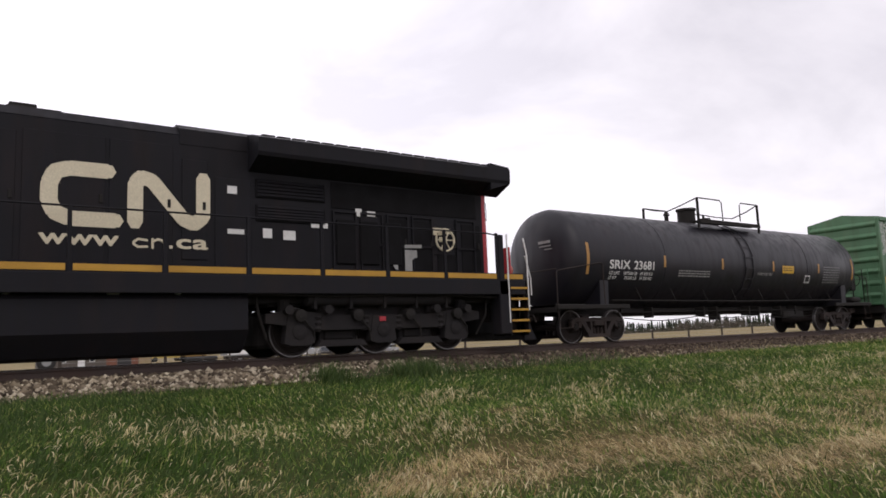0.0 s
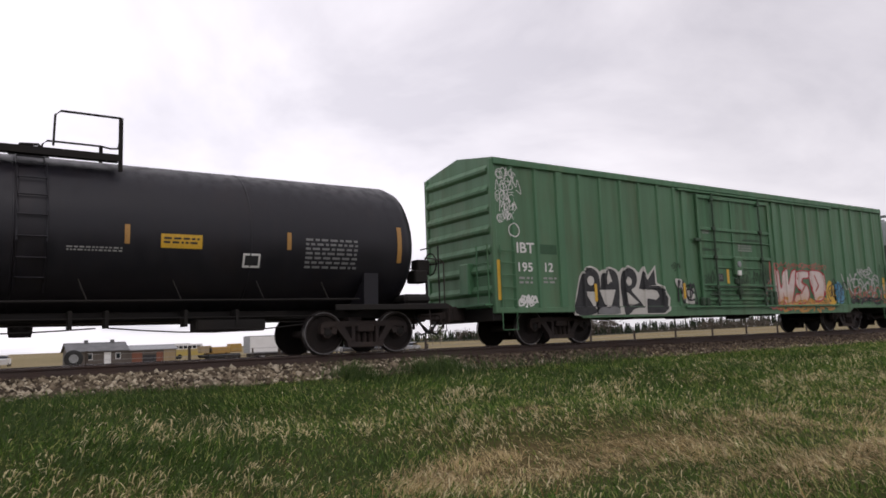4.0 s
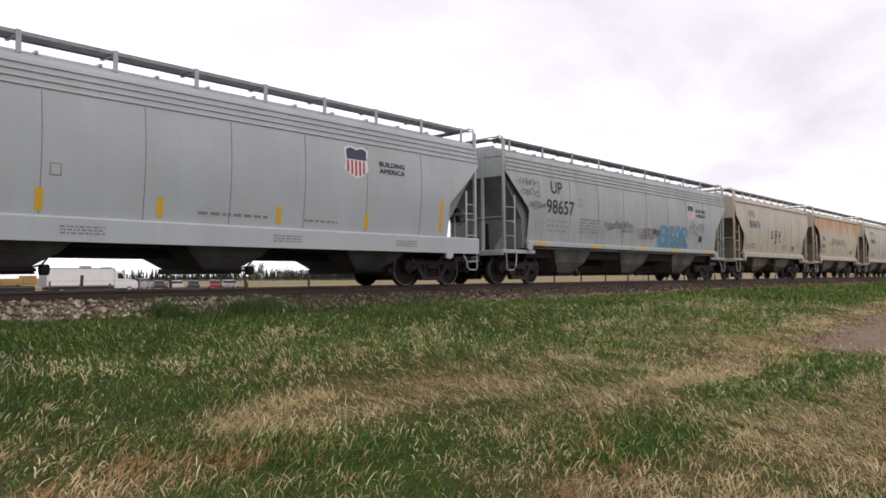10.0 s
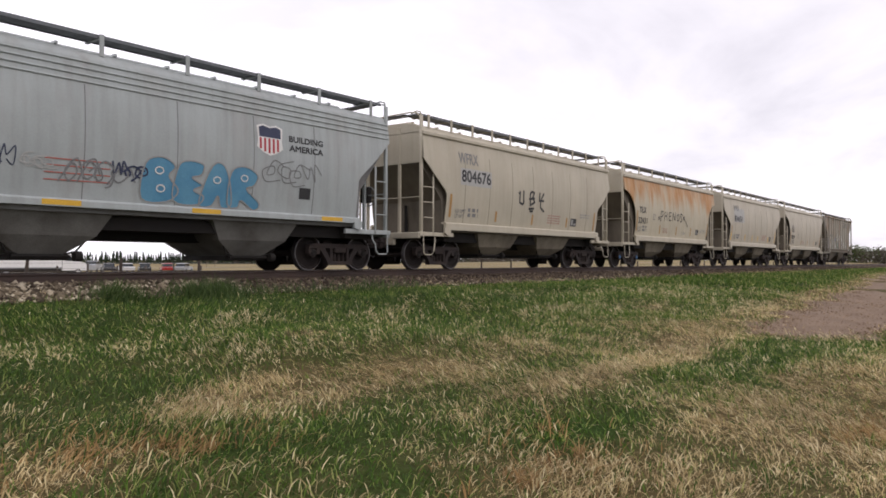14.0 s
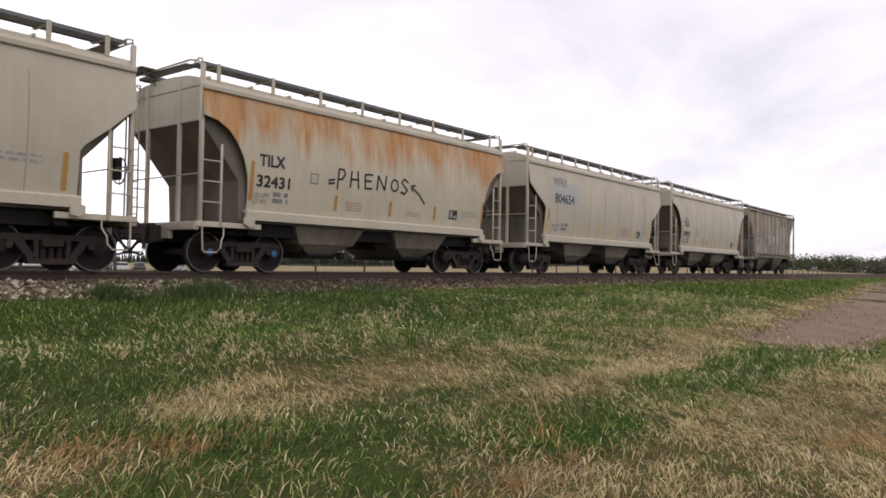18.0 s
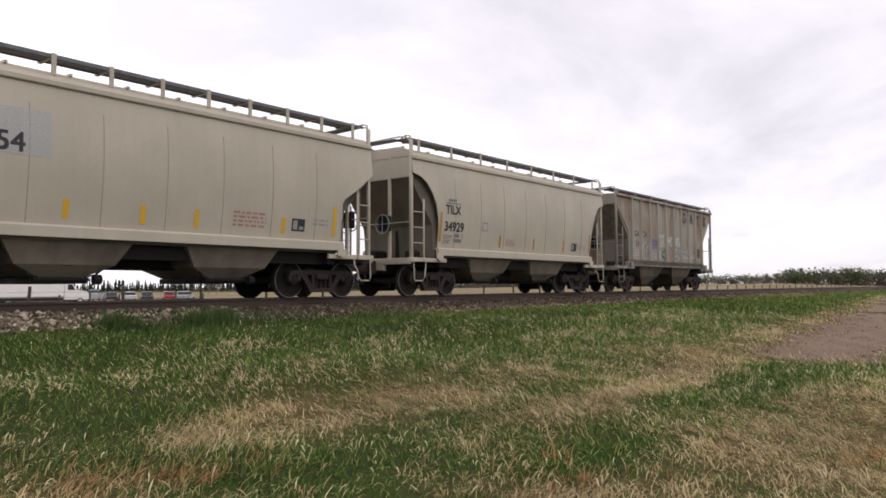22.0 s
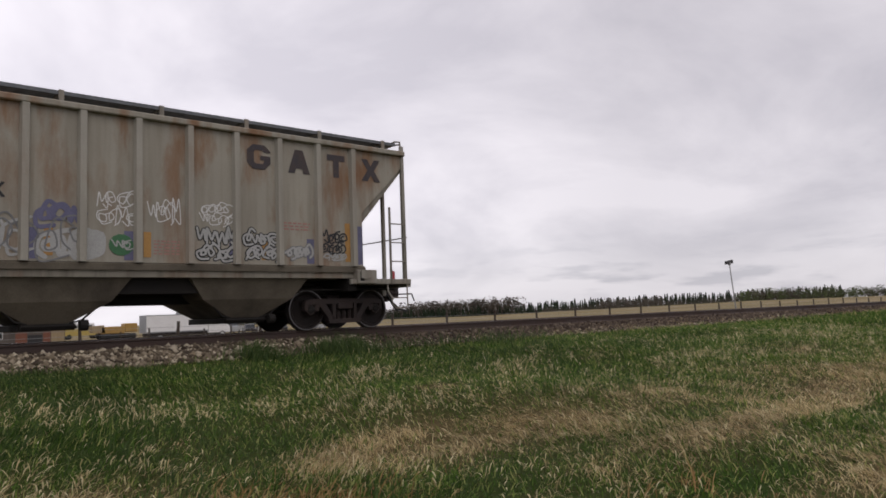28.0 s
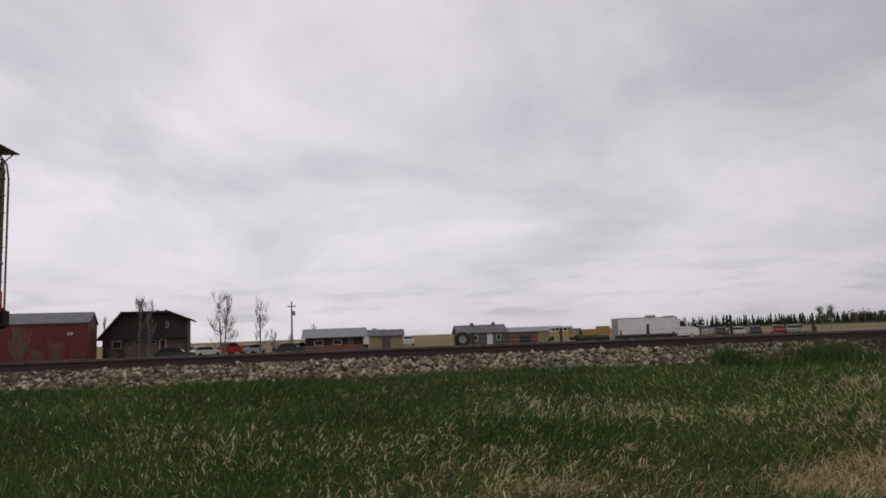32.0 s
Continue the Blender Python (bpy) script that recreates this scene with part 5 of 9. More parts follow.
def shield(car, x, z, w, h, side):
    """A railway's shield emblem as plain shapes: navy top, red and white stripes."""
    out = [(x - w / 2, z + h * 0.42), (x - w * 0.25, z + h * 0.5), (x, z + h * 0.44), (x + w * 0.25, z + h * 0.5), (x + w / 2, z + h * 0.42), (x + w * 0.46, z), (x + w * 0.5, z - h * 0.25), (x + w * 0.25, z - h * 0.42), (x, z - h * 0.5), (x - w * 0.25, z - h * 0.42), (x - w * 0.5, z - h * 0.25), (x - w * 0.46, z)]
    blob(car, out, M_WHITE, side, "emblem", 0.006, "white shield emblem with navy top and red stripes")
    blob(car, [(x - w * 0.42, z + h * 0.38), (x - w * 0.25, z + h * 0.45), (x, z + h * 0.39), (x + w * 0.25, z + h * 0.45), (x + w * 0.42, z + h * 0.38), (x + w * 0.41, z + h * 0.08), (x - w * 0.41, z + h * 0.08)], M_NAVY, side, "emblem_band", 0.009)
    bars(car, [(x - w * 0.40 + k * w * 0.165, x - w * 0.40 + k * w * 0.165 + w * 0.08, z - h * (0.26 + 0.17 * math.sin(math.pi * (k + 0.5) / 5.5)), z + h * 0.05) for k in range(5)], M_REDPAINT, side, "emblem_stripe", 0.009)


# light grey three-bay hopper
U = 45.2
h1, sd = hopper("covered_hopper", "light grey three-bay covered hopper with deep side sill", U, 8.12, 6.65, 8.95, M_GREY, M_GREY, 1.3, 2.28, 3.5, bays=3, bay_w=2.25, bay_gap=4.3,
                seams=[x - U for x in (39.4, 41.28, 43.15, 45.03, 46.97, 48.89, 50.85)], bands=True, posts=10, brake_end=1, eave=4.05, bay_paint=M_BAYDARK, board_mat=M_GALV, grimy_shade=M_ENDGREY, tall_posts=False)
letters(h1, "SSW", 39.07 - U, 40.22 - U, 2.46, 2.88, M_INK, sd, 0.02)
letters(h1, "78711", 39.10 - U, 40.10 - U, 1.90, 2.31, M_INK, sd, 0.02)
shield(h1, 48.53 - U, 3.10, 0.78, 0.80, sd)
letters(h1, "BUILDING", 49.3 - U, 50.2 - U, 3.08, 3.2, M_INK, sd, 0.012)
letters(h1, "AMERICA", 49.3 - U, 50.2 - U, 2.9, 3.02, M_INK, sd, 0.012)
yellow_bars(h1, sd, [38.5 - U], 1.43, 2.38, w=0.13)
yellow_bars(h1, sd, [x - U for x in (41.27, 43.48, 46.28, 48.92)], 1.45, 1.85, w=0.13)
yellow_bars(h1, sd, [51.7 - U], 1.5, 2.4, w=0.12)
load_lines(h1, 39.05 - U, 40.25 - U, 1.46, 1.72, M_INKGREY, sd, 1)
small_print(h1, 44.3 - U, 46.0 - U, 1.5, 1.62, 1, M_INKGREY, sd, 2)
small_print(h1, 47.0 - U, 48.0 - U, 1.5, 1.6, 1, M_INKGREY, sd, 3)
bars(h1, [(41.42 - U, 41.62 - U, 2.08, 2.3)], M_INKGREY, sd, "placard"); bars(h1, [(41.44 - U, 41.60 - U, 2.10, 2.28)], M_GREY, sd, "placard_face", 0.009)
sill_side = lambda z: 1.60
small_print(h1, 38.2 - U, 38.7 - U, 1.1, 1.25, 3, M_INKGREY, sill_side, 4)
bars(h1, [(38.72 - U, 38.95 - U, 1.13, 1.24)], M_REDPAINT, sill_side, "red_tag")
for a in (42.0, 46.5, 50.3):
    small_print(h1, a - U - 0.4, a - U + 0.4, 1.02, 1.2, 3, M_INKGREY, sill_side, int(a))

# worn grey three-bay hopper with spray paint
U = 63.5
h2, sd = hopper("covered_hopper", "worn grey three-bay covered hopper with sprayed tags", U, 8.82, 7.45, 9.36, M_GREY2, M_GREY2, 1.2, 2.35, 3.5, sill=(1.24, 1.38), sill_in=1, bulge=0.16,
                bays=3, bay_w=2.6, bay_gap=4.6, seams=[x - U for x in (58.3, 60.2, 62.1, 64.0, 65.9, 67.8, 69.6)], bands=True, posts=10, brake_end=1, platform=1.06, bay_bottom=0.25, eave=4.03, bay_paint=M_BAYGREY, grimy_shade=M_ENDGREY, knee=(1.0, 2.1))
letters(h2, "UP", 57.12 - U, 57.8 - U, 3.02, 3.42, M_INK, sd, 0.02)
letters(h2, "98657", 56.85 - U, 58.53 - U, 2.34, 2.8, M_INK, sd, 0.02)
shield(h2, 68.24 - U, 3.05, 0.74, 0.72, sd)
letters(h2, "BUILDING", 68.8 - U, 69.85 - U, 3.08, 3.22, M_INK, sd, 0.012)
letters(h2, "AMERICA", 68.8 - U, 69.85 - U, 2.86, 3.0, M_INK, sd, 0.012)
for k, x in enumerate((56.5, 60.1, 63.6, 66.6, 70.2)):
    bars(h2, [(x - U - 0.35, x - U + 0.35, 1.26, 1.36)], M_YELLOW, sill_side, "reflector_strip", 0.004, "yellow reflective strip")
small_print(h2, 56.9 - U, 58.2 - U, 1.65, 2.15, 3, M_INKFAINT, sd, 11)
small_print(h2, 58.95 - U, 60.4 - U, 1.72, 2.28, 5, M_INKGREY, sd, 12)
bars(h2, [(58.85 - U, 59.1 - U, 2.68, 2.95)], M_INKGREY, sd, "placard"); bars(h2, [(58.88 - U, 59.07 - U, 2.71, 2.92)], M_GREY2, sd, "placard_face", 0.009)
strokes(h2, scribble(55.25 - U, 56.35 - U, 3.12, 3.4, 3, 5), 0.02, M_INKGREY, sd, label="thin grey sprayed tag"); strokes(h2, scribble(55.35 - U, 56.3 - U, 2.82, 3.08, 6, 4), 0.02, M_INKGREY, sd)
strokes(h2, scribble(55.85 - U, 56.7 - U, 2.46, 2.68, 4, 4), 0.035, M_INKGREY, sd)
strokes(h2, scribble(59.1 - U, 60.75 - U, 1.66, 2.1, 5, 5), 0.05, M_SILVER, sd)
strokes(h2, scribble(60.65 - U, 62.75 - U, 1.95, 2.27, 7, 9), 0.02, M_NAVY, sd, label="dark cursive sprayed tag"); strokes(h2, [[(61.9 - U, 1.92), (62.6 - U, 1.95)]], 0.02, M_NAVY, sd)
strokes(h2, scribble(62.85 - U, 63.4 - U, 1.9, 2.15, 13, 3), 0.03, M_SILVER, sd)
strokes(h2, [[(63.3 - U, z), (64.5 - U, z + 0.02)] for z in (1.72, 1.85, 1.98, 2.1)], 0.022, M_REDFADE, sd, label="faded red sprayed lines")
strokes(h2, scribble(63.55 - U, 64.75 - U, 1.62, 2.12, 8, 4), 0.03, M_INKGREY, sd, lift=0.011); strokes(h2, scribble(64.5 - U, 65.2 - U, 1.85, 2.15, 14, 3), 0.035, M_NAVY, sd, lift=0.012)
for k, pts in enumerate(([(65.15, 1.5), (65.2, 2.2), (65.55, 2.36), (65.85, 2.2), (65.72, 1.98), (65.95, 1.7), (65.7, 1.46)], [(65.85, 1.5), (65.9, 2.14), (66.1, 2.34), (66.5, 2.3), (66.46, 2.08), (66.25, 2.0), (66.5, 1.86), (66.3, 1.74), (66.55, 1.62), (66.4, 1.44)], [(66.45, 1.46), (66.62, 2.1), (66.85, 2.38), (67.1, 2.2), (67.25, 1.5), (67.0, 1.42), (66.9, 1.66), (66.75, 1.44)], [(67.15, 1.5), (67.2, 2.2), (67.55, 2.36), (67.9, 2.2), (67.82, 1.96), (67.62, 1.86), (68.0, 1.56), (67.85, 1.4), (67.5, 1.6), (67.42, 1.44)])):
    q = rounded([(x - U, z) for x, z in pts], 4)
    blob(h2, q, M_BLUE, sd, lift=0.007 + 0.002 * k, label="blue sprayed letter with pale outline")
    strokes(h2, [q + q[:1]], 0.03, M_INKFAINT, sd, lift=0.016 + 0.002 * k)
for cx, cz in ((65.5, 2.08), (65.55, 1.72), (66.85, 2.0), (67.55, 2.1)):
    strokes(h2, [ring(cx - U, cz, 0.09, 0.07, 10)], 0.025, M_WHITE, sd, lift=0.024)
bars(h2, [(69.15 - U, 69.5 - U, 1.75, 2.02)], M_INK, sd, "placard")
strokes(h2, scribble(68.0 - U, 69.6 - U, 2.1, 2.6, 10, 4), 0.025, M_INKGREY, sd)

# cream two-bay hoppers
def cream(name, label, u, hl, tr, hj, paint, curved, inset, z_in, za, brake, seams, posts, trim=None):
    return hopper(name, label, u, hl, tr, hj, paint, trim or paint, trim=trim, inset=inset, z_in=z_in, z_arch=za, curved=curved, sill=(1.2, 1.42), sill_in=1, bays=2, bay_w=2.6, bay_gap=3.6,
                  seams=[-4.0 + k * 1.33 for k in range(seams)], posts=posts, brake_end=brake, platform=1.08, bay_bottom=0.36, bay_paint=M_BAYCREAM, grimy_shade=M_ENDCREAM, seam_mat=M_SEAMCREAM, knee=(1.0, 2.1))


U = 79.75
h3, sd = cream("covered_hopper", "cream two-bay covered hopper with stencilled black marks", U, 5.98, 4.68, 6.75, M_CREAM, False, 1.08, 2.26, 3.25, 1, 7, 11)
letters(h3, "WFRX", 75.42 - U, 76.43 - U, 3.28, 3.62, M_INKGREY, sd, 0.012)
bars(h3, [(75.5 - U, 77.15 - U, 2.62, 3.15)], M_PATCHGREY, sd, "paint_patch", 0.004)
letters(h3, "804676", 75.55 - U, 77.09 - U, 2.72, 3.08, M_INK, sd, 0.02)
ub = [[(0.0, 0.42), (0.1, 0.46), (0.08, 0.12), (0.3, 0.06), (0.4, 0.16)], [(0.36, 0.5), (0.38, 0.1)], [(0.98, 0.52), (0.86, 0.45), (0.9, 0.05)], [(0.98, 0.52), (1.18, 0.5), (1.05, 0.32), (1.24, 0.18), (0.9, 0.06)], [(0.8, 0.27), (1.2, 0.3)], [(0.82, -0.06), (1.18, -0.04)], [(0.9, -0.14), (1.1, -0.13)],
      [(1.62, 0.5), (1.6, 0.24), (1.95, 0.26)], [(1.95, 0.5), (1.7, 0.26), (1.72, 0.02), (2.0, -0.1)]]
strokes(h3, [[(78.78 - U + 0.84 * x, 2.16 + 1.05 * z) for x, z in ln] for ln in ub], 0.075, M_INK, sd, label="black sprayed tag")
yellow_bars(h3, sd, [75.05 - U], 1.6, 2.3, M_AMBER); yellow_bars(h3, sd, [x - U for x in (77.5, 79.75, 82.2)], 1.55, 1.9, M_AMBER); yellow_bars(h3, sd, [84.4 - U], 1.5, 2.2, M_AMBER)
load_lines(h3, 75.3 - U, 76.5 - U, 1.58, 1.86, M_INKGREY, sd, 31)
small_print(h3, 80.8 - U, 81.7 - U, 1.6, 1.95, 4, M_REDPRINT, sd, 32)
small_print(h3, 83.2 - U, 84.0 - U, 1.9, 2.1, 2, M_INKFAINT, sd, 33)
bars(h3, [(82.5 - U, 82.95 - U, 1.6, 1.9)], M_INK, sd, "placard", label="black test-date panel"); bars(h3, [(82.54 - U, 82.70 - U, 1.64, 1.86), (82.76 - U, 82.91 - U, 1.64, 1.72)], M_INKFAINT, sd, "placard_face", 0.009)

U = 93.0
h4, sd = cream("covered_hopper", "cream two-bay covered hopper with orange rust running from the roof", U, 5.75, 4.3, 6.52, M_RUSTY, True, 1.2, 2.1, 3.4, 1, 0, 8, M_CREAM)
for ws in [o for o in h4.children if o.name.startswith("wheelset")][:2]:
    part("hub_cap", Shape().lathe([(-1.098, 0.03), (-1.094, 0.075), (-1.085, 0.08), (-1.07, 0.08)], 12), M_CAPBLUE, ws, "blue bearing cap")
letters(h4, "TILX", 88.7 - U, 89.42 - U, 2.46, 2.72, M_INK, sd, 0.02)
letters(h4, "32431", 88.65 - U, 89.6 - U, 1.98, 2.24, M_INK, sd, 0.02)
ph = [[(0.30, 0.0), (0.33, 0.5), (0.5, 0.5), (0.55, 0.38), (0.45, 0.25), (0.33, 0.24)], [(0.75, 0.08), (0.78, 0.48)], [(1.05, 0.08), (1.0, 0.5)], [(0.77, 0.28), (1.04, 0.3)],
      [(1.55, 0.1), (1.3, 0.1), (1.28, 0.46), (1.55, 0.48)], [(1.29, 0.3), (1.5, 0.3)], [(1.75, 0.1), (1.78, 0.48), (2.05, 0.12), (2.1, 0.5)], ring(2.45, 0.28, 0.14, 0.16, 12),
      [(3.0, 0.42), (2.85, 0.5), (2.74, 0.4), (2.85, 0.3), (2.98, 0.2), (2.88, 0.08), (2.72, 0.12)], [(3.15, 0.32), (3.5, 0.12), (3.78, -0.12)], [(3.2, 0.2), (3.15, 0.33), (3.32, 0.36)], [(0.0, 0.1), (0.18, 0.13)], [(0.0, 0.18), (0.18, 0.22)]]
strokes(h4, [[(90.85 - U + x, 2.16 + z) for x, z in ln] for ln in ph], 0.055, M_INK, sd, label="black sprayed word with an arrow")
bars(h4, [(90.24 - U, 90.5 - U, 2.2, 2.46)], M_INKGREY, sd, "placard"); bars(h4, [(90.27 - U, 90.47 - U, 2.23, 2.43)], M_CREAM, sd, "placard_face", 0.009)
yellow_bars(h4, sd, [88.52 - U], 1.65, 2.55, M_AMBER); yellow_bars(h4, sd, [x - U for x in (91.15, 93.2, 95.15)], 1.58, 1.98, M_AMBER); yellow_bars(h4, sd, [97.55 - U], 1.6, 2.3, M_AMBER)
load_lines(h4, 88.62 - U, 89.6 - U, 1.58, 1.84, M_INKGREY, sd, 41)
small_print(h4, 91.5 - U, 92.1 - U, 1.6, 1.85, 4, M_REDPRINT, sd, 42)
small_print(h4, 93.9 - U, 94.5 - U, 1.6, 1.75, 3, M_INKFAINT, sd, 43)
small_print(h4, 96.5 - U, 97.3 - U, 1.75, 1.95, 3, M_INKFAINT, sd, 44)
bars(h4, [(95.85 - U, 96.25 - U, 1.66, 1.94)], M_INK, sd, "placard", label="black test-date panel"); bars(h4, [(95.89 - U, 96.02 - U, 1.7, 1.9), (96.08 - U, 96.21 - U, 1.7, 1.78)], M_INKFAINT, sd, "placard_face", 0.009)

U = 106.4
h5, sd = cream("covered_hopper", "cream two-bay covered hopper with a grey paint patch behind its number", U, 5.95, 4.63, 6.7, M_CREAM2, False, 1.1, 2.4, 3.25, 1, 7, 11)
letters(h5, "WFRX", 102.1 - U, 103.12 - U, 3.28, 3.6, M_INKGREY, sd, 0.012)
bars(h5, [(102.15 - U, 104.1 - U, 2.62, 3.45)], M_PATCHGREY, sd, "paint_patch", 0.004)
letters(h5, "804654", 102.18 - U, 103.64 - U, 2.66, 3.0, M_INK, sd, 0.02)
yellow_bars(h5, sd, [101.75 - U], 1.55, 2.0, M_YELLOW, 0.12); yellow_bars(h5, sd, [101.78 - U], 2.0, 2.4, M_AMBER)
yellow_bars(h5, sd, [x - U for x in (104.4, 105.9, 107.1, 109.4)], 1.55, 1.92, M_YELLOW, 0.11); yellow_bars(h5, sd, [111.0 - U], 1.55, 2.3, M_YELLOW, 0.11)
load_lines(h5, 102.1 - U, 103.3 - U, 1.58, 1.86, M_INKGREY, sd, 51)
small_print(h5, 108.0 - U, 108.9 - U, 1.6, 1.98, 4, M_REDPRINT, sd, 52)
small_print(h5, 110.3 - U, 110.8 - U, 1.75, 1.95, 2, M_INKFAINT, sd, 53)
bars(h5, [(109.65 - U, 110.05 - U, 1.62, 1.92)], M_INK, sd, "placard", label="black test-date panel"); bars(h5, [(109.69 - U, 109.82 - U, 1.66, 1.88), (109.88 - U, 110.01 - U, 1.66, 1.74)], M_INKFAINT, sd, "placard_face", 0.009)

U = 119.95
h6, sd = cream("covered_hopper", "cream two-bay covered hopper with clean sides", U, 5.92, 4.45, 6.7, M_CREAM2, True, 1.15, 2.2, 3.55, -1, 7, 8)
letters(h6, "TILX", 115.46 - U, 116.18 - U, 2.46, 2.72, M_INK, sd, 0.02)
letters(h6, "34929", 115.43 - U, 116.36 - U, 1.94, 2.22, M_INK, sd, 0.02)
bars(h6, [(115.5 - U, 116.2 - U, 2.78, 2.82), (115.6 - U, 116.0 - U, 2.85, 2.93)], M_INKGREY, sd, "stencil")
bars(h6, [(117.35 - U, 117.65 - U, 2.05, 2.32)], M_INKGREY, sd, "placard"); bars(h6, [(117.38 - U, 117.62 - U, 2.08, 2.29)], M_CREAM2, sd, "placard_face", 0.009)
yellow_bars(h6, sd, [115.25 - U], 1.62, 2.5, M_AMBER); yellow_bars(h6, sd, [x - U for x in (118.4, 120.5, 122.6)], 1.55, 1.95, M_AMBER); yellow_bars(h6, sd, [124.6 - U], 1.6, 2.3, M_AMBER)
load_lines(h6, 115.4 - U, 116.35 - U, 1.55, 1.83, M_INKGREY, sd, 61)
small_print(h6, 118.75 - U, 119.3 - U, 1.6, 1.85, 4, M_REDPRINT, sd, 62)
small_print(h6, 123.7 - U, 124.3 - U, 1.65, 1.85, 3, M_INKFAINT, sd, 63)
bars(h6, [(123.2 - U, 123.6 - U, 1.6, 1.9)], M_INK, sd, "placard", label="black test-date panel"); bars(h6, [(123.24 - U, 123.37 - U, 1.64, 1.86)], M_INKFAINT, sd, "placard_face", 0.009)

# old ribbed hopper at the rear
U = 133.1
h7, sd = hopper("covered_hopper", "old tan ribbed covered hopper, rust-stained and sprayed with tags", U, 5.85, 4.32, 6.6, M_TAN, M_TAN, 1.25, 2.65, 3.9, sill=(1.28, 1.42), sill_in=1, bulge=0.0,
                bays=2, bay_w=3.0, bay_gap=3.75, ribs=[x - U for x in (128.78, 129.75, 130.72, 131.64, 132.61, 133.60, 134.57, 135.55, 136.51, 137.44)], posts=7, brake_end=-1, eave=4.24, board=4.5, platform=1.1, bay_bottom=0.22, bay_paint=M_BAYTAN, sill_paint=M_BAYTAN, trim=M_TANTRIM, knee=(1.32, 2.35), grimy_shade=M_ENDTAN, post_paint=M_TANRIB, tuck=0.12)
letters(h7, "GA", 129.1 - U, 129.59 - U, 2.48, 2.73, M_INK, sd, 0.012); letters(h7, "CX", 129.95 - U, 130.43 - U, 2.48, 2.73, M_INK, sd, 0.012)
letters(h7, "31", 129.2 - U, 129.55 - U, 2.03, 2.27, M_INK, sd, 0.012)
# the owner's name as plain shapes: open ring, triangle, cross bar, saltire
def block(cx, pts, name, label, z0=3.44, w=0.54, h=0.52):
    """A heavy mark with cut corners, its outline given in parts of its width and height."""
    blob(h7, [(cx - U - w / 2 + x * w, z0 + z * h) for x, z in pts], M_OLDINK, sd, name, 0.012, label)


block(135.09, [(0.25, 0), (0.75, 0), (1, 0.25), (1, 0.56), (0.56, 0.56), (0.56, 0.38), (0.72, 0.38), (0.72, 0.3), (0.66, 0.22), (0.36, 0.22), (0.29, 0.3), (0.29, 0.7), (0.36, 0.78), (0.66, 0.78), (0.72, 0.7), (1, 0.7), (1, 0.76), (0.75, 1), (0.25, 1), (0, 0.76), (0, 0.25)], "emblem", "dark open octagonal mark")
block(136.05, [(0, 0), (0.3, 0), (0.36, 0.2), (0.64, 0.2), (0.7, 0), (1, 0), (0.68, 1), (0.32, 1)], "emblem", "dark wedge-shaped mark")
block(137.01, [(0.36, 0), (0.64, 0), (0.64, 0.74), (0.94, 0.74), (0.94, 1), (0.06, 1), (0.06, 0.74), (0.36, 0.74)], "emblem", "dark bar-shaped mark")
block(137.98, [(0, 0), (0.32, 0), (0.5, 0.3), (0.68, 0), (1, 0), (0.68, 0.5), (1, 1), (0.68, 1), (0.5, 0.7), (0.32, 1), (0, 1), (0.32, 0.5)], "emblem", "dark saltire mark")
for x, m in ((128.93, M_AMBER), (131.1, M_AMBER), (132.78, M_AMBER), (135.2, M_AMBER), (137.28, M_AMBER)):
    yellow_bars(h7, sd, [x - U], 1.52, 2.0 if 129 < x < 137 else 2.4, m, 0.14)
for x in (128.72, 130.85, 132.45, 134.5, 136.3, 137.6):
    bars(h7, [(x - U - 0.09, x - U + 0.09, 1.46, 2.0 if 129 < x < 137.5 else 2.35)], M_PURPLE, lambda z: 1.46, "paint_patch", 0.005 if abs(x - 130.7) > 5 else 0.005)
strokes(h7, scribble(130.88 - U, 131.58 - U, 2.05, 2.42, 71, 3, 6), 0.075, M_PURPLE, sd, label="purple sprayed tag")
for k, (xa, xb, za, zb) in enumerate(((131.87, 132.5, 2.42, 2.72), (131.85, 132.52, 2.12, 2.42), (132.8, 133.38, 2.2, 2.6), (133.77, 134.42, 2.42, 2.66), (133.8, 134.45, 2.2, 2.42))):
    strokes(h7, scribble(xa - U, xb - U, za, zb, 180 + k, 4, 6), 0.018, M_WHITE, sd, label="thin white sprayed tag")
strokes(h7, scribble(129.85 - U, 130.6 - U, 1.55, 2.3, 75, 2, 6), 0.05, M_SILVER, sd); strokes(h7, scribble(130.85 - U, 131.6 - U, 1.48, 2.0, 76, 3, 6), 0.09, M_SILVER, sd, label="silver sprayed letters"); strokes(h7, scribble(130.1 - U, 131.6 - U, 1.46, 2.2, 77, 4, 6), 0.03, M_INKGREY, sd, lift=0.012)
blob(h7, rounded([(131.62 - U, 1.48), (131.6 - U, 1.95), (132.0 - U, 1.96), (132.03 - U, 1.62), (131.9 - U, 1.5)], 3), M_SILVER, sd); blob(h7, ring(132.31 - U, 1.74, 0.22, 0.2, 14)[:-1], M_GREENSPRAY, sd, lift=0.011, label="green sprayed disc"); strokes(h7, scribble(132.15 - U, 132.45 - U, 1.65, 1.82, 78, 2, 5), 0.025, M_SILVER, sd, lift=0.015)
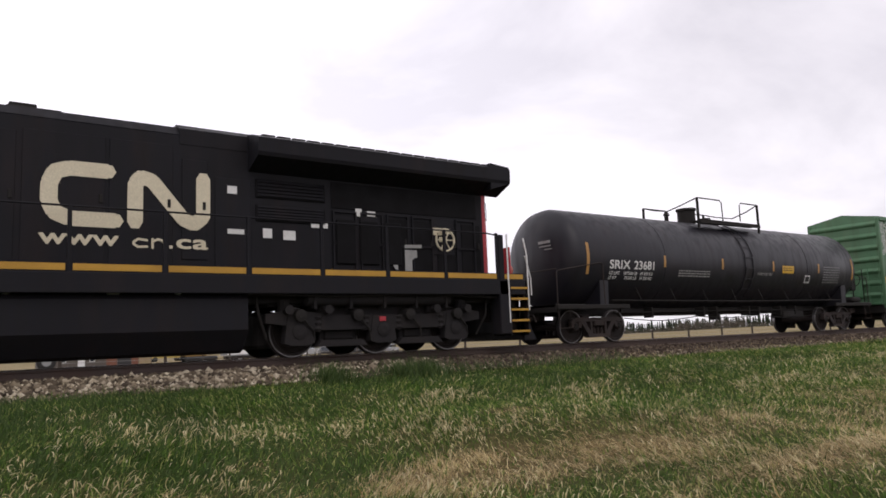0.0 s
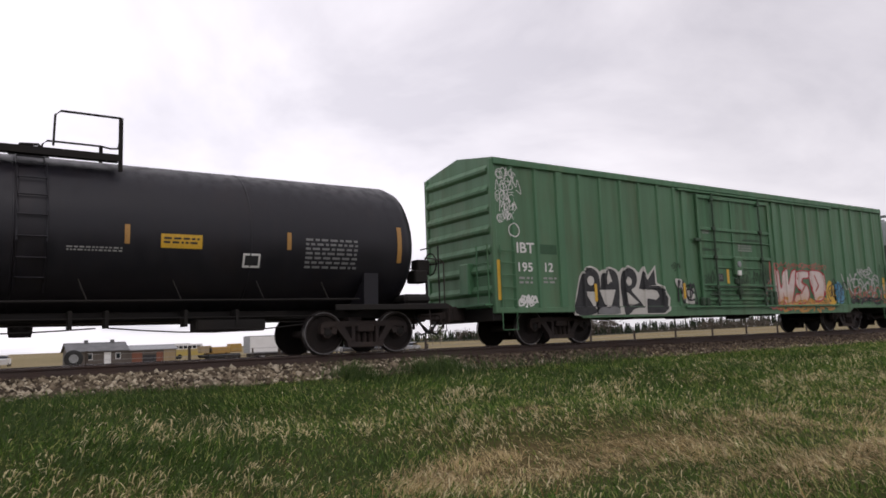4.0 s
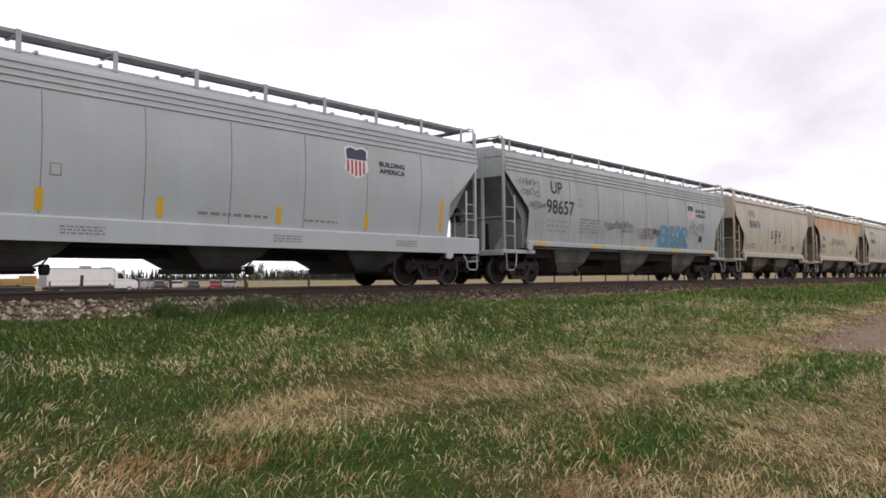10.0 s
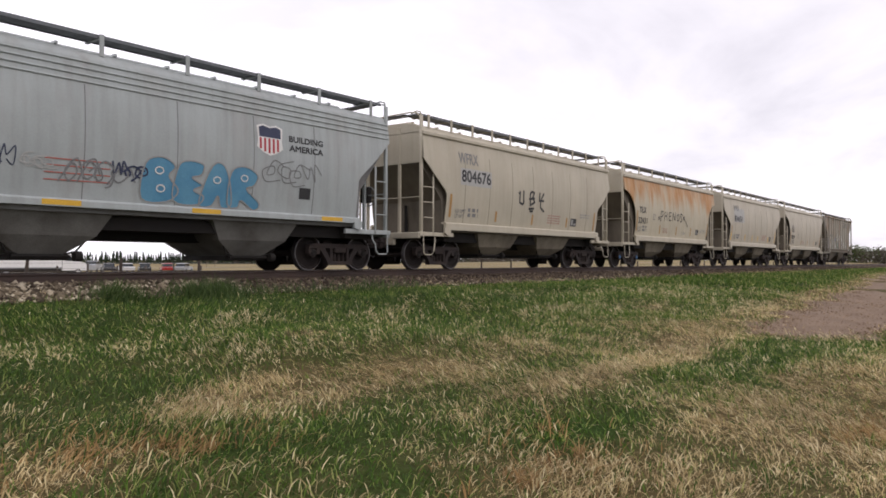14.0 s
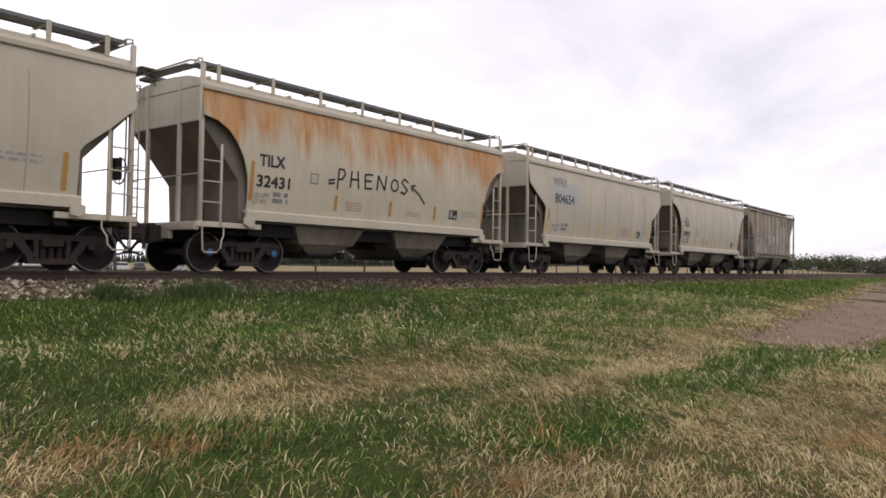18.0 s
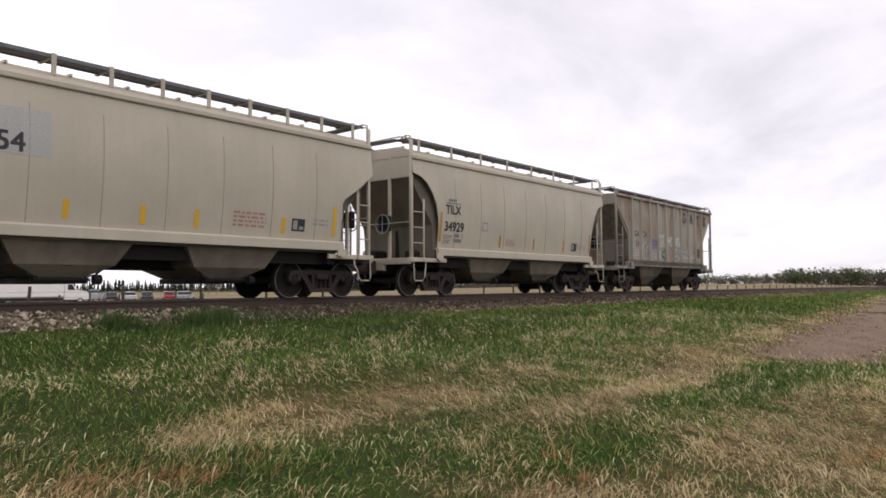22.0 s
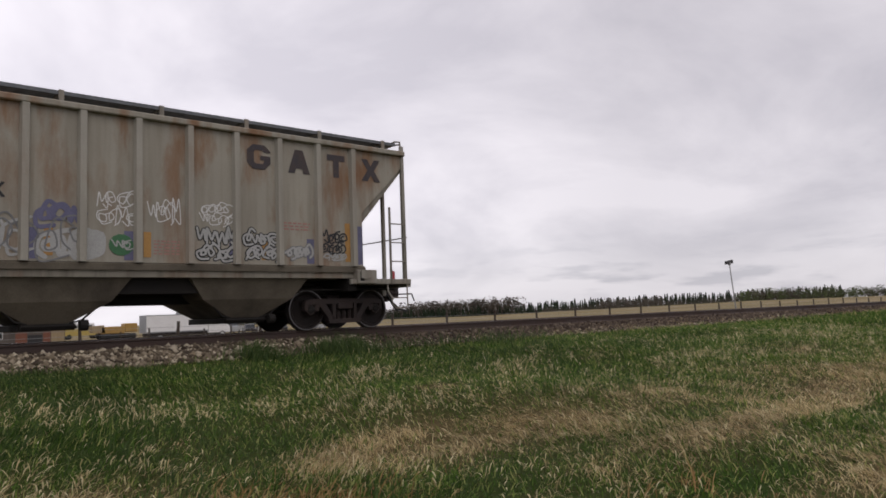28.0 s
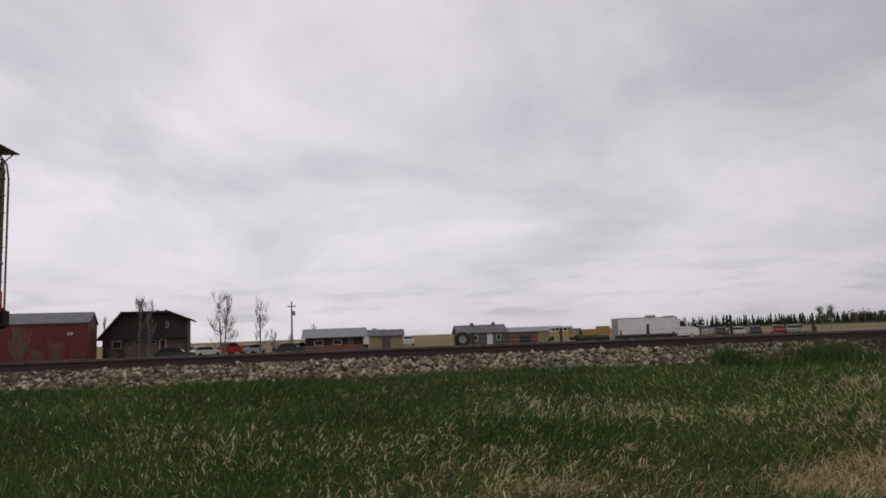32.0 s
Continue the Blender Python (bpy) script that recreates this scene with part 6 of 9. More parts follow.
for k, (xa, xb, za, zb) in enumerate(((133.73, 134.5, 1.82, 2.12), (133.73, 134.5, 1.5, 1.78), (134.72, 135.45, 1.82, 2.1), (134.75, 135.5, 1.5, 1.8), (135.68, 136.3, 1.6, 1.88))):
    sc = scribble(xa - U, xb - U, za, zb, 80 + k, 4, 6)
    strokes(h7, sc, 0.085, M_INK if k < 4 else M_INKGREY, sd, lift=0.006)
    strokes(h7, sc, 0.045, M_SILVER, sd, lift=0.012, label="silver sprayed letters with dark outline")
strokes(h7, scribble(136.55 - U, 137.18 - U, 1.95, 2.2, 88, 4, 5), 0.035, M_INK, sd, label="black sprayed tag"); strokes(h7, scribble(136.55 - U, 137.15 - U, 1.7, 1.92, 89, 4, 5), 0.035, M_INK, sd); strokes(h7, scribble(136.6 - U, 137.2 - U, 1.55, 1.7, 93, 4, 5), 0.03, M_SILVER, sd)
small_print(h7, 129.1 - U, 129.6 - U, 1.55, 1.9, 3, M_SILVER, sd, 90); small_print(h7, 132.9 - U, 133.4 - U, 1.55, 1.85, 5, M_REDPRINT, sd, 91); small_print(h7, 135.65 - U, 136.3 - U, 2.15, 2.35, 3, M_REDPRINT, sd, 92)
for s in (-1, 1):
    xa, xb = sorted((s * (5.85 - 1.25 - 0.25), s * (5.85 - 1.25 + 0.3)))
    bx = part("sill_box", Shape().box(xa, xb, -1.58, -1.4, 1.02, 1.34, 0.015), M_TANTRIM, h7, "boxed end of the side sill")
    part("slot", Shape().box(xa + 0.08, xa + 0.19, -1.586, -1.575, 1.08, 1.28, 0.004), M_UNDER, bx)
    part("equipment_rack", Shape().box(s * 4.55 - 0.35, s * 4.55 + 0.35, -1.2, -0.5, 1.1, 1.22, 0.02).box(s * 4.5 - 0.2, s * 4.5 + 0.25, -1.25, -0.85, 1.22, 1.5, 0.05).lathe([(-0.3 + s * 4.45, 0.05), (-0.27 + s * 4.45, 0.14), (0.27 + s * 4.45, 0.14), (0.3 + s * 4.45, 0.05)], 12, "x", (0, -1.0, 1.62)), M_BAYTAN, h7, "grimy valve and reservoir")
em = Shape().tube([(6.55, -0.02, 1.0), (6.55, -0.02, 1.06), (6.55, -0.02, 1.4), (6.55, -0.02, 1.44)], [0.045, 0.062, 0.062, 0.03], 10)
part("end_marker", em, M_REDPAINT, h7, "red end-of-train marker on the coupler", smooth=50)

# ---- tank car ----
U = 5.75
tank = car_thing("tank_car", "black tank car with white stencilled number and a railed top platform", "tank car", U)
R, ZC, HT = 1.48, 2.41, 8.2
prof = [(-HT, 0.02)] + [(-HT + 0.55 * (1 - math.cos(a)), R * math.sin(a)) for a in (0.25, 0.5, 0.75, 1.0, 1.25)] + [(-HT + 0.6, R)]
prof += [(x, R) for x in (-4, 0, 4)] + [(-a, r) for a, r in prof[::-1]]
part("shell", Shape().lathe(prof, 48, "x", (0, 0, ZC)), M_TANKBLACK, tank, smooth=40)
tside = lambda z: math.sqrt(max(R * R - (z - ZC) ** 2, 0.01))
for x in (-4.1, 0.05, 4.1):
    part("ring_weld", Shape().lathe([(x - 0.02, R), (x - 0.012, R + 0.008), (x + 0.012, R + 0.008), (x + 0.02, R)], 48, "x", (0, 0, ZC)), M_TANKBLACK, tank, smooth=50)
strap = Shape()
for x in (0.1, 0.55):
    strap.tube([(x, -(R + 0.03) * math.sin(a), ZC + (R + 0.03) * math.cos(a)) for a in (0.35, 0.7, 1.05, 1.4, 1.75, 2.1, 2.4)], 0.02, 6)
for k in range(8):
    a = 0.5 + k * 0.24
    strap.tube([(0.1, -(R + 0.05) * math.sin(a), ZC + (R + 0.05) * math.cos(a)), (0.55, -(R + 0.05) * math.sin(a), ZC + (R + 0.05) * math.cos(a))], 0.014, 5)
part("side_ladder", strap, M_TANKBLACK, tank)
pl = Shape()
for y in (-0.95, 0.95):
    pl.box(-1.75, 1.75, y - 0.2, y + 0.2, ZC + R - 0.12, ZC + R - 0.08)
    pl.box(-1.75, 1.75, y - 0.22, y - 0.19, ZC + R - 0.18, ZC + R - 0.05)
part("platform", pl, M_UNDER, tank)
rails = Shape()
zt = ZC + R + 0.66
for y in (-1.1, 1.1):
    for x in (-1.75, 1.75):
        rails.box(x - 0.035, x + 0.035, y - 0.03, y + 0.03, ZC + R - 0.35, zt)
    rails.tube([(-1.75, y, zt), (-0.5, y, zt), (-0.4, y, zt - 0.08), (-0.38, y, zt - 0.7)], 0.022, 6)
    rails.tube([(1.75, y, zt), (0.75, y, zt), (0.66, y, zt - 0.08), (0.64, y, zt - 0.65)], 0.022, 6)
for x, d in ((-1.75, -1), (1.75, 1)):
    rails.tube([(x, -1.1, zt), (x + 0.1 * d, -0.6, zt - 0.16), (x + 0.15 * d, 0.0, zt - 0.3), (x + 0.1 * d, 0.6, zt - 0.16), (x, 1.1, zt)], 0.022, 6)
parts("hand_rail", rails, M_UNDER, tank)
part("manway", Shape().lathe([(ZC + R - 0.1, 0.3), (ZC + R + 0.42, 0.3), (ZC + R + 0.44, 0.34), (ZC + R + 0.52, 0.34), (ZC + R + 0.55, 0.1)], 20, "z", (-0.85, 0, 0)), M_UNDER, tank, smooth=40)
vv = Shape().lathe([(ZC + R - 0.1, 0.07), (ZC + R + 0.2, 0.07), (ZC + R + 0.22, 0.12), (ZC + R + 0.34, 0.05)], 12, "z", (-1.95, 0, 0))
vv.lathe([(ZC + R - 0.1, 0.34), (ZC + R + 0.12, 0.34), (ZC + R + 0.16, 0.25)], 16, "z", (0.35, 0, 0))
vv.tube([(0.1, 0, ZC + R + 0.1), (0.2, 0, ZC + R + 0.26), (0.5, 0, ZC + R + 0.28), (0.62, 0, ZC + R + 0.1)], 0.03, 6)
part("valve", vv, M_UNDER, tank)
us = Shape().box(-8.6, 8.6, -0.35, 0.35, 0.78, 1.05, 0.02)
us.box(-5.2, 5.2, -0.55, -0.5, 0.86, 0.95).box(-5.2, 5.2, 0.5, 0.55, 0.86, 0.95)
part("centre_sill", us, M_UNDER, tank)
for s in (-1, 1):
    sd2 = Shape()
    sd2.prism([(-1.35, 0.95), (-1.38, 1.72), (-1.25, 1.55), (-0.9, 1.3), (-0.4, 1.05), (0.4, 1.05), (0.9, 1.3), (1.25, 1.55), (1.38, 1.72), (1.35, 0.95)], s * 6.8 - 0.17, s * 6.8 + 0.17, "x")
    part("saddle", sd2, M_TANKBLACK, tank)
    part("end_platform", Shape().box(min(s * 7.6, s * 8.75), max(s * 7.6, s * 8.75), -1.4, 1.4, 0.98, 1.06, 0.01).box(min(s * 8.6, s * 8.75), max(s * 8.6, s * 8.75), -1.42, 1.42, 0.85, 1.06, 0.01).box(min(s * 5.9, s * 8.75), max(s * 5.9, s * 8.75), -1.5, -1.42, 0.92, 1.04, 0.01), M_UNDER, tank)
    hr = Shape()
    for y in (-1.42, 1.42):
        if s < 0:
            hr.tube([(s * 8.68, y, 1.0), (s * 8.68, y, 1.9), (s * 8.62, y, 1.96), (s * 7.6, y * 1.03, 2.12), (s * 7.05, y * 1.06, 2.2), (s * 6.95, y * 1.06, 2.16), (s * 6.92, y * 1.05, 1.06)], 0.016, 5)
        else:
            hr.tube([(s * 8.68, y, 1.0), (s * 8.68, y, 2.0), (s * 8.6, y, 2.06), (s * 8.2, y * 0.95, 2.1)], 0.016, 5)
        hr.tube([(s * 8.68, y, 0.95), (s * 8.68, y * 1.03, 0.42), (s * 8.25, y * 1.03, 0.42), (s * 8.25, y, 0.95)], 0.018, 5)
    hr.tube([(s * 8.68, -1.42, 2.0), (s * 8.68, 1.42, 2.0)], 0.016, 5)
    parts("grab_rail", hr, M_TRUCK, tank)
    freight_truck(tank, s * 6.79)
bwt = Shape()
c = (8.62, -0.95, 2.0)
bwt.box(8.1, 8.45, -1.1, -0.7, 1.55, 1.85, 0.03).box(8.2, 8.55, -1.05, -0.75, 1.75, 2.1, 0.03).tube([(8.62, -1.3, 0.95), (8.62, -1.3, 2.4), (8.2, -1.2, 2.3)], 0.02, 5).tube([(c[0], c[1] + 0.26 * math.cos(a * 0.524), c[2] + 0.26 * math.sin(a * 0.524)) for a in range(12)], 0.018, 5, closed=True).tube([(8.5, -0.95, 1.05), (8.5, -0.95, 2.0), c], 0.03, 6).box(7.7, 8.4, -1.3, -0.2, 1.05, 1.28, 0.08)
part("brake_wheel", bwt, M_UNDER, tank)
pp = Shape().tube([(-5.9, -0.9, 0.83), (5.9, -0.9, 0.83)], 0.016, 5).tube([(-5.9, -0.75, 0.72), (5.9, -0.75, 0.72)], 0.012, 5).tube([(-5.9, 0.7, 0.78), (5.9, 0.7, 0.78)], 0.014, 5)
for x in (-4.2, -1.6, -0.9, 1.0, 1.6, 3.0, 4.0):
    pp.box(x - 0.03, x + 0.03, -0.93, -0.6, 0.66, 0.98)
for xa, xb, dz in ((-5.6, -2.2, 0.10), (-2.0, 1.4, 0.06), (1.6, 5.4, 0.12)):
    pp.tube([(xa + (xb - xa) * k / 6, -1.0, 0.66 - dz * math.sin(math.pi * k / 6)) for k in range(7)], 0.014, 5)
pp.lathe([(0.55, 0.18), (0.66, 0.2), (1.0, 0.22)], 14, "z", (0.3, 0, 0)).box(3.2, 4.6, -0.9, -0.4, 0.55, 0.8, 0.04)
part("bottom_piping", pp, M_UNDER, tank)
for y in (-1, 1):
    sr = Shape().tube([(-6.5, y * 1.36, 1.16), (0.0, y * 1.36, 1.12), (6.5, y * 1.36, 1.16)], 0.022, 6)
    for x in (-5.2, -3.6, -2.0, -0.4, 1.2, 2.8, 4.4, 5.8):
        sr.tube([(x, y * 1.36, 1.13), (x - 0.14, y * 1.28, 1.52)], 0.016, 5)
    part("side_pipe", sr, M_UNDER, tank, "thin safety pipe along the shell")
couplings(tank, 9.05)
letters(tank, "SRIX", -0.85 - U, 0.02 - U, 2.05, 2.29, M_WHITE, tside, 0.012); letters(tank, "23681", 0.2 - U, 1.09 - U, 2.05, 2.29, M_WHITE, tside, 0.012)
for z0, words in ((1.89, (("LD LMT", -0.83, -0.4), ("187500 LB", -0.22, 0.36), ("85 050 KG", 0.5, 1.05))), (1.76, (("LT WT", -0.83, -0.5), ("75500 LB", -0.16, 0.36), ("34 250 KG", 0.5, 1.05)))):
    for txt, xa, xb in words:
        letters(tank, txt, xa - U, xb - U, z0, z0 + 0.085, M_WHITE, tside, 0.004)
yellow_bars(tank, tside, [-1.73 - U], 1.88, 2.76, M_AMBER, 0.11); yellow_bars(tank, tside, [x - U for x in (1.6, 4.56, 7.57, 10.64)], 2.15, 2.5, M_AMBER, 0.09); yellow_bars(tank, tside, [13.23 - U], 1.95, 2.75, M_AMBER, 0.11)
small_print(tank, 2.3 - U, 3.9 - U, 1.85, 2.08, 3, M_INKFAINT, tside, 102); small_print(tank, 6.6 - U, 7.5 - U, 1.98, 2.08, 2, M_INKFAINT, tside, 103)
bars(tank, [(8.15 - U, 8.9 - U, 2.1, 2.36)], M_YELLOW, tside, "placard", label="yellow hazard panel"); small_print(tank, 8.2 - U, 8.85 - U, 2.15, 2.3, 2, M_INK, lambda z: tside(z) + 0.005, 104)
bars(tank, [(9.7 - U, 10.05 - U, 1.78, 2.05)], M_WHITE, tside, "placard"); bars(tank, [(9.74 - U, 10.01 - U, 1.82, 2.01)], M_INK, tside, "placard_face", 0.009)
small_print(tank, 11.0 - U, 12.2 - U, 1.75, 2.4, 7, M_INKGREY, tside, 105)
hd = Shape()
for k in range(3):
    hd.box(-HT - 0.02 + 0.03 * k, -HT + 0.01 + 0.03 * k, -0.75, -0.3 + 0.1 * (k == 2), ZC + 0.40 - 0.09 * k, ZC + (0.47 if k == 0 else 0.43) - 0.09 * k)
parts("stencil", hd, M_INKFAINT, tank)

# ---- boxcar ----
U = 25.6
box = car_thing("boxcar", "green ribbed boxcar with a plug door and sprayed letters", "boxcar", U)
BW, ZB, ZE, HB = 1.47, 0.80, 4.62, 9.66
bside = lambda z: BW
wall = Shape().box(-HB, HB, -BW, -BW + 0.06, ZB + 0.12, ZE).box(-HB, HB, BW - 0.06, BW, ZB + 0.12, ZE)
parts("side_wall", wall, M_GREEN, box, "faded green side panels")
part("floor", Shape().box(-HB, HB, -BW + 0.05, BW - 0.05, 0.95, 1.15), M_UNDER, box)
rf = Shape().prism([(-BW - 0.05, ZE - 0.06), (-BW - 0.05, ZE + 0.04), (0, ZE + 0.3), (BW + 0.05, ZE + 0.04), (BW + 0.05, ZE - 0.06), (0, ZE + 0.2)], -HB, HB, "x")
for k in range(16):
    x = -HB + 0.6 + k * 1.23
    rf.prism([(-BW, ZE + 0.05), (0, ZE + 0.34), (BW, ZE + 0.05), (0, ZE + 0.28)], x - 0.05, x + 0.05, "x")
part("roof", rf, M_GREEN, box)
parts("eave_rail", Shape().box(-HB, HB, -BW - 0.07, -BW + 0.01, ZE - 0.14, ZE + 0.02, 0.02).box(-HB, HB, BW - 0.01, BW + 0.07, ZE - 0.14, ZE + 0.02, 0.02), M_GREEN_RIB, box)
for s in (-1, 1):
    ew = Shape().prism([(-BW + 0.02, ZB + 0.1), (-BW + 0.02, ZE), (0, ZE + 0.26), (BW - 0.02, ZE), (BW - 0.02, ZB + 0.1)], s * HB - 0.04, s * HB + 0.04, "x")
    end = part("end_wall", ew, M_GREEN, box)
    for k in range(7):
        z = 1.35 + k * 0.5
        part("corrugation", Shape().prism([(s * (HB + 0.03), z - 0.11), (s * (HB + 0.12), z - 0.03), (s * (HB + 0.13), z + 0.03), (s * (HB + 0.03), z + 0.16)], -1.38, 1.38), M_GREEN, end)
    parts("corner_post", Shape().box(s * HB - 0.09, s * HB + 0.05, -BW - 0.035, -BW + 0.1, ZB, ZE, 0.02).box(s * HB - 0.09, s * HB + 0.05, BW - 0.1, BW + 0.035, ZB, ZE, 0.02), M_GREEN, box)
    lad = ladder(s * (HB - 0.1), s * (HB - 0.55), -BW - 0.06, 0.95, 2.45, 5, 0.016)
    lad.tube([(s * (HB - 0.1), -BW - 0.05, 0.85), (s * (HB - 0.1), -BW - 0.06, 0.4), (s * (HB - 0.55), -BW - 0.06, 0.4), (s * (HB - 0.55), -BW - 0.05, 0.85)], 0.016, 5)
    part("side_ladder", lad, M_GREEN_RIB, box)
    el = Shape()
    for y in (-1.35, -0.9):
        el.tube([(s * (HB + 0.16), y, 0.95), (s * (HB + 0.16), y, 2.5)], 0.018, 5)
    for k in range(5):
        el.tube([(s * (HB + 0.17), -1.35, 1.05 + 0.33 * k), (s * (HB + 0.17), -0.9, 1.05 + 0.33 * k)], 0.015, 5)
    el.box(s * (HB + 0.12) - 0.1, s * (HB + 0.12) + 0.1, -0.6, -0.2, 1.3, 2.1, 0.03).box(s * (HB + 0.2) - 0.12, s * (HB + 0.2) + 0.12, -1.4, 1.4, 1.0, 1.04)
    part("end_ladder", el, M_GREEN_RIB, box)
    part("end_sill", Shape().box(min(s * (HB - 0.2), s * (HB + 0.1)), max(s * (HB - 0.2), s * (HB + 0.1)), -1.4, 1.4, 0.62, 0.95, 0.02).box(min(s * HB, s * (HB + 0.75)), max(s * HB, s * (HB + 0.75)), -0.16, 0.16, 0.74, 1.0, 0.02), M_UNDER, box)
    freight_truck(box, s * 7.27)
    web = Shape().box(min(s * 7.1, s * 7.45), max(s * 7.1, s * 7.45), -1.4, 1.4, 0.8, 1.0)
    part("bolster_web", web, M_UNDER, box)
for s in (-1, 1):
    part("deep_sill", Shape().prism([(18.45 - U, ZB + 0.01), (18.75 - U, 0.65), (32.2 - U, 0.65), (32.5 - U, ZB + 0.01)], s * (BW + 0.04), s * (BW - 0.01)), M_GREEN, box)
parts("side_sill", Shape().box(-HB, HB, -BW - 0.04, -BW + 0.05, ZB, ZB + 0.14, 0.015).box(-HB, HB, BW - 0.05, BW + 0.04, ZB, ZB + 0.14, 0.015), M_GREEN, box)
part("centre_sill", Shape().box(-HB, HB, -0.35, 0.35, 0.68, 0.97, 0.01).box(-2.4, -1.7, -0.9, -0.45, 0.58, 0.9, 0.04).lathe([(0.3, 0.18), (0.32, 0.2), (1.2, 0.2), (1.22, 0.18)], 12, "x", (0, -0.85, 0.72)).box(-4.6, -4.1, -0.8, -0.3, 0.6, 0.9, 0.04).box(2.2, 2.7, -0.8, -0.5, 0.62, 0.92, 0.03), M_UNDER, box)
part("brake_pipe", Shape().tube([(-6, -0.7, 0.7), (6, -0.7, 0.7)], 0.016, 5).tube([(-6, 0.7, 0.72), (6, 0.7, 0.72)], 0.016, 5), M_UNDER, box)
rib_me = Shape().prism([(-0.06, 0.0), (-0.035, -0.05), (0.035, -0.05), (0.06, 0.0)], ZB + 0.14, ZE - 0.14, "z").mesh("side_post", M_GREEN_RIB)
wide_me = Shape().prism([(-0.13, 0.0), (-0.11, -0.05), (0.11, -0.05), (0.13, 0.0)], ZB + 0.14, ZE - 0.14, "z").mesh("side_post_wide", M_GREEN_RIB)
for x in (16.51, 17.30, 18.87, 19.65, 20.45, 21.24, 22.03, 22.75, 28.32, 29.1, 29.88, 30.68, 31.48, 32.96, 33.77, 34.5):
    for s in (-1, 1):
        o = part("side_post", rib_me, None, box)
        o.matrix_basis = pose(x - U, s * BW, 0, 0, 0, 0 if s < 0 else 180)
for x in (18.12, 23.2, 27.9, 32.3):
    for s in (-1, 1):
        o = part("side_post_wide", wide_me, None, box)
        o.matrix_basis = pose(x - U, s * BW, 0, 0, 0, 0 if s < 0 else 180)
# plug door
DL, DR = 23.74 - U, 27.49 - U
door = part("plug_door", Shape().box(DL, DR, -BW - 0.05, -BW, 0.98, 4.35, 0.012), M_GREENDOOR, box, "green plug door with lock rods")
for z, h in ((3.29, 0.045), (2.93, 0.02), (2.43, 0.05), (1.57, 0.03), (1.42, 0.02), (1.14, 0.045)):
    part("door_rib", Shape().box(DL + 0.05, DR - 0.05, -BW - 0.10, -BW - 0.048, z - h, z + h, 0.01), M_GREEN_RIB, door)
part("door_rib", Shape().box(24.42 - U, 26.8 - U, -BW - 0.09, -BW - 0.048, 2.09, 2.13, 0.008), M_GREEN_RIB, door)
for x in (24.42 - U, 26.85 - U):
    part("lock_rod", Shape().tube([(x, -BW - 0.14, 0.92), (x, -BW - 0.14, 4.42)], 0.03, 7), M_GRIMEGREEN, door, "grimy lock rod")
    for z in (4.22, 3.3, 2.42, 1.5, 1.08):
        part("rod_bracket", Shape().box(x - 0.07, x + 0.07, -BW - 0.17, -BW - 0.05, z - 0.05, z + 0.05, 0.01), M_GRIMEGREEN, door)
parts("door_edge", Shape().box(DL + 1.66, DL + 1.73, -BW - 0.085, -BW - 0.05, 2.45, 4.35).box(DL - 0.02, DL + 0.08, -BW - 0.10, -BW - 0.05, 0.98, 4.35).box(DR - 0.08, DR + 0.02, -BW - 0.10, -BW - 0.05, 0.98, 4.35).box(DL, DR, -BW - 0.106, -BW - 0.05, 4.24, 4.342), M_GREEN_RIB, door)
part("lock_box", Shape().box(25.31 - U, 25.72 - U, -BW - 0.19, -BW - 0.05, 1.87, 2.46, 0.03), M_GREEN, door, "green door lock housing")
part("lock_dial", Shape().lathe([(-BW - 0.21, 0.08), (-BW - 0.2, 0.1), (-BW - 0.18, 0.1)], 14, "y", (25.5 - U, 0, 2.22)), M_GALV, door, "pale round lock dial")
part("lock_latch", Shape().box(25.38 - U, 25.56 - U, -BW - 0.22, -BW - 0.18, 1.86, 2.02, 0.01), M_WHITE, door, "white latch plate")
part("lock_gear", Shape().tube([(25.5 - U, -BW - 0.14, 1.9), (25.5 - U, -BW - 0.14, 1.12)], 0.035, 7).box(25.35 - U, 25.7 - U, -BW - 0.16, -BW - 0.06, 1.6, 1.78, 0.02).box(25.42 - U, 25.6 - U, -BW - 0.2, -BW - 0.06, 1.3, 1.45, 0.02), M_GRIMEGREEN, door)
for z, k in ((1.5, 0), (1.26, 1)):
    part("lock_bar", Shape().tube([(24.0 - U, -BW - 0.14, z), (27.25 - U, -BW - 0.14, z + 0.02)], 0.02, 6), M_GRIMEGREEN, door)
part("hinge_gear", Shape().box(23.5 - U, 23.78 - U, -BW - 0.14, -BW - 0.04, 2.88, 2.98, 0.02), M_GRIMEGREEN, door)
for x in (23.68, 23.9, 27.2, 27.45):
    part("roller_bracket", Shape().box(x - 0.07 - U, x + 0.07 - U, -BW - 0.15, -BW - 0.03, 0.94, 1.18 + 0.2 * (x > 27), 0.02), M_GRIMEGREEN, box)
parts("door_track", Shape().box(22.9 - U, 31.5 - U, -BW - 0.12, -BW - 0.02, 0.88, 0.94, 0.01).box(22.9 - U, 31.5 - U, -BW - 0.10, -BW - 0.02, 4.4, 4.46, 0.01), M_GREEN_RIB, box)
part("sill_step", Shape().box(22.75 - U, 23.45 - U, -BW - 0.025, -BW, 0.95, 1.75, 0.006), M_GREEN, box)
dside = lambda z: BW + 0.055
yellow_bars(box, dside, [25.06 - U], 1.62, 2.06, M_YELLOW, 0.12)
bars(box, [(24.5 - U, 24.82 - U, 1.68, 1.92)], M_INK, dside, "placard"); small_print(box, 24.54 - U, 24.78 - U, 1.72, 1.88, 3, M_INKGREY, lambda z: BW + 0.06, 109)
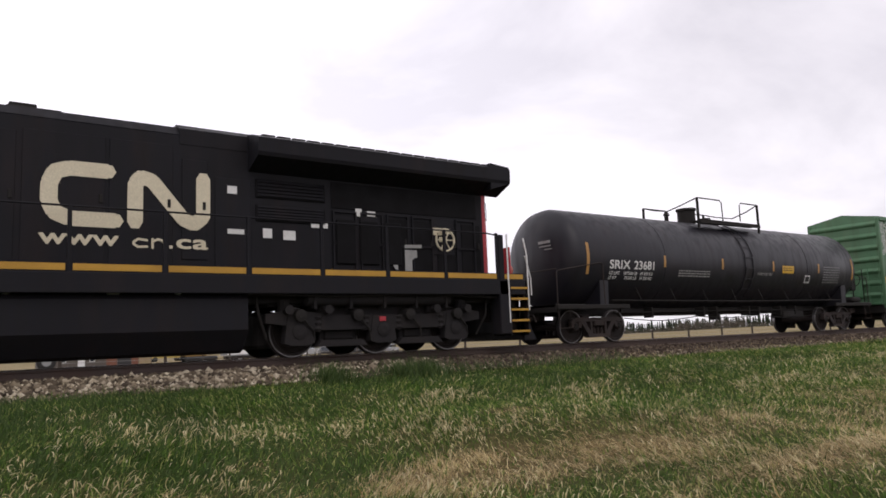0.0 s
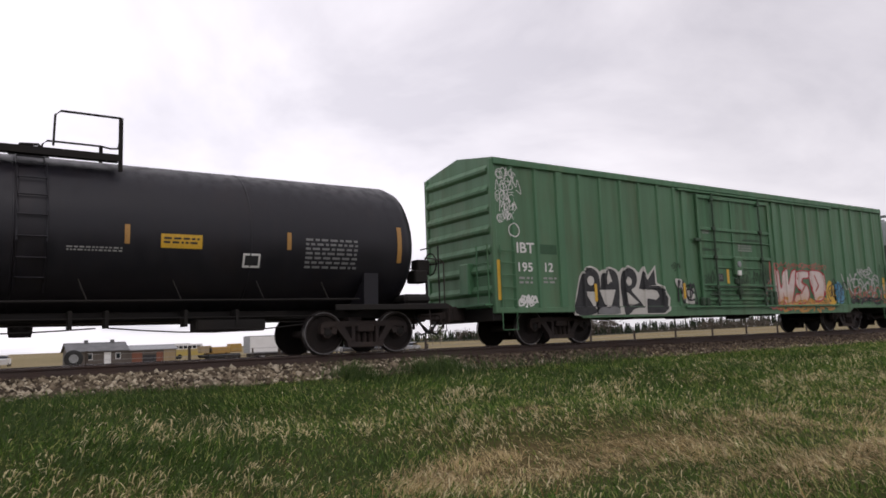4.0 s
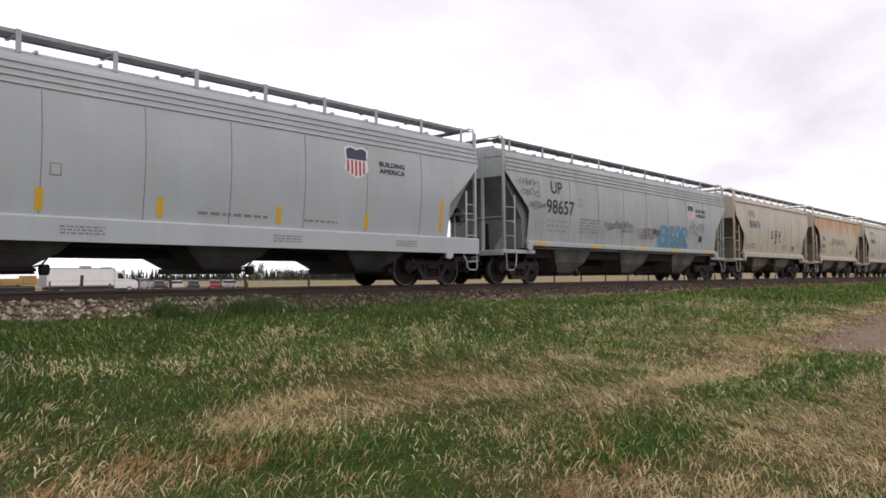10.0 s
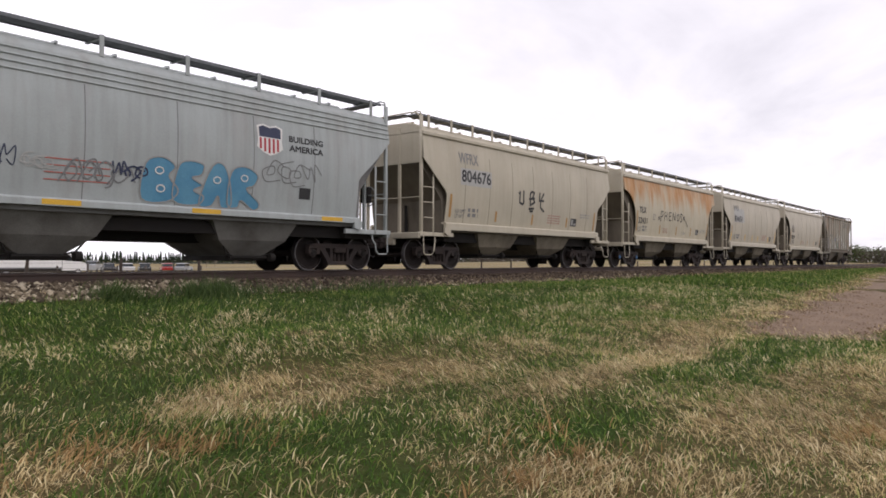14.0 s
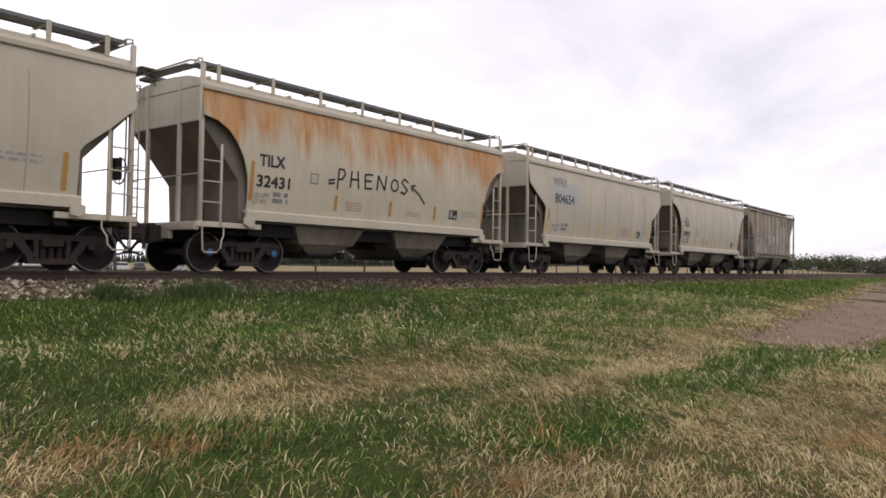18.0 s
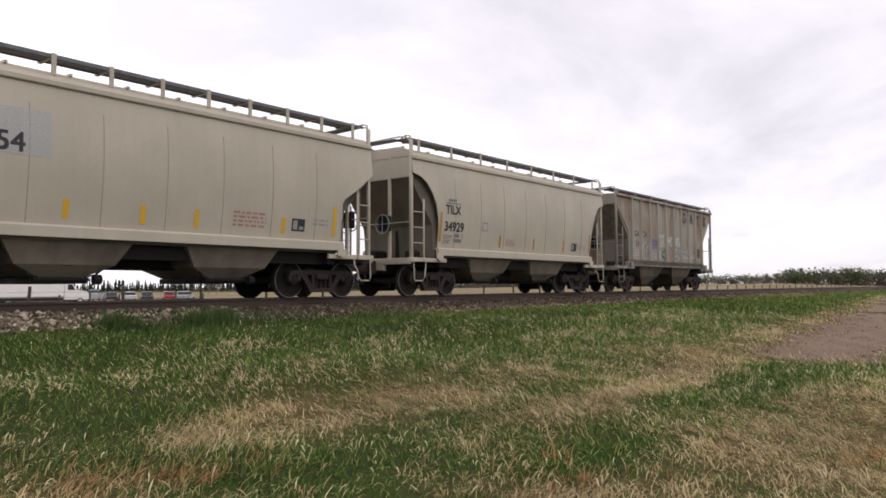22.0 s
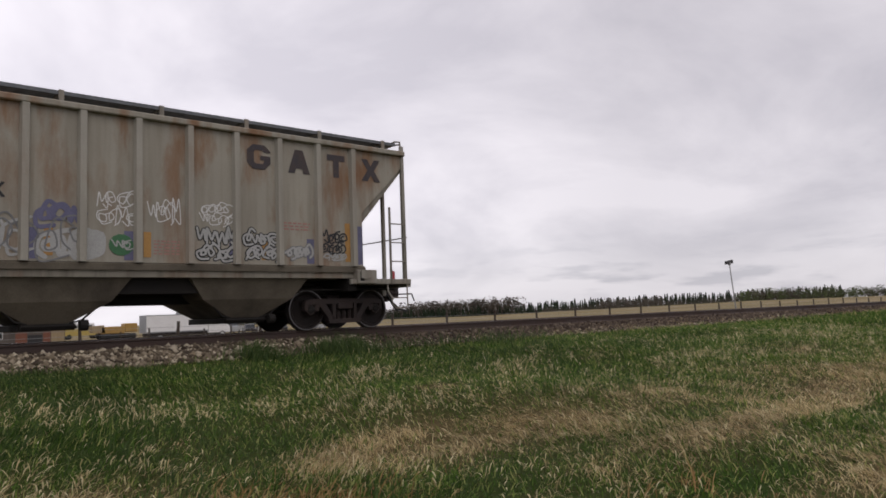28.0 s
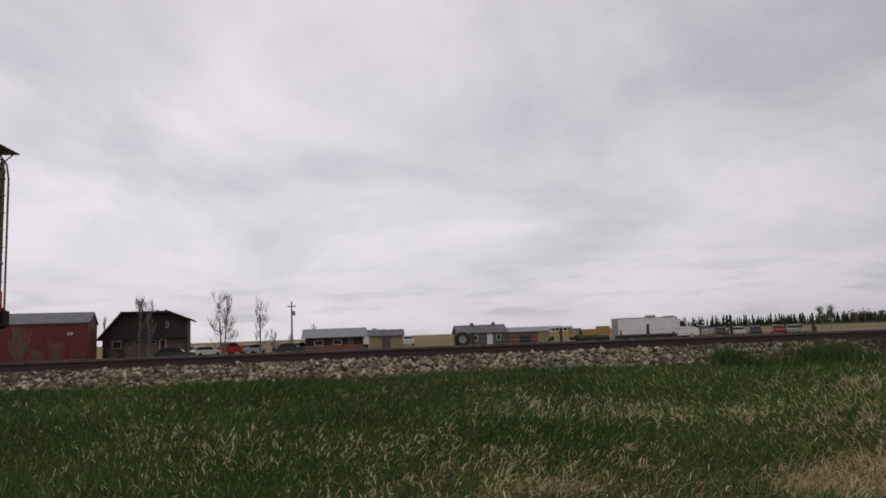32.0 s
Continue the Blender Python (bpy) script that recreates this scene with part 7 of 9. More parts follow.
small_print(box, 25.7 - U, 26.45 - U, 2.62, 2.86, 3, M_INKFAINT, dside, 110); small_print(box, 23.95 - U, 24.3 - U, 3.12, 3.24, 2, M_INKFAINT, dside, 113)
for k, (xa, xb, za, zb) in enumerate(((23.8, 24.3, 1.5, 1.9), (25.75, 26.6, 1.5, 2.05), (26.7, 27.4, 1.2, 2.2), (24.2, 24.6, 1.1, 1.45), (26.2, 27.0, 1.05, 1.3), (23.8, 24.6, 2.62, 2.68), (25.9, 26.7, 3.0, 3.04))):
    strokes(box, scribble(xa - U, xb - U, za, zb, 150 + k, 4, 6), 0.03, M_GRIMEGREEN, dside, lift=0.004, label="dark scuffs and faded spray")
letters(box, "IBT", 16.61 - U, 17.17 - U, 2.3, 2.55, M_WHITE, bside, 0.014); letters(box, "195", 16.64 - U, 17.09 - U, 1.83, 2.05, M_WHITE, bside, 0.012); letters(box, "12", 17.52 - U, 17.78 - U, 1.84, 2.06, M_WHITE, bside, 0.012)
bars(box, [(17.38 - U, 17.95 - U, 2.29, 2.54)], M_GREEN_PATCH, bside, "paint_patch", 0.005)
small_print(box, 16.65 - U, 17.1 - U, 1.48, 1.7, 2, M_INKFAINT, bside, 111); small_print(box, 17.45 - U, 17.9 - U, 1.5, 1.7, 2, M_INKFAINT, bside, 112)
yellow_bars(box, lambda z: BW + 0.036, [16.0 - U], 1.12, 2.1, M_YELLOW, 0.13); yellow_bars(box, bside, [35.0 - U], 1.1, 1.95, M_YELLOW, 0.15)
POSTS = [(x - U, 0.06, 0.035, 0.05) for x in (16.51, 17.30, 18.87, 19.65, 20.45, 21.24, 22.03, 22.75, 28.32, 29.1, 29.88, 30.68, 31.48, 32.96, 33.77, 34.5)] + [(x - U, 0.13, 0.11, 0.05) for x in (18.12, 23.2, 27.9, 32.3)]


def gs(z, x=0.0):
    """The near side with its posts."""
    if z < 0.945:
        return BW + 0.042
    for c, a, b2, d in POSTS:
        if abs(x - c) < a:
            return BW + d * min(1.0, (a - abs(x - c)) / (a - b2))
    return BW


PROFILED.append(gs)
STEPS = sorted(c + k for c, a, b2, d in POSTS for k in (-a, -b2, b2, a))


def sprayed(pts, mat, lift, label="", k=4):
    p = [(x - U, z) for x, z in pts]
    return blob(box, rounded(p, k) if k > 1 else p, mat, gs, lift=lift, label=label, breaks=STEPS)


# sprayed letters: black bodies on a white cloud
sprayed([(18.41, 0.72), (18.55, 1.24), (18.7, 1.73), (18.89, 1.98), (19.13, 2.04), (19.37, 1.97), (19.47, 1.88), (19.65, 1.98), (19.86, 2.03), (20.09, 1.97), (20.21, 1.88), (20.36, 2.01), (20.62, 2.09), (20.86, 2.0), (21.02, 1.88), (21.21, 2.08), (21.4, 1.83), (21.74, 2.12), (21.77, 1.61), (22.07, 1.5), (22.31, 1.17), (22.25, 0.81), (22.0, 0.71), (20.2, 0.72)], M_CLOUD, 0.004, "white sprayed cloud", 1)
for pts in ([(18.47, 0.77), (18.59, 1.24), (18.74, 1.69), (18.91, 1.91), (19.13, 1.97), (19.33, 1.9), (19.43, 1.77), (19.46, 1.46), (19.38, 1.13), (19.21, 0.76)],
            [(19.24, 0.76), (19.33, 1.13), (19.47, 1.46), (19.51, 1.76), (19.68, 1.9), (19.9, 1.96), (20.1, 1.88), (20.18, 1.67), (20.19, 1.28), (20.14, 0.89), (20.04, 0.74), (19.3, 0.74)],
            [(20.33, 0.73), (20.28, 1.14), (20.25, 1.53), (20.3, 1.79), (20.43, 1.96), (20.65, 2.01), (20.86, 1.91), (20.93, 1.69), (20.84, 1.49), (20.68, 1.38), (20.93, 1.16), (21.15, 0.92), (20.96, 0.9), (20.69, 0.86), (20.56, 0.76)]):
    sprayed(pts, M_INK, 0.008, "black sprayed letter")
sprayed([(20.98, 1.43), (21.09, 1.7), (21.19, 1.94), (21.37, 1.68), (21.68, 2.0), (21.70, 1.57), (22.01, 1.44), (22.22, 1.17), (22.16, 0.86), (21.96, 0.74), (21.24, 0.74), (21.23, 1.02), (21.26, 1.17), (21.68, 1.12), (21.84, 1.23), (21.75, 1.37), (21.53, 1.42), (21.21, 1.41)], M_INK, 0.008, "black sprayed letter", 1)
for pts in (ring(19.11, 1.63, 0.13, 0.13, 14)[:-1], ring(20.57, 1.63, 0.14, 0.13, 14)[:-1]):
    sprayed(pts, M_CLOUD, 0.012, "", 1)
for pts in ([(18.88, 1.34), (19.32, 1.34), (19.23, 0.86)], [(19.42, 1.39), (20.04, 1.4), (19.84, 0.94), (19.63, 0.92)], [(19.8, 1.93), (19.7, 1.6), (19.76, 1.54), (19.85, 1.6), (19.93, 1.62)], [(20.42, 1.34), (20.55, 1.31), (20.95, 1.03), (20.6, 0.96), (20.47, 1.01)]):
    sprayed(pts, M_CLOUD, 0.012, "", 1)
sprayed([(19.28, 0.79), (19.38, 0.9), (19.56, 0.93), (19.69, 0.89), (19.91, 0.94), (20.1, 0.89), (20.14, 0.79), (20.04, 0.74), (19.4, 0.74)], M_INKGREY, 0.016, "grey sprayed patch")
yellow_bars(box, lambda z: BW + 0.02, [19.27 - U], 1.08, 1.55, M_YELLOW, 0.1)
sprayed([(22.55, 1.72), (22.62, 1.5), (22.78, 1.42), (22.85, 1.15), (23.0, 1.02), (23.3, 1.0), (23.4, 1.2), (23.3, 1.45), (23.1, 1.42), (22.98, 1.6), (22.75, 1.72)], M_CLOUD, 0.03, "small white and black sprayed tag")
strokes(box, scribble(22.6 - U, 23.35 - U, 1.1, 1.6, 121, 3, 5), 0.05, M_INK, gs, lift=0.036); yellow_bars(box, lambda z: BW + 0.06, [22.9 - U], 1.15, 1.6, M_YELLOW, 0.1)
strokes(box, scribble(22.45 - U, 22.75 - U, 2.0, 2.2, 122, 2, 5), 0.025, M_GRIMEGREEN, gs)
# sprayed letters: pink and white tops, orange feet, red outlines
strokes(box, scribble(27.5 - U, 30.9 - U, 0.74, 1.15, 142, 9, 5), 0.08, M_ORANGE, gs, lift=0.006, label="orange sprayed drips"); strokes(box, scribble(26.95 - U, 27.6 - U, 0.9, 2.1, 143, 2, 5), 0.05, M_REDFADE, gs, lift=0.058); strokes(box, scribble(27.0 - U, 27.65 - U, 0.8, 1.6, 144, 3, 5), 0.035, M_INKGREY, gs, lift=0.06)
for pts in ([(27.5, 2.04), (27.82, 2.07), (27.9, 1.49), (28.14, 2.02), (28.41, 2.12), (28.42, 1.63), (28.7, 2.07), (28.95, 2.03), (28.5, 0.88), (28.15, 0.86), (28.07, 1.34), (27.9, 0.82), (27.65, 0.9)],
            [(28.98, 2.06), (29.72, 2.09), (29.68, 1.87), (29.35, 1.84), (29.3, 1.7), (29.6, 1.57), (29.66, 1.26), (29.4, 1.01), (28.74, 1.01), (28.84, 1.29), (29.12, 1.34), (28.9, 1.64)],
            [(29.78, 2.1), (30.55, 2.08), (30.66, 1.73), (30.6, 1.23), (30.35, 1.07), (29.95, 1.12), (29.8, 1.62)]):
    sprayed(pts, M_FADE, 0.008, "pink sprayed letter with red outline")
    q = rounded([(x - U, z) for x, z in pts], 5)
    strokes(box, [q + q[:1]], 0.05, M_REDPAINT, gs, lift=0.012)
strokes(box, scribble(27.6 - U, 30.8 - U, 0.8, 1.05, 140, 7, 5), 0.05, M_AMBER, gs, lift=0.014); strokes(box, scribble(27.5 - U, 30.7 - U, 2.18, 2.36, 141, 12, 5), 0.03, M_REDFADE, gs, lift=0.004)
strokes(box, [[(29.0 - U, 1.85), (29.45 - U, 1.6), (29.1 - U, 1.35)], [(30.1 - U, 1.95), (30.3 - U, 1.6), (30.1 - U, 1.42)]], 0.07, M_REDFADE, gs, lift=0.014)
sprayed([(30.85, 1.0), (30.8, 1.45), (31.05, 1.8), (31.35, 1.5), (31.4, 1.0)], M_YELLOW, 0.006, "amber sprayed letter"); sprayed([(31.35, 1.05), (31.3, 1.5), (31.6, 1.78), (31.95, 1.5), (31.9, 1.0)], M_BLUE, 0.006, "blue sprayed letter")
strokes(box, scribble(30.8 - U, 31.95 - U, 1.05, 1.75, 131, 4, 6), 0.035, M_INK, gs, lift=0.012)
strokes(box, scribble(31.95 - U, 34.9 - U, 1.25, 1.95, 132, 6, 6), 0.06, M_SILVER, gs, lift=0.006); strokes(box, scribble(32.2 - U, 34.9 - U, 1.0, 1.5, 133, 6, 5), 0.045, M_REDFADE, gs, lift=0.009); strokes(box, scribble(32.3 - U, 34.8 - U, 0.96, 1.2, 136, 6, 5), 0.055, M_INK, gs, lift=0.012)
strokes(box, scribble(33.1 - U, 34.0 - U, 1.95, 2.3, 137, 3, 5), 0.05, M_SILVER, gs, lift=0.006)
for k, (za, zb, xb) in enumerate(((4.12, 4.42, 16.6), (3.82, 4.1, 16.72), (3.5, 3.8, 16.5), (3.28, 3.55, 16.62), (3.05, 3.3, 16.45))):
    strokes(box, scribble((15.98 if k != 3 else 16.1) - U, xb - U, za, zb, 170 + k, 4, 9), 0.019, M_WHITE, gs, lift=0.008, label="thin white sprayed tag")
strokes(box, [ring(16.55 - U, 2.86, 0.17, 0.17)], 0.03, M_WHITE, gs, lift=0.008)
strokes(box, scribble(16.6 - U, 17.15 - U, 0.97, 1.22, 135, 5, 6), 0.045, M_WHITE, gs, lift=0.006)
couplings(box, 10.65)

# ---- locomotive ----
U = -14.3
loco = car_thing("locomotive", "black diesel locomotive with red ends and a yellow sill stripe", "locomotive", U)
HH = 0.95
hs = lambda z: HH
part("frame", Shape().box(-10.6, 10.15, -1.5, 1.5, 1.38, 1.62, 0.02).box(-10.6, 10.15, -1.53, -1.46, 1.3, 1.66, 0.01), M_BLACK, loco)
part("hood", Shape().box(-6.2, 9.34, -HH, HH, 1.66, 4.5, 0.03).prism([(-HH, 4.49), (-0.78, 4.68), (0.78, 4.68), (HH, 4.49)], -6.2, 1.7, "x"), M_BLACK, loco)
part("hood_cap", Shape().prism([(-HH - 0.01, 4.3), (-HH - 0.01, 4.62), (-0.7, 4.76), (0.7, 4.76), (HH + 0.01, 4.62), (HH + 0.01, 4.3)], 1.7, 9.3, "x"), M_BLACK, loco)
part("exhaust", Shape().box(-1.25, -0.35, -0.7, 0.3, 4.6, 4.73, 0.02).box(-1.2, -0.75, -0.6, 0.2, 4.72, 4.82, 0.02), M_UNDER, loco)
wing = Shape()
for s in (-1, 1):
    wing.prism([(s * HH, 3.88), (s * 1.5, 4.12), (s * 1.53, 4.2), (s * 1.53, 4.5), (s * 1.2, 4.62), (s * 0.6, 4.72), (s * 0.6, 4.4)], 3.1, 9.82, "x")
wing.prism([(9.2, 3.95), (9.82, 4.14), (9.82, 4.56), (9.2, 4.62)], -1.5, 1.5)
part("radiator_wing", wing, M_BLACK, loco, "overhanging radiator housing")
grl = Shape()
for k in range(18):
    x = 3.4 + k * 0.35
    grl.box(x, x + 0.29, -1.0, 1.0, 4.66, 4.72)
part("roof_grille", grl, M_UNDER, loco)
for x, w, z0, z1 in ((-5.6, 1.5, 1.75, 4.2), (-4.0, 1.4, 1.75, 4.2), (-2.5, 1.4, 1.75, 4.2), (-1.0, 1.35, 1.75, 4.25), (0.42, 1.15, 1.75, 4.25), (1.75, 0.5, 2.0, 4.0), (2.4, 0.75, 1.85, 3.7), (6.45, 0.55, 1.85, 3.1), (7.15, 0.6, 1.85, 3.1), (7.85, 0.6, 1.85, 3.1), (8.6, 0.6, 1.85, 3.1)):
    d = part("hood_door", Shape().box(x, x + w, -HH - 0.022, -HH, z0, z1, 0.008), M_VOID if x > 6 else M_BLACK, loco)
    part("door_latch", Shape().box(x + w - 0.1, x + w - 0.04, -HH - 0.045, -HH - 0.02, (z0 + z1) / 2, (z0 + z1) / 2 + 0.16, 0.006), M_UNDER, d)
for x, z0, z1 in ((3.25, 3.35, 3.75), (3.25, 2.85, 3.2)):
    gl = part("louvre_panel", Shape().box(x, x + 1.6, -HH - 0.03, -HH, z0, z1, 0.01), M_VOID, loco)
    for k in range(5):
        z = z0 + 0.04 + k * (z1 - z0 - 0.04) / 5
        part("slat", Shape().prism([(-HH - 0.03, z), (-HH - 0.055, z), (-HH - 0.03, z + 0.05)], x + 0.04, x + 1.56, "x"), M_BLACK, gl)
for x in (5.02, 5.72, 6.42, 7.12, 8.42):
    pf = Shape()
    for a, b2, c1, d1 in ((x, x + 0.6, 3.16, 3.2), (x, x + 0.6, 1.8, 1.84), (x, x + 0.04, 1.84, 3.16), (x + 0.56, x + 0.6, 1.84, 3.16), (x, x + 0.6, 2.45, 2.49)):
        pf.box(a, b2, -HH - 0.05, -HH, c1, d1)
    part("panel_frame", pf, M_BLACK, loco)
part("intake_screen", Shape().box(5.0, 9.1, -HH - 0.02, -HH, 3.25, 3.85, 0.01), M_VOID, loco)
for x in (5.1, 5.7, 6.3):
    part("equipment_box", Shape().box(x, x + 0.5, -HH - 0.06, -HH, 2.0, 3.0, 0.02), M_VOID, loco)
part("wheel_niche", Shape().box(7.7, 8.36, -HH - 0.03, -HH, 2.3, 3.2, 0.01), M_BLACK, loco, "black hand brake panel")
pz = Shape().tube([(8.03 + 0.27 * math.cos(a * 0.314), -HH - 0.11, 2.66 + 0.27 * math.sin(a * 0.314)) for a in range(20)], 0.026, 6, closed=True)
for a in range(6):
    pz.tube([(8.03, -HH - 0.11, 2.66), (8.03 + 0.27 * math.cos(a * 1.047), -HH - 0.11, 2.66 + 0.27 * math.sin(a * 1.047))], 0.016, 5)
pz.lathe([(-HH - 0.14, 0.05), (-HH - 0.02, 0.06)], 12, "y", (8.03, 0, 2.66))
part("hand_brake_wheel", pz, M_LOGO, loco, "cream spoked hand brake wheel")
for x, z, w, h in ((2.65, 3.38, 0.2, 0.16), (3.4, 2.5, 0.2, 0.2), (3.85, 2.48, 0.28, 0.2), (4.5, 2.78, 0.4, 0.14), (5.6, 3.1, 0.16, 0.18), (5.9, 3.12, 0.22, 0.12), (2.65, 2.55, 0.35, 0.1), ):
    bars(loco, [(x, x + w, z, z + h)], M_WHITE, hs, "notice", 0.03)
# flat pale shapes in place of the bright sky glimpsed through the doors
for pts in ([(6.42, 2.2), (6.62, 2.5), (6.68, 2.5), (6.68, 2.36), (6.5, 2.3), (6.68, 2.3), (6.68, 1.9), (6.6, 1.92)], [(6.88, 1.88), (7.08, 1.88), (7.08, 2.14), (7.16, 2.2), (7.22, 2.2), (7.22, 2.38), (6.88, 2.38)], [(6.88, 2.42), (7.36, 2.44), (7.36, 2.52), (6.88, 2.5)]):
    blob(loco, pts, M_INKFAINT, hs, "sky_gap", 0.056, "pale shape painted for sky seen through the doors")
for x, z, w, h in ((7.72, 2.78, 0.26, 0.18), (7.9, 2.62, 0.12, 0.12), (8.1, 2.82, 0.2, 0.1)):
    bars(loco, [(x, x + w, z, z + h)], M_LOGO, hs, "notice", 0.034)
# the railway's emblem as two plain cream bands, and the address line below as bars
band = 0.28
strokes(loco, [[(-13.9 - U, 3.60), (-14.55 - U, 3.60), (-14.78 - U, 3.52), (-14.87 - U, 3.3), (-14.87 - U, 2.98), (-14.78 - U, 2.78), (-14.55 - U, 2.68), (-13.76 - U, 2.68)],
               [(-13.42 - U, 2.68), (-13.42 - U, 3.42), (-13.32 - U, 3.55), (-13.12 - U, 3.5), (-12.52 - U, 2.78), (-12.32 - U, 2.70), (-12.14 - U, 2.85), (-12.14 - U, 3.62)]], band, M_LOGO, hs, "emblem", 0.03, "cream band-shaped emblem")
letters(loco, "www", -15.02 - U, -13.72 - U, 2.2, 2.38, M_LOGO, hs, 0.018, lift=0.03)
letters(loco, "ca", -12.66 - U, -12.06 - U, 2.2, 2.38, M_LOGO, hs, 0.018, lift=0.03)
strokes(loco, [[(-13.2 - U, 2.34), (-13.36 - U, 2.36), (-13.44 - U, 2.3), (-13.44 - U, 2.26), (-13.36 - U, 2.21), (-13.2 - U, 2.22)], [(-13.1 - U, 2.2), (-13.1 - U, 2.37)], [(-13.1 - U, 2.32), (-13.0 - U, 2.37), (-12.9 - U, 2.34), (-12.88 - U, 2.2)]], 0.045, M_LOGO, hs, "emblem", 0.03, "small cream band-shaped emblem")
bars(loco, [(-12.79 - U, -12.73 - U, 2.2, 2.26)], M_LOGO, hs, "lettering", 0.03)
# yellow stripe, posts and rails
for i in range(13):
    x = -9.9 + i * 1.6
    bars(loco, [(x + 0.06, min(x + 1.54, 10.1), 1.69, 1.81)], M_STRIPE, lambda z: 1.49, "sill_stripe", 0.012)
    part("rail_post", Shape().box(x - 0.035, x + 0.035, -1.5, -1.44, 1.5, 2.84, 0.008), M_BLACK, loco)
part("sill_plate", Shape().box(-10.3, 10.12, -1.49, -1.46, 1.62, 1.83), M_BLACK, loco)
part("hand_rail", Shape().tube([(-10.2, -1.47, 2.82), (9.0, -1.47, 2.82), (9.35, -1.47, 2.78)], 0.02, 6).tube([(-10.2, 1.47, 2.82), (9.35, 1.47, 2.82)], 0.02, 6), M_BLACK, loco)
part("walkway", Shape().box(-10.5, 10.12, -1.46, 1.46, 1.62, 1.665), M_UNDER, loco)
# rear end: red hood end, steps with yellow treads, rails, coupler gear
part("hood_end", Shape().prism([(9.3, -HH - 0.002), (9.4, -HH - 0.002), (9.78, -0.52), (9.78, 0.52), (9.4, HH + 0.002), (9.3, HH + 0.002)], 1.66, 3.98, "z"), M_REDPAINT, loco, "red chamfered end panel")
part("end_window", Shape().prism([(9.41, -0.91), (9.68, -0.65), (9.70, -0.67), (9.43, -0.93)], 3.3, 3.75, "z"), M_GLASS, loco)
part("under_frame", Shape().box(-10.0, 9.9, -0.8, 0.8, 1.16, 1.4, 0.02).box(3.0, 9.4, -1.02, -0.8, 1.12, 1.38, 0.02), M_SOOT, loco)
part("pilot", Shape().box(10.05, 10.2, -1.2, 1.5, 0.35, 1.62, 0.02).prism([(10.2, 0.16), (10.2, 0.75), (10.3, 0.75), (10.6, 0.16)], -1.35, 1.35), M_BLACK, loco)
parts("step_back", Shape().box(9.3, 10.2, -1.2, -1.14, 0.28, 1.64).box(9.3, 10.2, 1.14, 1.2, 0.28, 1.64), M_UNDER, loco)
parts("corner_box", Shape().box(9.3, 9.64, -1.53, -1.15, 0.32, 1.66, 0.02).box(9.3, 9.64, 1.15, 1.53, 0.32, 1.66, 0.02), M_BLACK, loco)
part("corner_stile", Shape().box(9.34, 9.5, -1.51, -1.46, 1.66, 2.8, 0.01), M_BLACK, loco)
part("anticlimber", Shape().box(10.2, 10.55, -0.8, 0.8, 1.5, 1.6, 0.02).box(10.15, 10.32, -1.45, 1.45, 1.2, 1.62, 0.02), M_UNDER, loco)
part("hand_brake", Shape().box(10.24, 10.5, -0.35, 0.35, 1.05, 1.4, 0.03), M_UNDER, loco)
for s in (-1, 1):
    sw = Shape().prism([(9.62, 0.28), (9.62, 1.66), (9.66, 1.66), (9.66, 0.28)], s * 1.52 - 0.3 * (s > 0), s * 1.52 + 0.3 * (s < 0)).prism([(10.2, 0.28), (10.2, 1.66), (10.24, 1.66), (10.24, 0.28)], s * 1.52 - 0.3 * (s > 0), s * 1.52 + 0.3 * (s < 0))
    steps = part("step_well", sw, M_BLACK, loco)
    for k in range(5):
        z = 0.36 + k * 0.27
        part("step", Shape().box(9.64, 10.22, min(s * 1.2, s * 1.54), max(s * 1.2, s * 1.54), z, z + 0.035).box(9.64, 10.22, s * 1.54 - 0.012, s * 1.54 + 0.012, z, z + 0.05), M_STRIPE, steps, "yellow step edge")
    part("grab_rail", Shape().tube([(10.25, s * 1.52, 0.9), (10.25, s * 1.52, 2.3), (10.22, s * 1.45, 2.75)], 0.022, 6).tube([(9.6, s * 1.52, 0.6), (9.6, s * 1.52, 2.82)], 0.022, 6).tube([(10.25, s * 1.45, 2.3), (10.55, s * 1.3, 1.75), (10.55, s * 1.3, 1.3)], 0.02, 6), M_WHITE, loco, "white grab rails")
parts("end_gate", Shape().box(10.2, 10.25, -0.9, -0.35, 1.66, 2.6, 0.01).box(10.2, 10.25, 0.35, 0.9, 1.66, 2.6, 0.01), M_REDPAINT, loco, "red end gate panel")
part("head_lamp", Shape().lathe([(10.25, 0.14), (10.42, 0.16), (10.44, 0.1)], 14, "x", (0, -0.62, 2.0)), M_REDFADE, loco)
cab = Shape().prism([(-9.2, 1.66), (-9.2, 4.3), (-8.9, 4.55), (-6.6, 4.6), (-6.2, 4.5), (-6.2, 1.66)], -1.5, 1.5)
part("cab", cab, M_BLACK, loco)
part("nose", Shape().prism([(-10.4, 1.66), (-10.4, 2.7), (-9.9, 3.0), (-9.2, 3.05), (-9.2, 1.66)], -1.0, 1.0), M_REDPAINT, loco)
part("cab_window", Shape().box(-8.6, -6.8, -1.52, -1.49, 3.1, 3.75, 0.01).box(-9.23, -9.19, -1.2, 1.2, 3.2, 3.8), M_GLASS, loco)
part("brake_line", Shape().tube([(2.9, -1.38, 1.30), (5.0, -1.38, 1.26), (7.0, -1.38, 1.31), (9.3, -1.36, 1.24)], 0.03, 6), M_UNDER, loco)
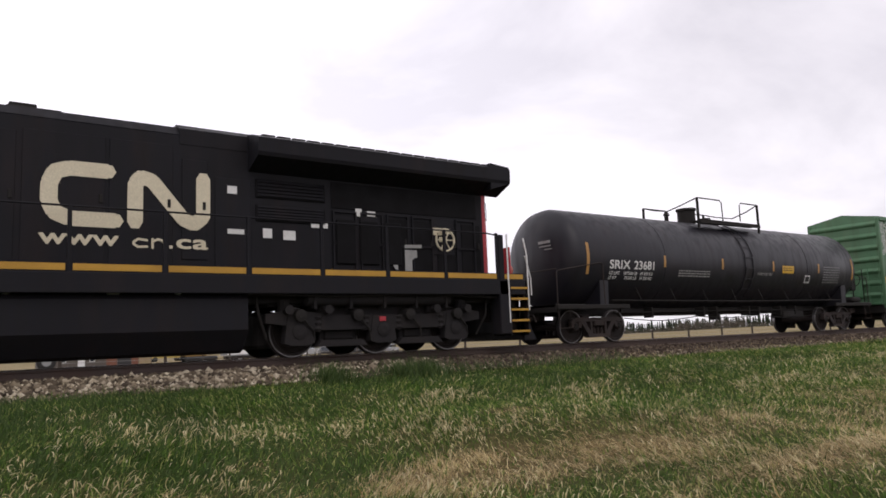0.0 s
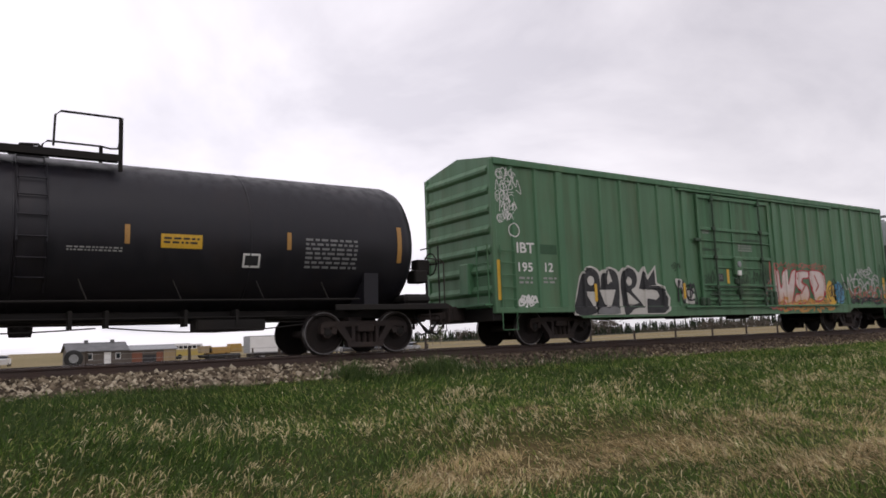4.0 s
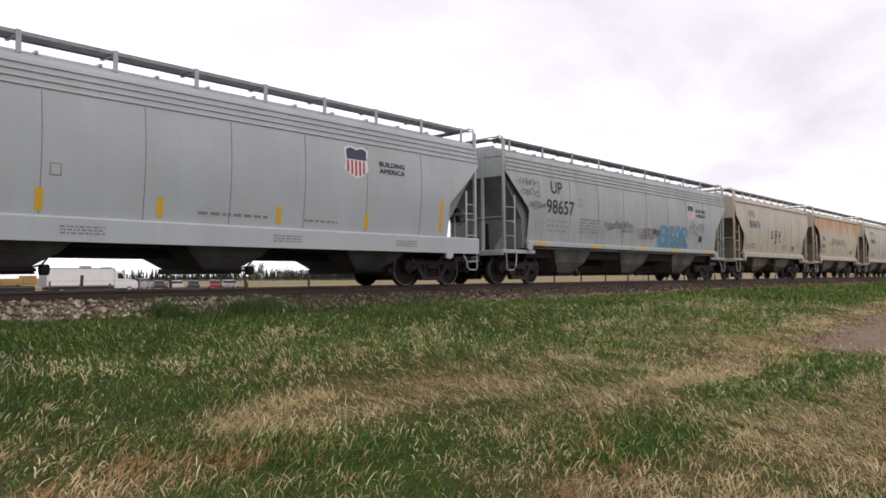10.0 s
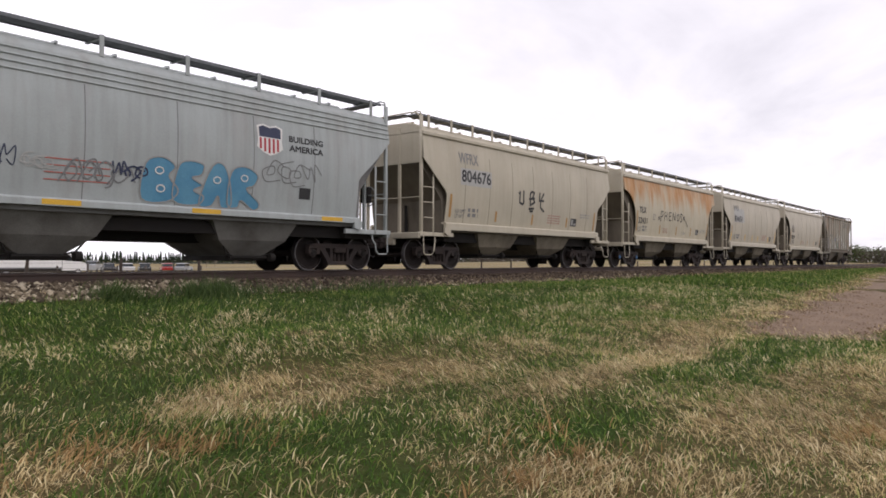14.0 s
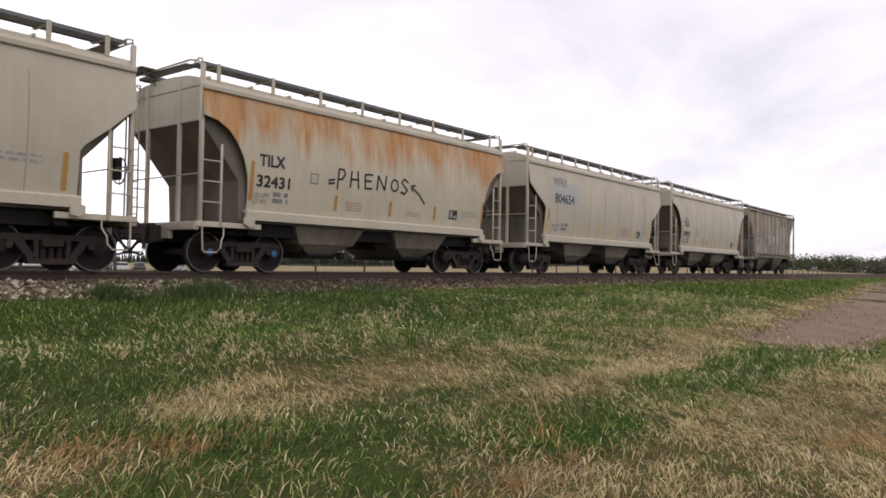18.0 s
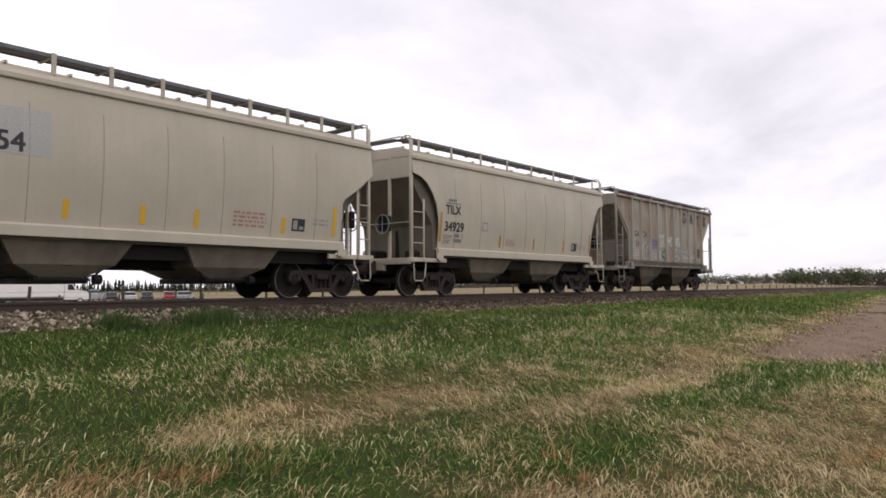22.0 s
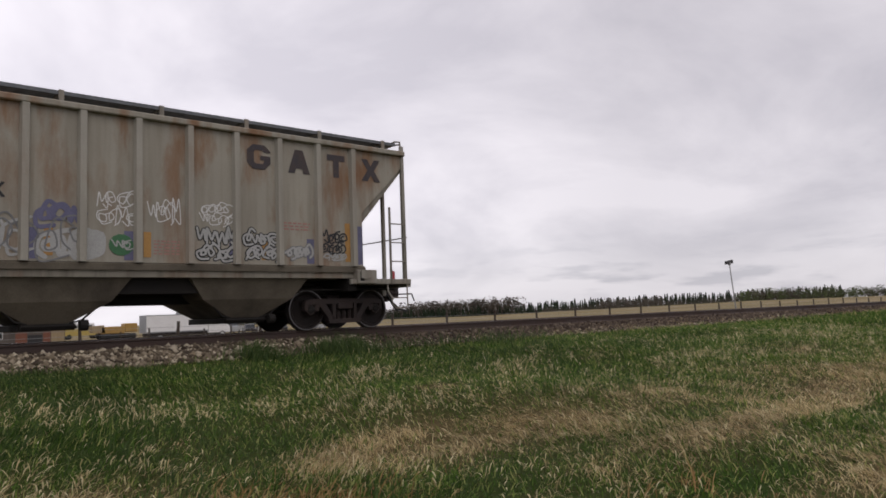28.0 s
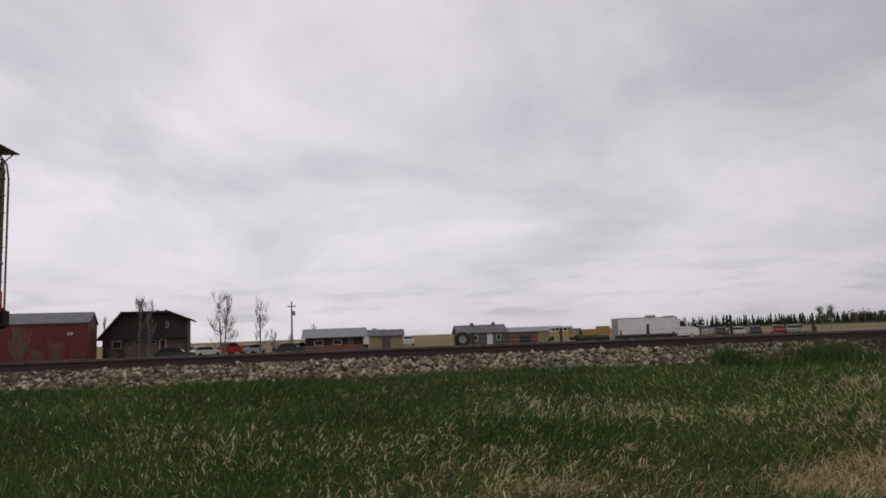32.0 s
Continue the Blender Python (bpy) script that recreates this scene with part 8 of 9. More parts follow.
part("fuel_tank", Shape().prism([(-1.3, 1.29), (-1.38, 1.2), (-1.38, 0.6), (-1.05, 0.2), (-0.9, 0.14), (0.9, 0.14), (1.05, 0.2), (1.38, 0.6), (1.38, 1.2), (1.3, 1.29)], -3.6, 2.92, "x"), M_BLACK, loco, "long black fuel tank")
part("tank_fitting", Shape().box(0.35, 0.55, -1.36, -1.25, 1.28, 1.42, 0.01).lathe([(1.28, 0.06), (1.4, 0.07)], 10, "z", (1.6, -1.25, 0)).lathe([(1.28, 0.06), (1.4, 0.07)], 10, "z", (-1.2, -1.25, 0)), M_GALV, loco)
for cx in (6.1, -6.5):
    fr = Shape()
    for s in (-1, 1):
        y0, y1 = s * 1.12 - 0.09, s * 1.12 + 0.09
        fr.prism([(cx - 2.75, 0.72), (cx - 2.75, 0.9), (cx - 2.2, 1.0), (cx - 1.2, 0.86), (cx + 1.2, 0.86), (cx + 2.2, 1.0), (cx + 2.75, 0.9), (cx + 2.75, 0.72), (cx + 2.3, 0.66), (cx + 1.5, 0.55), (cx - 1.5, 0.55), (cx - 2.3, 0.66)], y0, y1)
        for k in (-1, 0, 1):
            ax = cx + k * 2.02
            fr.prism([(ax - 0.34, 0.3), (ax - 0.26, 0.86), (ax + 0.26, 0.86), (ax + 0.34, 0.3), (ax + 0.2, 0.24), (ax - 0.2, 0.24)], y0 - 0.02, y1 + 0.02)
            fr.lathe([(s * 1.14, 0.17), (s * 1.25, 0.16), (s * 1.27, 0.08)], 14, "y", (ax, 0, 0.533))
        for k in (-0.5, 0.5):
            ax = cx + k * 2.02
            fr.prism([(ax - 0.62, 0.2), (ax - 0.5, 0.34), (ax + 0.5, 0.34), (ax + 0.62, 0.2)], y0, y1)
        for k in (-2.3, -1.4, 1.4, 2.3):
            fr.lathe([(0.9, 0.13), (1.2, 0.13)], 10, "z", (cx + k, s * 1.05, 0))
            fr.lathe([(s * 1.2, 0.1), (s * 1.38, 0.1)], 10, "y", (cx + k, 0, 0.98))
    part("truck_frame", fr, M_SOOT, loco)
    for k in (-1, 0, 1):
        part("traction_motor", Shape().box(cx + k * 2.02 - 0.75, cx + k * 2.02 + 0.45, -0.62, 0.62, 0.2, 0.95, 0.08), M_SOOT, loco)
    for k in (-0.5, 0.5):
        rig = Shape().box(cx + k * 2.02 - 0.36, cx + k * 2.02 + 0.36, -1.02, -0.72, 0.34, 0.56, 0.04)
        for d in (-1, 1):
            rig.box(cx + k * 2.02 + d * 0.4 - 0.07, cx + k * 2.02 + d * 0.4 + 0.07, -0.98, -0.76, 0.24, 0.78, 0.03)
            rig.lathe([(0.52, 0.07), (0.58, 0.1), (0.64, 0.07), (0.70, 0.1), (0.76, 0.07), (0.82, 0.1), (0.86, 0.07)], 10, "z", (cx + k * 2.02 + d * 0.58, -1.16, 0))
        part("brake_rigging", rig, M_SOOT, loco)
    for k in (-1.5, -0.5, 0.5, 1.5):
        part("air_cylinder", Shape().lathe([(-1.36, 0.05), (-1.34, 0.13), (-1.0, 0.14)], 12, "y", (cx + k * 1.35, 0, 0.86)).tube([(cx + k * 1.35, -1.3, 0.86), (cx + k * 1.35 + 0.3, -1.26, 0.55), (cx + k * 1.35 + 0.35, -1.2, 0.35)], 0.025, 6), M_UNDER, loco)
    part("truck_bolster", Shape().box(cx - 1.55, cx + 1.55, -1.0, 1.0, 0.8, 1.18, 0.03).box(cx - 2.6, cx + 2.6, -0.9, 0.9, 1.06, 1.18, 0.02), M_SOOT, loco)
    part("air_reservoir", Shape().lathe([(cx - 1.9, 0.05), (cx - 1.85, 0.14), (cx + 1.85, 0.14), (cx + 1.9, 0.05)], 14, "x", (0, -1.18, 1.2)), M_SOOT, loco, smooth=50)
    for k in range(5):
        part("hanger", Shape().box(cx - 1.7 + k * 0.85 - 0.03, cx - 1.7 + k * 0.85 + 0.03, -1.34, -1.05, 1.0, 1.38), M_SOOT, loco)
    for k in (-1, 0, 1):
        wheelset(loco, cx + k * 2.02, 0.533, LOCO_WHEEL)
part("red_tag", Shape().box(6.0, 6.16, -1.25, -1.21, 0.72, 0.82), M_REDPAINT, loco)
part("sand_pipe", Shape().tube([(3.15, -1.15, 1.35), (3.2, -1.2, 0.9), (3.4, -1.1, 0.4)], 0.03, 6).tube([(9.2, -1.1, 1.35), (9.1, -1.15, 0.8), (8.9, -1.0, 0.35)], 0.03, 6).tube([(2.9, -1.3, 1.36), (9.3, -1.3, 1.36)], 0.03, 6), M_UNDER, loco)
couplings(loco, 11.05)
for y in (-0.5, -0.35, 0.4):
    part("air_hose", Shape().tube([(10.25, y, 0.95), (10.45, y, 0.9), (10.55, y - 0.03, 0.6), (10.45, y, 0.42)], 0.02, 6), M_RUBBER, loco)

# ---- beyond the track ----
def far(az, dist):
    """A place on the fields at so many degrees to the right of the line across the track."""
    x, y = dist * math.sin(radians(az)), dist * math.cos(radians(az))
    return x, y, float(ground_z(x, y))


M_BARNRED = surface("barn_red", (0.15, 0.016, 0.018), (0.10, 0.014, 0.014), rough=0.6, scale=0.6, stretch=(6, 6, 0.3), amount=0.5)
M_ROOFGREY = surface("roof_grey", (0.12, 0.12, 0.125), (0.09, 0.09, 0.09), rough=0.6, scale=0.8)
M_WOODGREY = surface("weathered_boards", (0.12, 0.10, 0.085), (0.075, 0.064, 0.055), rough=0.85, scale=1.2, stretch=(8, 8, 0.4), amount=0.7)
M_WOODLOW = surface("faded_brown_boards", (0.15, 0.108, 0.092), (0.10, 0.075, 0.066), rough=0.85, scale=1.2, stretch=(8, 8, 0.4))
M_WOODBROWN = surface("brown_boards", (0.038, 0.026, 0.022), (0.025, 0.018, 0.016), rough=0.85, scale=1.2, stretch=(8, 8, 0.4))
M_WOODTAN = surface("tan_boards", (0.34, 0.26, 0.15), (0.25, 0.18, 0.10), rough=0.8, scale=1, stretch=(8, 8, 0.4))
M_REDWOOD = surface("red_brown_boards", (0.22, 0.085, 0.05), (0.15, 0.06, 0.04), rough=0.8, scale=1, stretch=(8, 8, 0.4))
M_WHITEBODY = surface("white_body_paint", (0.84, 0.84, 0.84), (0.74, 0.74, 0.74), rough=0.35, scale=0.8, amount=0.3)
M_BUSYELLOW = surface("bus_yellow", (0.50, 0.38, 0.10), (0.40, 0.30, 0.10), rough=0.45, scale=1)
M_MACHORANGE = surface("machine_orange", (0.40, 0.24, 0.06), (0.28, 0.18, 0.06), rough=0.5, scale=1)
M_BARK = surface("bark", (0.20, 0.17, 0.145), (0.13, 0.108, 0.09), rough=0.9, scale=3, stretch=(4, 4, 0.6), bump=0.6)
M_POSTWOOD = surface("post_wood", (0.06, 0.045, 0.036), (0.04, 0.03, 0.025), rough=0.9, scale=4)
M_SPRUCE = blades("spruce_needles", [(0, (0.018, 0.03, 0.018)), (0.5, (0.03, 0.045, 0.025)), (1, (0.045, 0.06, 0.032))], 0.8, 0.0)
# leaf colours are lightened, with the haze of distance mixed into them
M_BUDS = blades("spring_leaves", [(0, (0.065, 0.088, 0.04)), (0.5, (0.10, 0.128, 0.055)), (1, (0.14, 0.165, 0.078))], 0.7, 0.2)
M_TWIGS = blades("bare_twigs", [(0, (0.06, 0.052, 0.044)), (0.5, (0.105, 0.092, 0.077)), (1, (0.17, 0.15, 0.13))], 0.9, 0.0)


def spruces(name, label, spots, seed):
    """A row of spruces, each a spire of drooping triangular sprays."""
    rng = np.random.default_rng(seed)
    vs = []
    for x, y, z, h in spots:
        n = 90
        t = rng.uniform(0.02, 1.0, n) ** 0.8
        a = rng.uniform(0, 6.283, n)
        r = h * (0.19 * (1 - t) + 0.012) * rng.uniform(0.6, 1.15, n)
        zc = z + h * (0.06 + 0.94 * t)
        w = h * (0.05 + 0.06 * (1 - t))
        c, s = np.cos(a), np.sin(a)
        p0 = np.stack([x + 0 * c, y + 0 * s, zc + 0.05 * h], 1)
        p1 = np.stack([x + r * c - w * s, y + r * s + w * c, zc - 0.06 * h], 1)
        p2 = np.stack([x + r * c + w * s, y + r * s - w * c, zc - 0.06 * h], 1)
        vs.append(np.stack([p0, p1, p2], 1).reshape(-1, 3))
        for k in range(3):
            b = 0.012 * h
            q = np.array([(x - b, y, z), (x + b, y, z), (x, y, z + h)]) if k == 0 else np.array([(x, y - b, z), (x, y + b, z), (x, y, z + h)])
            vs.append(q)
    v = np.concatenate(vs)
    return tagged(new(name, raw_mesh(name, v, np.arange(len(v)), np.full(len(v) // 3, 3), [M_SPRUCE])), label, "trees", kind="stuff")


def wood(name, label, spots, mat, seed, dense=70):
    """Far broad-leaved trees and scrub: stems and many small clumps with gaps between them."""
    rng = np.random.default_rng(seed)
    vs = []
    for x, y, z, h, w in spots:
        n = dense
        a, u = rng.uniform(0, 6.283, n), rng.random(n)
        lobes = rng.uniform(-1, 1, (10, 3)) * np.array([0.75, 0.6, 0.42])
        li = rng.integers(0, 10, n)
        off = np.clip(rng.normal(0, 0.24, (n, 3)), -0.45, 0.45)
        c = np.stack([x + w * (lobes[li, 0] + off[:, 0]), y + w * (lobes[li, 1] + off[:, 1]), z + h * np.clip(0.48 + 0.6 * (lobes[li, 2] + 0.7 * off[:, 2]), 0.03, 0.94)], 1)
        s = rng.uniform(0.04, 0.095, n)[:, None] * h
        d = rng.normal(0, 1, (n, 3, 3))
        vs.append((c[:, None] + d * s[:, None] * 0.55).reshape(-1, 3))
        for k in range(4):
            bx = x + rng.normal(0, 0.12) * w
            tx = x + rng.normal(0, 0.5) * w
            t = 0.012 * h
            vs.append(np.array([(bx - t, y, z), (bx + t, y, z), (tx, y, z + h * rng.uniform(0.7, 1.0))]))
    v = np.concatenate(vs)
    return tagged(new(name, raw_mesh(name, v, np.arange(len(v)), np.full(len(v) // 3, 3), [mat])), label, "trees", kind="stuff")


rng = random.Random(11)
sp_spots = []
for k in range(150):
    az = 23.5 + 19 * k / 150 + rng.uniform(-0.05, 0.05)
    x, y, z = far(az, rng.uniform(395, 425))
    sp_spots.append((x, y, z - 0.5, rng.uniform(4.2, 7.2) * (1.0 if az < 35.5 else 0.85)))
for k in range(170):
    az = 49 + 21 * k / 170 + rng.uniform(-0.06, 0.06)
    x, y, z = far(az, rng.uniform(480, 520))
    sp_spots.append((x, y, z - 0.8, rng.uniform(5.5, 9.0)))
for k in range(90):
    x, y, z = far(37.5 + 11.5 * k / 90 + rng.uniform(-0.05, 0.05), rng.uniform(400, 425))
    sp_spots.append((x, y, z - 0.4, rng.uniform(4.2, 6.8)))
spruces("spruce_row", "dark row of spruces on the far side of the field", sp_spots, 3)
scr = []
for k in range(300):
    az = 34 + 52 * k / 300 + rng.uniform(-0.1, 0.1)
    x, y, z = far(az, rng.uniform(430, 470))
    scr.append((x, y, z - 1.1, rng.uniform(3.4, 5.4), rng.uniform(2.0, 4.0)))
wood("far_scrub", "low brown scrub along the field edge", scr, M_TWIGS, 4, 110)
grn = []
for az0, az1, n, h0, h1 in ((35.2, 38.0, 18, 6.5, 9), (38.2, 47.0, 42, 10.5, 13.5), (53.3, 57.8, 16, 6.5, 9.0), (63.3, 70.9, 34, 6.0, 9.0), (71, 76.5, 26, 5.5, 8.0), (76, 85.5, 60, 8.0, 11.5)):
    for k in range(n):
        az = az0 + (az1 - az0) * (k + rng.uniform(0, 0.8)) / n
        x, y, z = far(az, rng.uniform(405, 440))
        h = rng.uniform(h0, h1)
        grn.append((x, y, z - 1.1, h, h * rng.uniform(0.45, 0.65)))
wood("far_grove", "grey-brown leafless groves on the horizon", grn[:76] + grn[76::2], M_TWIGS, 5, 230)
wood("far_grove", "green spring groves on the horizon", grn[77::2], M_BUDS, 6, 340)


def tree(name, label, at, h, spread, mat, seed, leaves=900, leaf=0.06):
    """A small bare-limbed tree: tapered trunk, rising limbs, fine twigs and a few buds."""
    rg = random.Random(seed)
    ob = thing(name, label, "tree", pose(*at))
    wd = Shape()
    wd.tube([(0, 0, 0), (0.02 * h, 0, 0.3 * h), (0.0, 0.01 * h, 0.65 * h), (0.01 * h, 0, h)], [0.018 * h, 0.013 * h, 0.008 * h, 0.002 * h], 7)
    tips = []
    for k in range(26):
        z0 = h * rg.uniform(0.15, 0.8)
        a, r = rg.uniform(0, 6.28), spread * (1 - 0.6 * z0 / h) * rg.uniform(0.6, 1.0)
        tip = (r * math.cos(a), r * math.sin(a), min(z0 + h * rg.uniform(0.15, 0.35), h))
        mid = (tip[0] * 0.5, tip[1] * 0.5, z0 + (tip[2] - z0) * 0.4)
        wd.tube([(0, 0, z0), mid, tip], [0.007 * h, 0.004 * h, 0.0015 * h], 5)
        for j in range(5):
            q = (mid[0] + rg.uniform(-0.4, 0.4) * spread * 0.6, mid[1] + rg.uniform(-0.4, 0.4) * spread * 0.6, mid[2] + rg.uniform(0.05, 0.22) * h)
            wd.tube([mid, q], [0.003 * h, 0.001 * h], 4)
            tips.append(q)
        tips.append(tip)
    part("trunk", wd, M_BARK, ob)
    nr = np.random.default_rng(seed)
    t = np.array(tips)[nr.integers(0, len(tips), leaves)] + nr.normal(0, 0.035 * h, (leaves, 3))
    v = (t[:, None] + nr.normal(0, 1, (leaves, 3, 3)) * leaf * h * 0.2).reshape(-1, 3)
    part("crown", raw_mesh("crown", v, np.arange(len(v)), np.full(leaves, 3), [mat]), None, ob)
    return ob


def bare_tree(at, h, spread, seed, stems=2):
    """A leafless poplar: steep limbs that fork into fine upright twigs."""
    rg = random.Random(seed)
    ob = thing("bare_tree", "slender leafless tree by the farmyard", "tree", pose(*at), group="bare trees of the farmyard")
    wd, tw = Shape(), []
    for k in range(stems):
        ox = (k - (stems - 1) / 2) * spread * 0.35
        top = h * (1.0 if k == 0 else rg.uniform(0.85, 0.97))
        ax = lambda z: (ox * min(1.0, 0.25 + z / top), 0.1 * ox, z)
        wd.tube([ax(0), ax(0.35 * top), ax(0.7 * top), ax(top)], [0.016 * h, 0.011 * h, 0.006 * h, 0.0015 * h], 7)
        for j in range(22):
            z0 = top * rg.uniform(0.1, 0.88)
            a, r = rg.uniform(0, 6.28), spread * (0.75 - 0.5 * z0 / top) * rg.uniform(0.5, 1.0)
            b0 = ax(z0)
            tip = (b0[0] + r * math.cos(a), b0[1] + r * math.sin(a), min(z0 + h * rg.uniform(0.12, 0.26), top * 0.98))
            mid = tuple(p + (q - p) * 0.5 for p, q in zip(b0, tip))
            mid = (mid[0] + 0.1 * r * math.cos(a), mid[1] + 0.1 * r * math.sin(a), mid[2] - 0.03 * h)
            wd.tube([b0, mid, tip], [0.005 * h, 0.0035 * h, 0.0012 * h], 5)
            for i in range(8):
                f = rg.uniform(0.1, 1.0)
                p = tuple(m + (q - m) * f for m, q in zip(mid, tip))
                tw.append((p, (p[0] + rg.uniform(-0.16, 0.16) * spread, p[1] + rg.uniform(-0.16, 0.16) * spread, p[2] + h * rg.uniform(0.04, 0.11))))
    part("trunk", wd, M_BARK, ob)
    ts = Shape()
    for p, q in tw:
        ts.tube([p, q], [0.0026 * h, 0.0012 * h], 3)
    part("crown", ts, M_BARK, ob, kind="stuff")
    return ob


for az, d, h, s, n in ((-10.9, 100, 8.3, 3.0, 2), (-8.2, 105, 8.0, 2.4, 1), (-16.7, 94, 7.3, 1.5, 1), (-16.1, 93, 7.0, 2.0, 1), (-19.0, 108, 5.6, 0.6, 1), (-24.2, 80, 4.0, 1.5, 3), (-22.0, 84, 2.6, 1.2, 3), (-7.2, 108, 3.5, 1.0, 2), (-4.2, 130, 4.4, 1.2, 2), (-5.95, 132, 3.0, 1.0, 2), (0.6, 135, 2.6, 0.7, 1)):
    bare_tree(far(az, d), h, s, int(400 + az * 7), n)
for az, d, h in ((-18.3, 90, 1.7), (-17.4, 90, 2.0), (-15.7, 92, 1.6), (-20.6, 86, 1.6), (-23.2, 82, 1.8)):
    bare_tree(far(az, d), h, 1.3, int(500 + az * 7), 3)
tree("leafing_tree", "small green leafing tree in the field", far(33.1, 230), 5.6, 1.7, M_BUDS, 77, 2600)
tree("leafing_tree", "small green leafing tree in the field", far(33.7, 236), 6.0, 2.0, M_BUDS, 78, 2600)


def gabled(name, label, category, at, L, Wd, eave, ridge, wall_m, roof_m, over=0.3, door=None, windows=(), turn=0):
    """A building with its long side to the track: walls with openings, roof slabs, door and windows."""
    ob = thing(name, label, category, pose(*at, 0, 0, turn))
    part("wall", Shape().prism([(-Wd / 2, 0), (-Wd / 2, eave), (0, ridge), (Wd / 2, eave), (Wd / 2, 0)], -L / 2, L / 2, "x"), wall_m, ob)
    rs = Shape()
    for s in (-1, 1):
        k = (ridge - eave) / (Wd / 2)
        rs.prism([(0, ridge + 0.02), (s * (Wd / 2 + over), eave - over * k + 0.02), (s * (Wd / 2 + over), eave - over * k + 0.14), (0, ridge + 0.16)], -L / 2 - over, L / 2 + over, "x")
    part("roof", rs, roof_m, ob)
    for x, z, w, h in windows:
        wi = part("window", Shape().box(x - w / 2, x + w / 2, -Wd / 2 - 0.04, -Wd / 2, z, z + h), M_WHITEBODY, ob)
        part("pane", Shape().box(x - w / 2 + 0.07, x + w / 2 - 0.07, -Wd / 2 - 0.05, -Wd / 2 - 0.03, z + 0.07, z + h - 0.07), M_GLASS, wi)
    if door:
        x, w, h, m = door
        part("door", Shape().box(x - w / 2, x + w / 2, -Wd / 2 - 0.05, -Wd / 2, 0, h), m, ob)
    return ob


gabled("red_barn", "long dark red metal barn with a grey roof", "barn", far(-25.0, 92), 17.0, 9, 4.4, 5.6, M_BARNRED, M_ROOFGREY, 0.15, door=(3, 3, 3, M_BARNRED), windows=((6.8, 3.2, 0.5, 0.25),), turn=14)
# two-storey house with a long lean-to roof
hx, hy, hz = far(-16.0, 100)
house = thing("farm_house", "dark brown boarded two-storey farmhouse with a sweeping roof", "house", pose(hx, hy, hz, 0, 0, 10))
part("wall", Shape().prism([(-4.9, 0), (-4.9, 3.0), (-2.7, 5.85), (2.5, 5.85), (4.7, 4.9), (4.7, 0)], -3.5, 3.5), M_WOODBROWN, house)
part("lower_wall", Shape().box(-2.6, 4.55, -3.62, -3.5, 0, 2.8), M_WOODLOW, house)
part("roof", Shape().prism([(-5.5, 2.75), (-2.8, 6.0), (2.6, 6.0), (5.4, 4.85), (5.4, 4.65), (2.5, 5.8), (-2.7, 5.8), (-5.5, 2.6)], -4.2, 4.2), M_WOODBROWN, house)
part("gable_fascia", Shape().prism([(-5.6, 2.62), (-2.8, 6.02), (-2.6, 6.02), (-5.4, 2.62)], -4.3, -4.15), M_WOODLOW, house)
for x, z, w, h in ((2.4, 3.9, 0.35, 0.8), (1.9, 1.0, 0.75, 1.6), (-3.3, 1.6, 1.1, 0.9), (-0.9, 2.0, 0.7, 0.6), (0.8, 2.0, 0.7, 0.5)):
    wi = part("window", Shape().box(x - w / 2, x + w / 2, -3.7, -3.6, z, z + h), M_WHITEBODY if h > 1.2 else M_GALV, house)
    part("pane", Shape().box(x - w / 2 + 0.1, x + w / 2 - 0.1, -3.72, -3.68, z + 0.1, z + h - 0.1), M_GLASS, wi)
part("deck", Shape().box(-2.6, 4.8, -4.3, -3.6, 2.7, 2.85).box(4.5, 4.65, -4.3, -4.15, 0, 2.7).box(-2.5, -2.35, -4.3, -4.15, 0, 2.7), M_WOODBROWN, house)
for x in (0.9, 1.9):
    part("chimney", Shape().lathe([(5.8, 0.12), (6.2, 0.12), (6.22, 0.18), (6.3, 0.18)], 10, "z", (x, 0, 0)), M_ROOFGREY, house)
gabled("cabin", "low grey-brown cabin with a metal roof", "cabin", far(-2.6, 122), 9.2, 5, 2.3, 3.4, M_WOODBROWN, M_GALV, 0.6, door=(2.6, 1.0, 1.9, M_WOODGREY), windows=((-2.5, 0.9, 1.4, 0.8), (0.5, 0.9, 1.4, 0.8)))
part("porch_fence", Shape().box(-4.8, 4.8, -3.9, -3.8, 0.0, 0.9), M_REDWOOD, bpy.data.objects["cabin"])
gabled("tan_shed", "small tan boarded shed with a grey roof", "shed", far(1.3, 120), 5.4, 4, 2.1, 2.9, M_WOODTAN, M_ROOFGREY, 0.3, door=(0, 1.4, 1.8, M_WOODGREY))
gabled("grey_cottage", "grey boarded cottage with a dark roof", "cottage", far(8.6, 118), 7.6, 6, 2.0, 3.1, M_WOODGREY, M_ROOFGREY, 0.3, door=(1.2, 0.9, 1.8, M_WHITEBODY), windows=((-1.2, 0.8, 0.9, 0.9), (2.6, 0.8, 0.7, 0.9)))
for x in (-1.2, 2.3):
    part("chimney", Shape().box(x - 0.25, x + 0.25, -0.25, 0.25, 2.9, 3.6), M_ROOFGREY, bpy.data.objects["grey_cottage"])
# the black door panel stands in for the shade inside the open front
gabled("low_shed", "low open-fronted shed with red-brown doors", "shed", far(12.0, 119), 7.2, 5, 1.9, 2.5, M_WOODGREY, M_GALV, 0.25, door=(-0.2, 1.8, 1.2, M_INK))
parts("front_boards", Shape().box(-2.6, -1.2, -2.57, -2.5, 0, 1.6).box(0.8, 1.7, -2.57, -2.5, 0, 1.6), M_REDWOOD, bpy.data.objects["low_shed"])
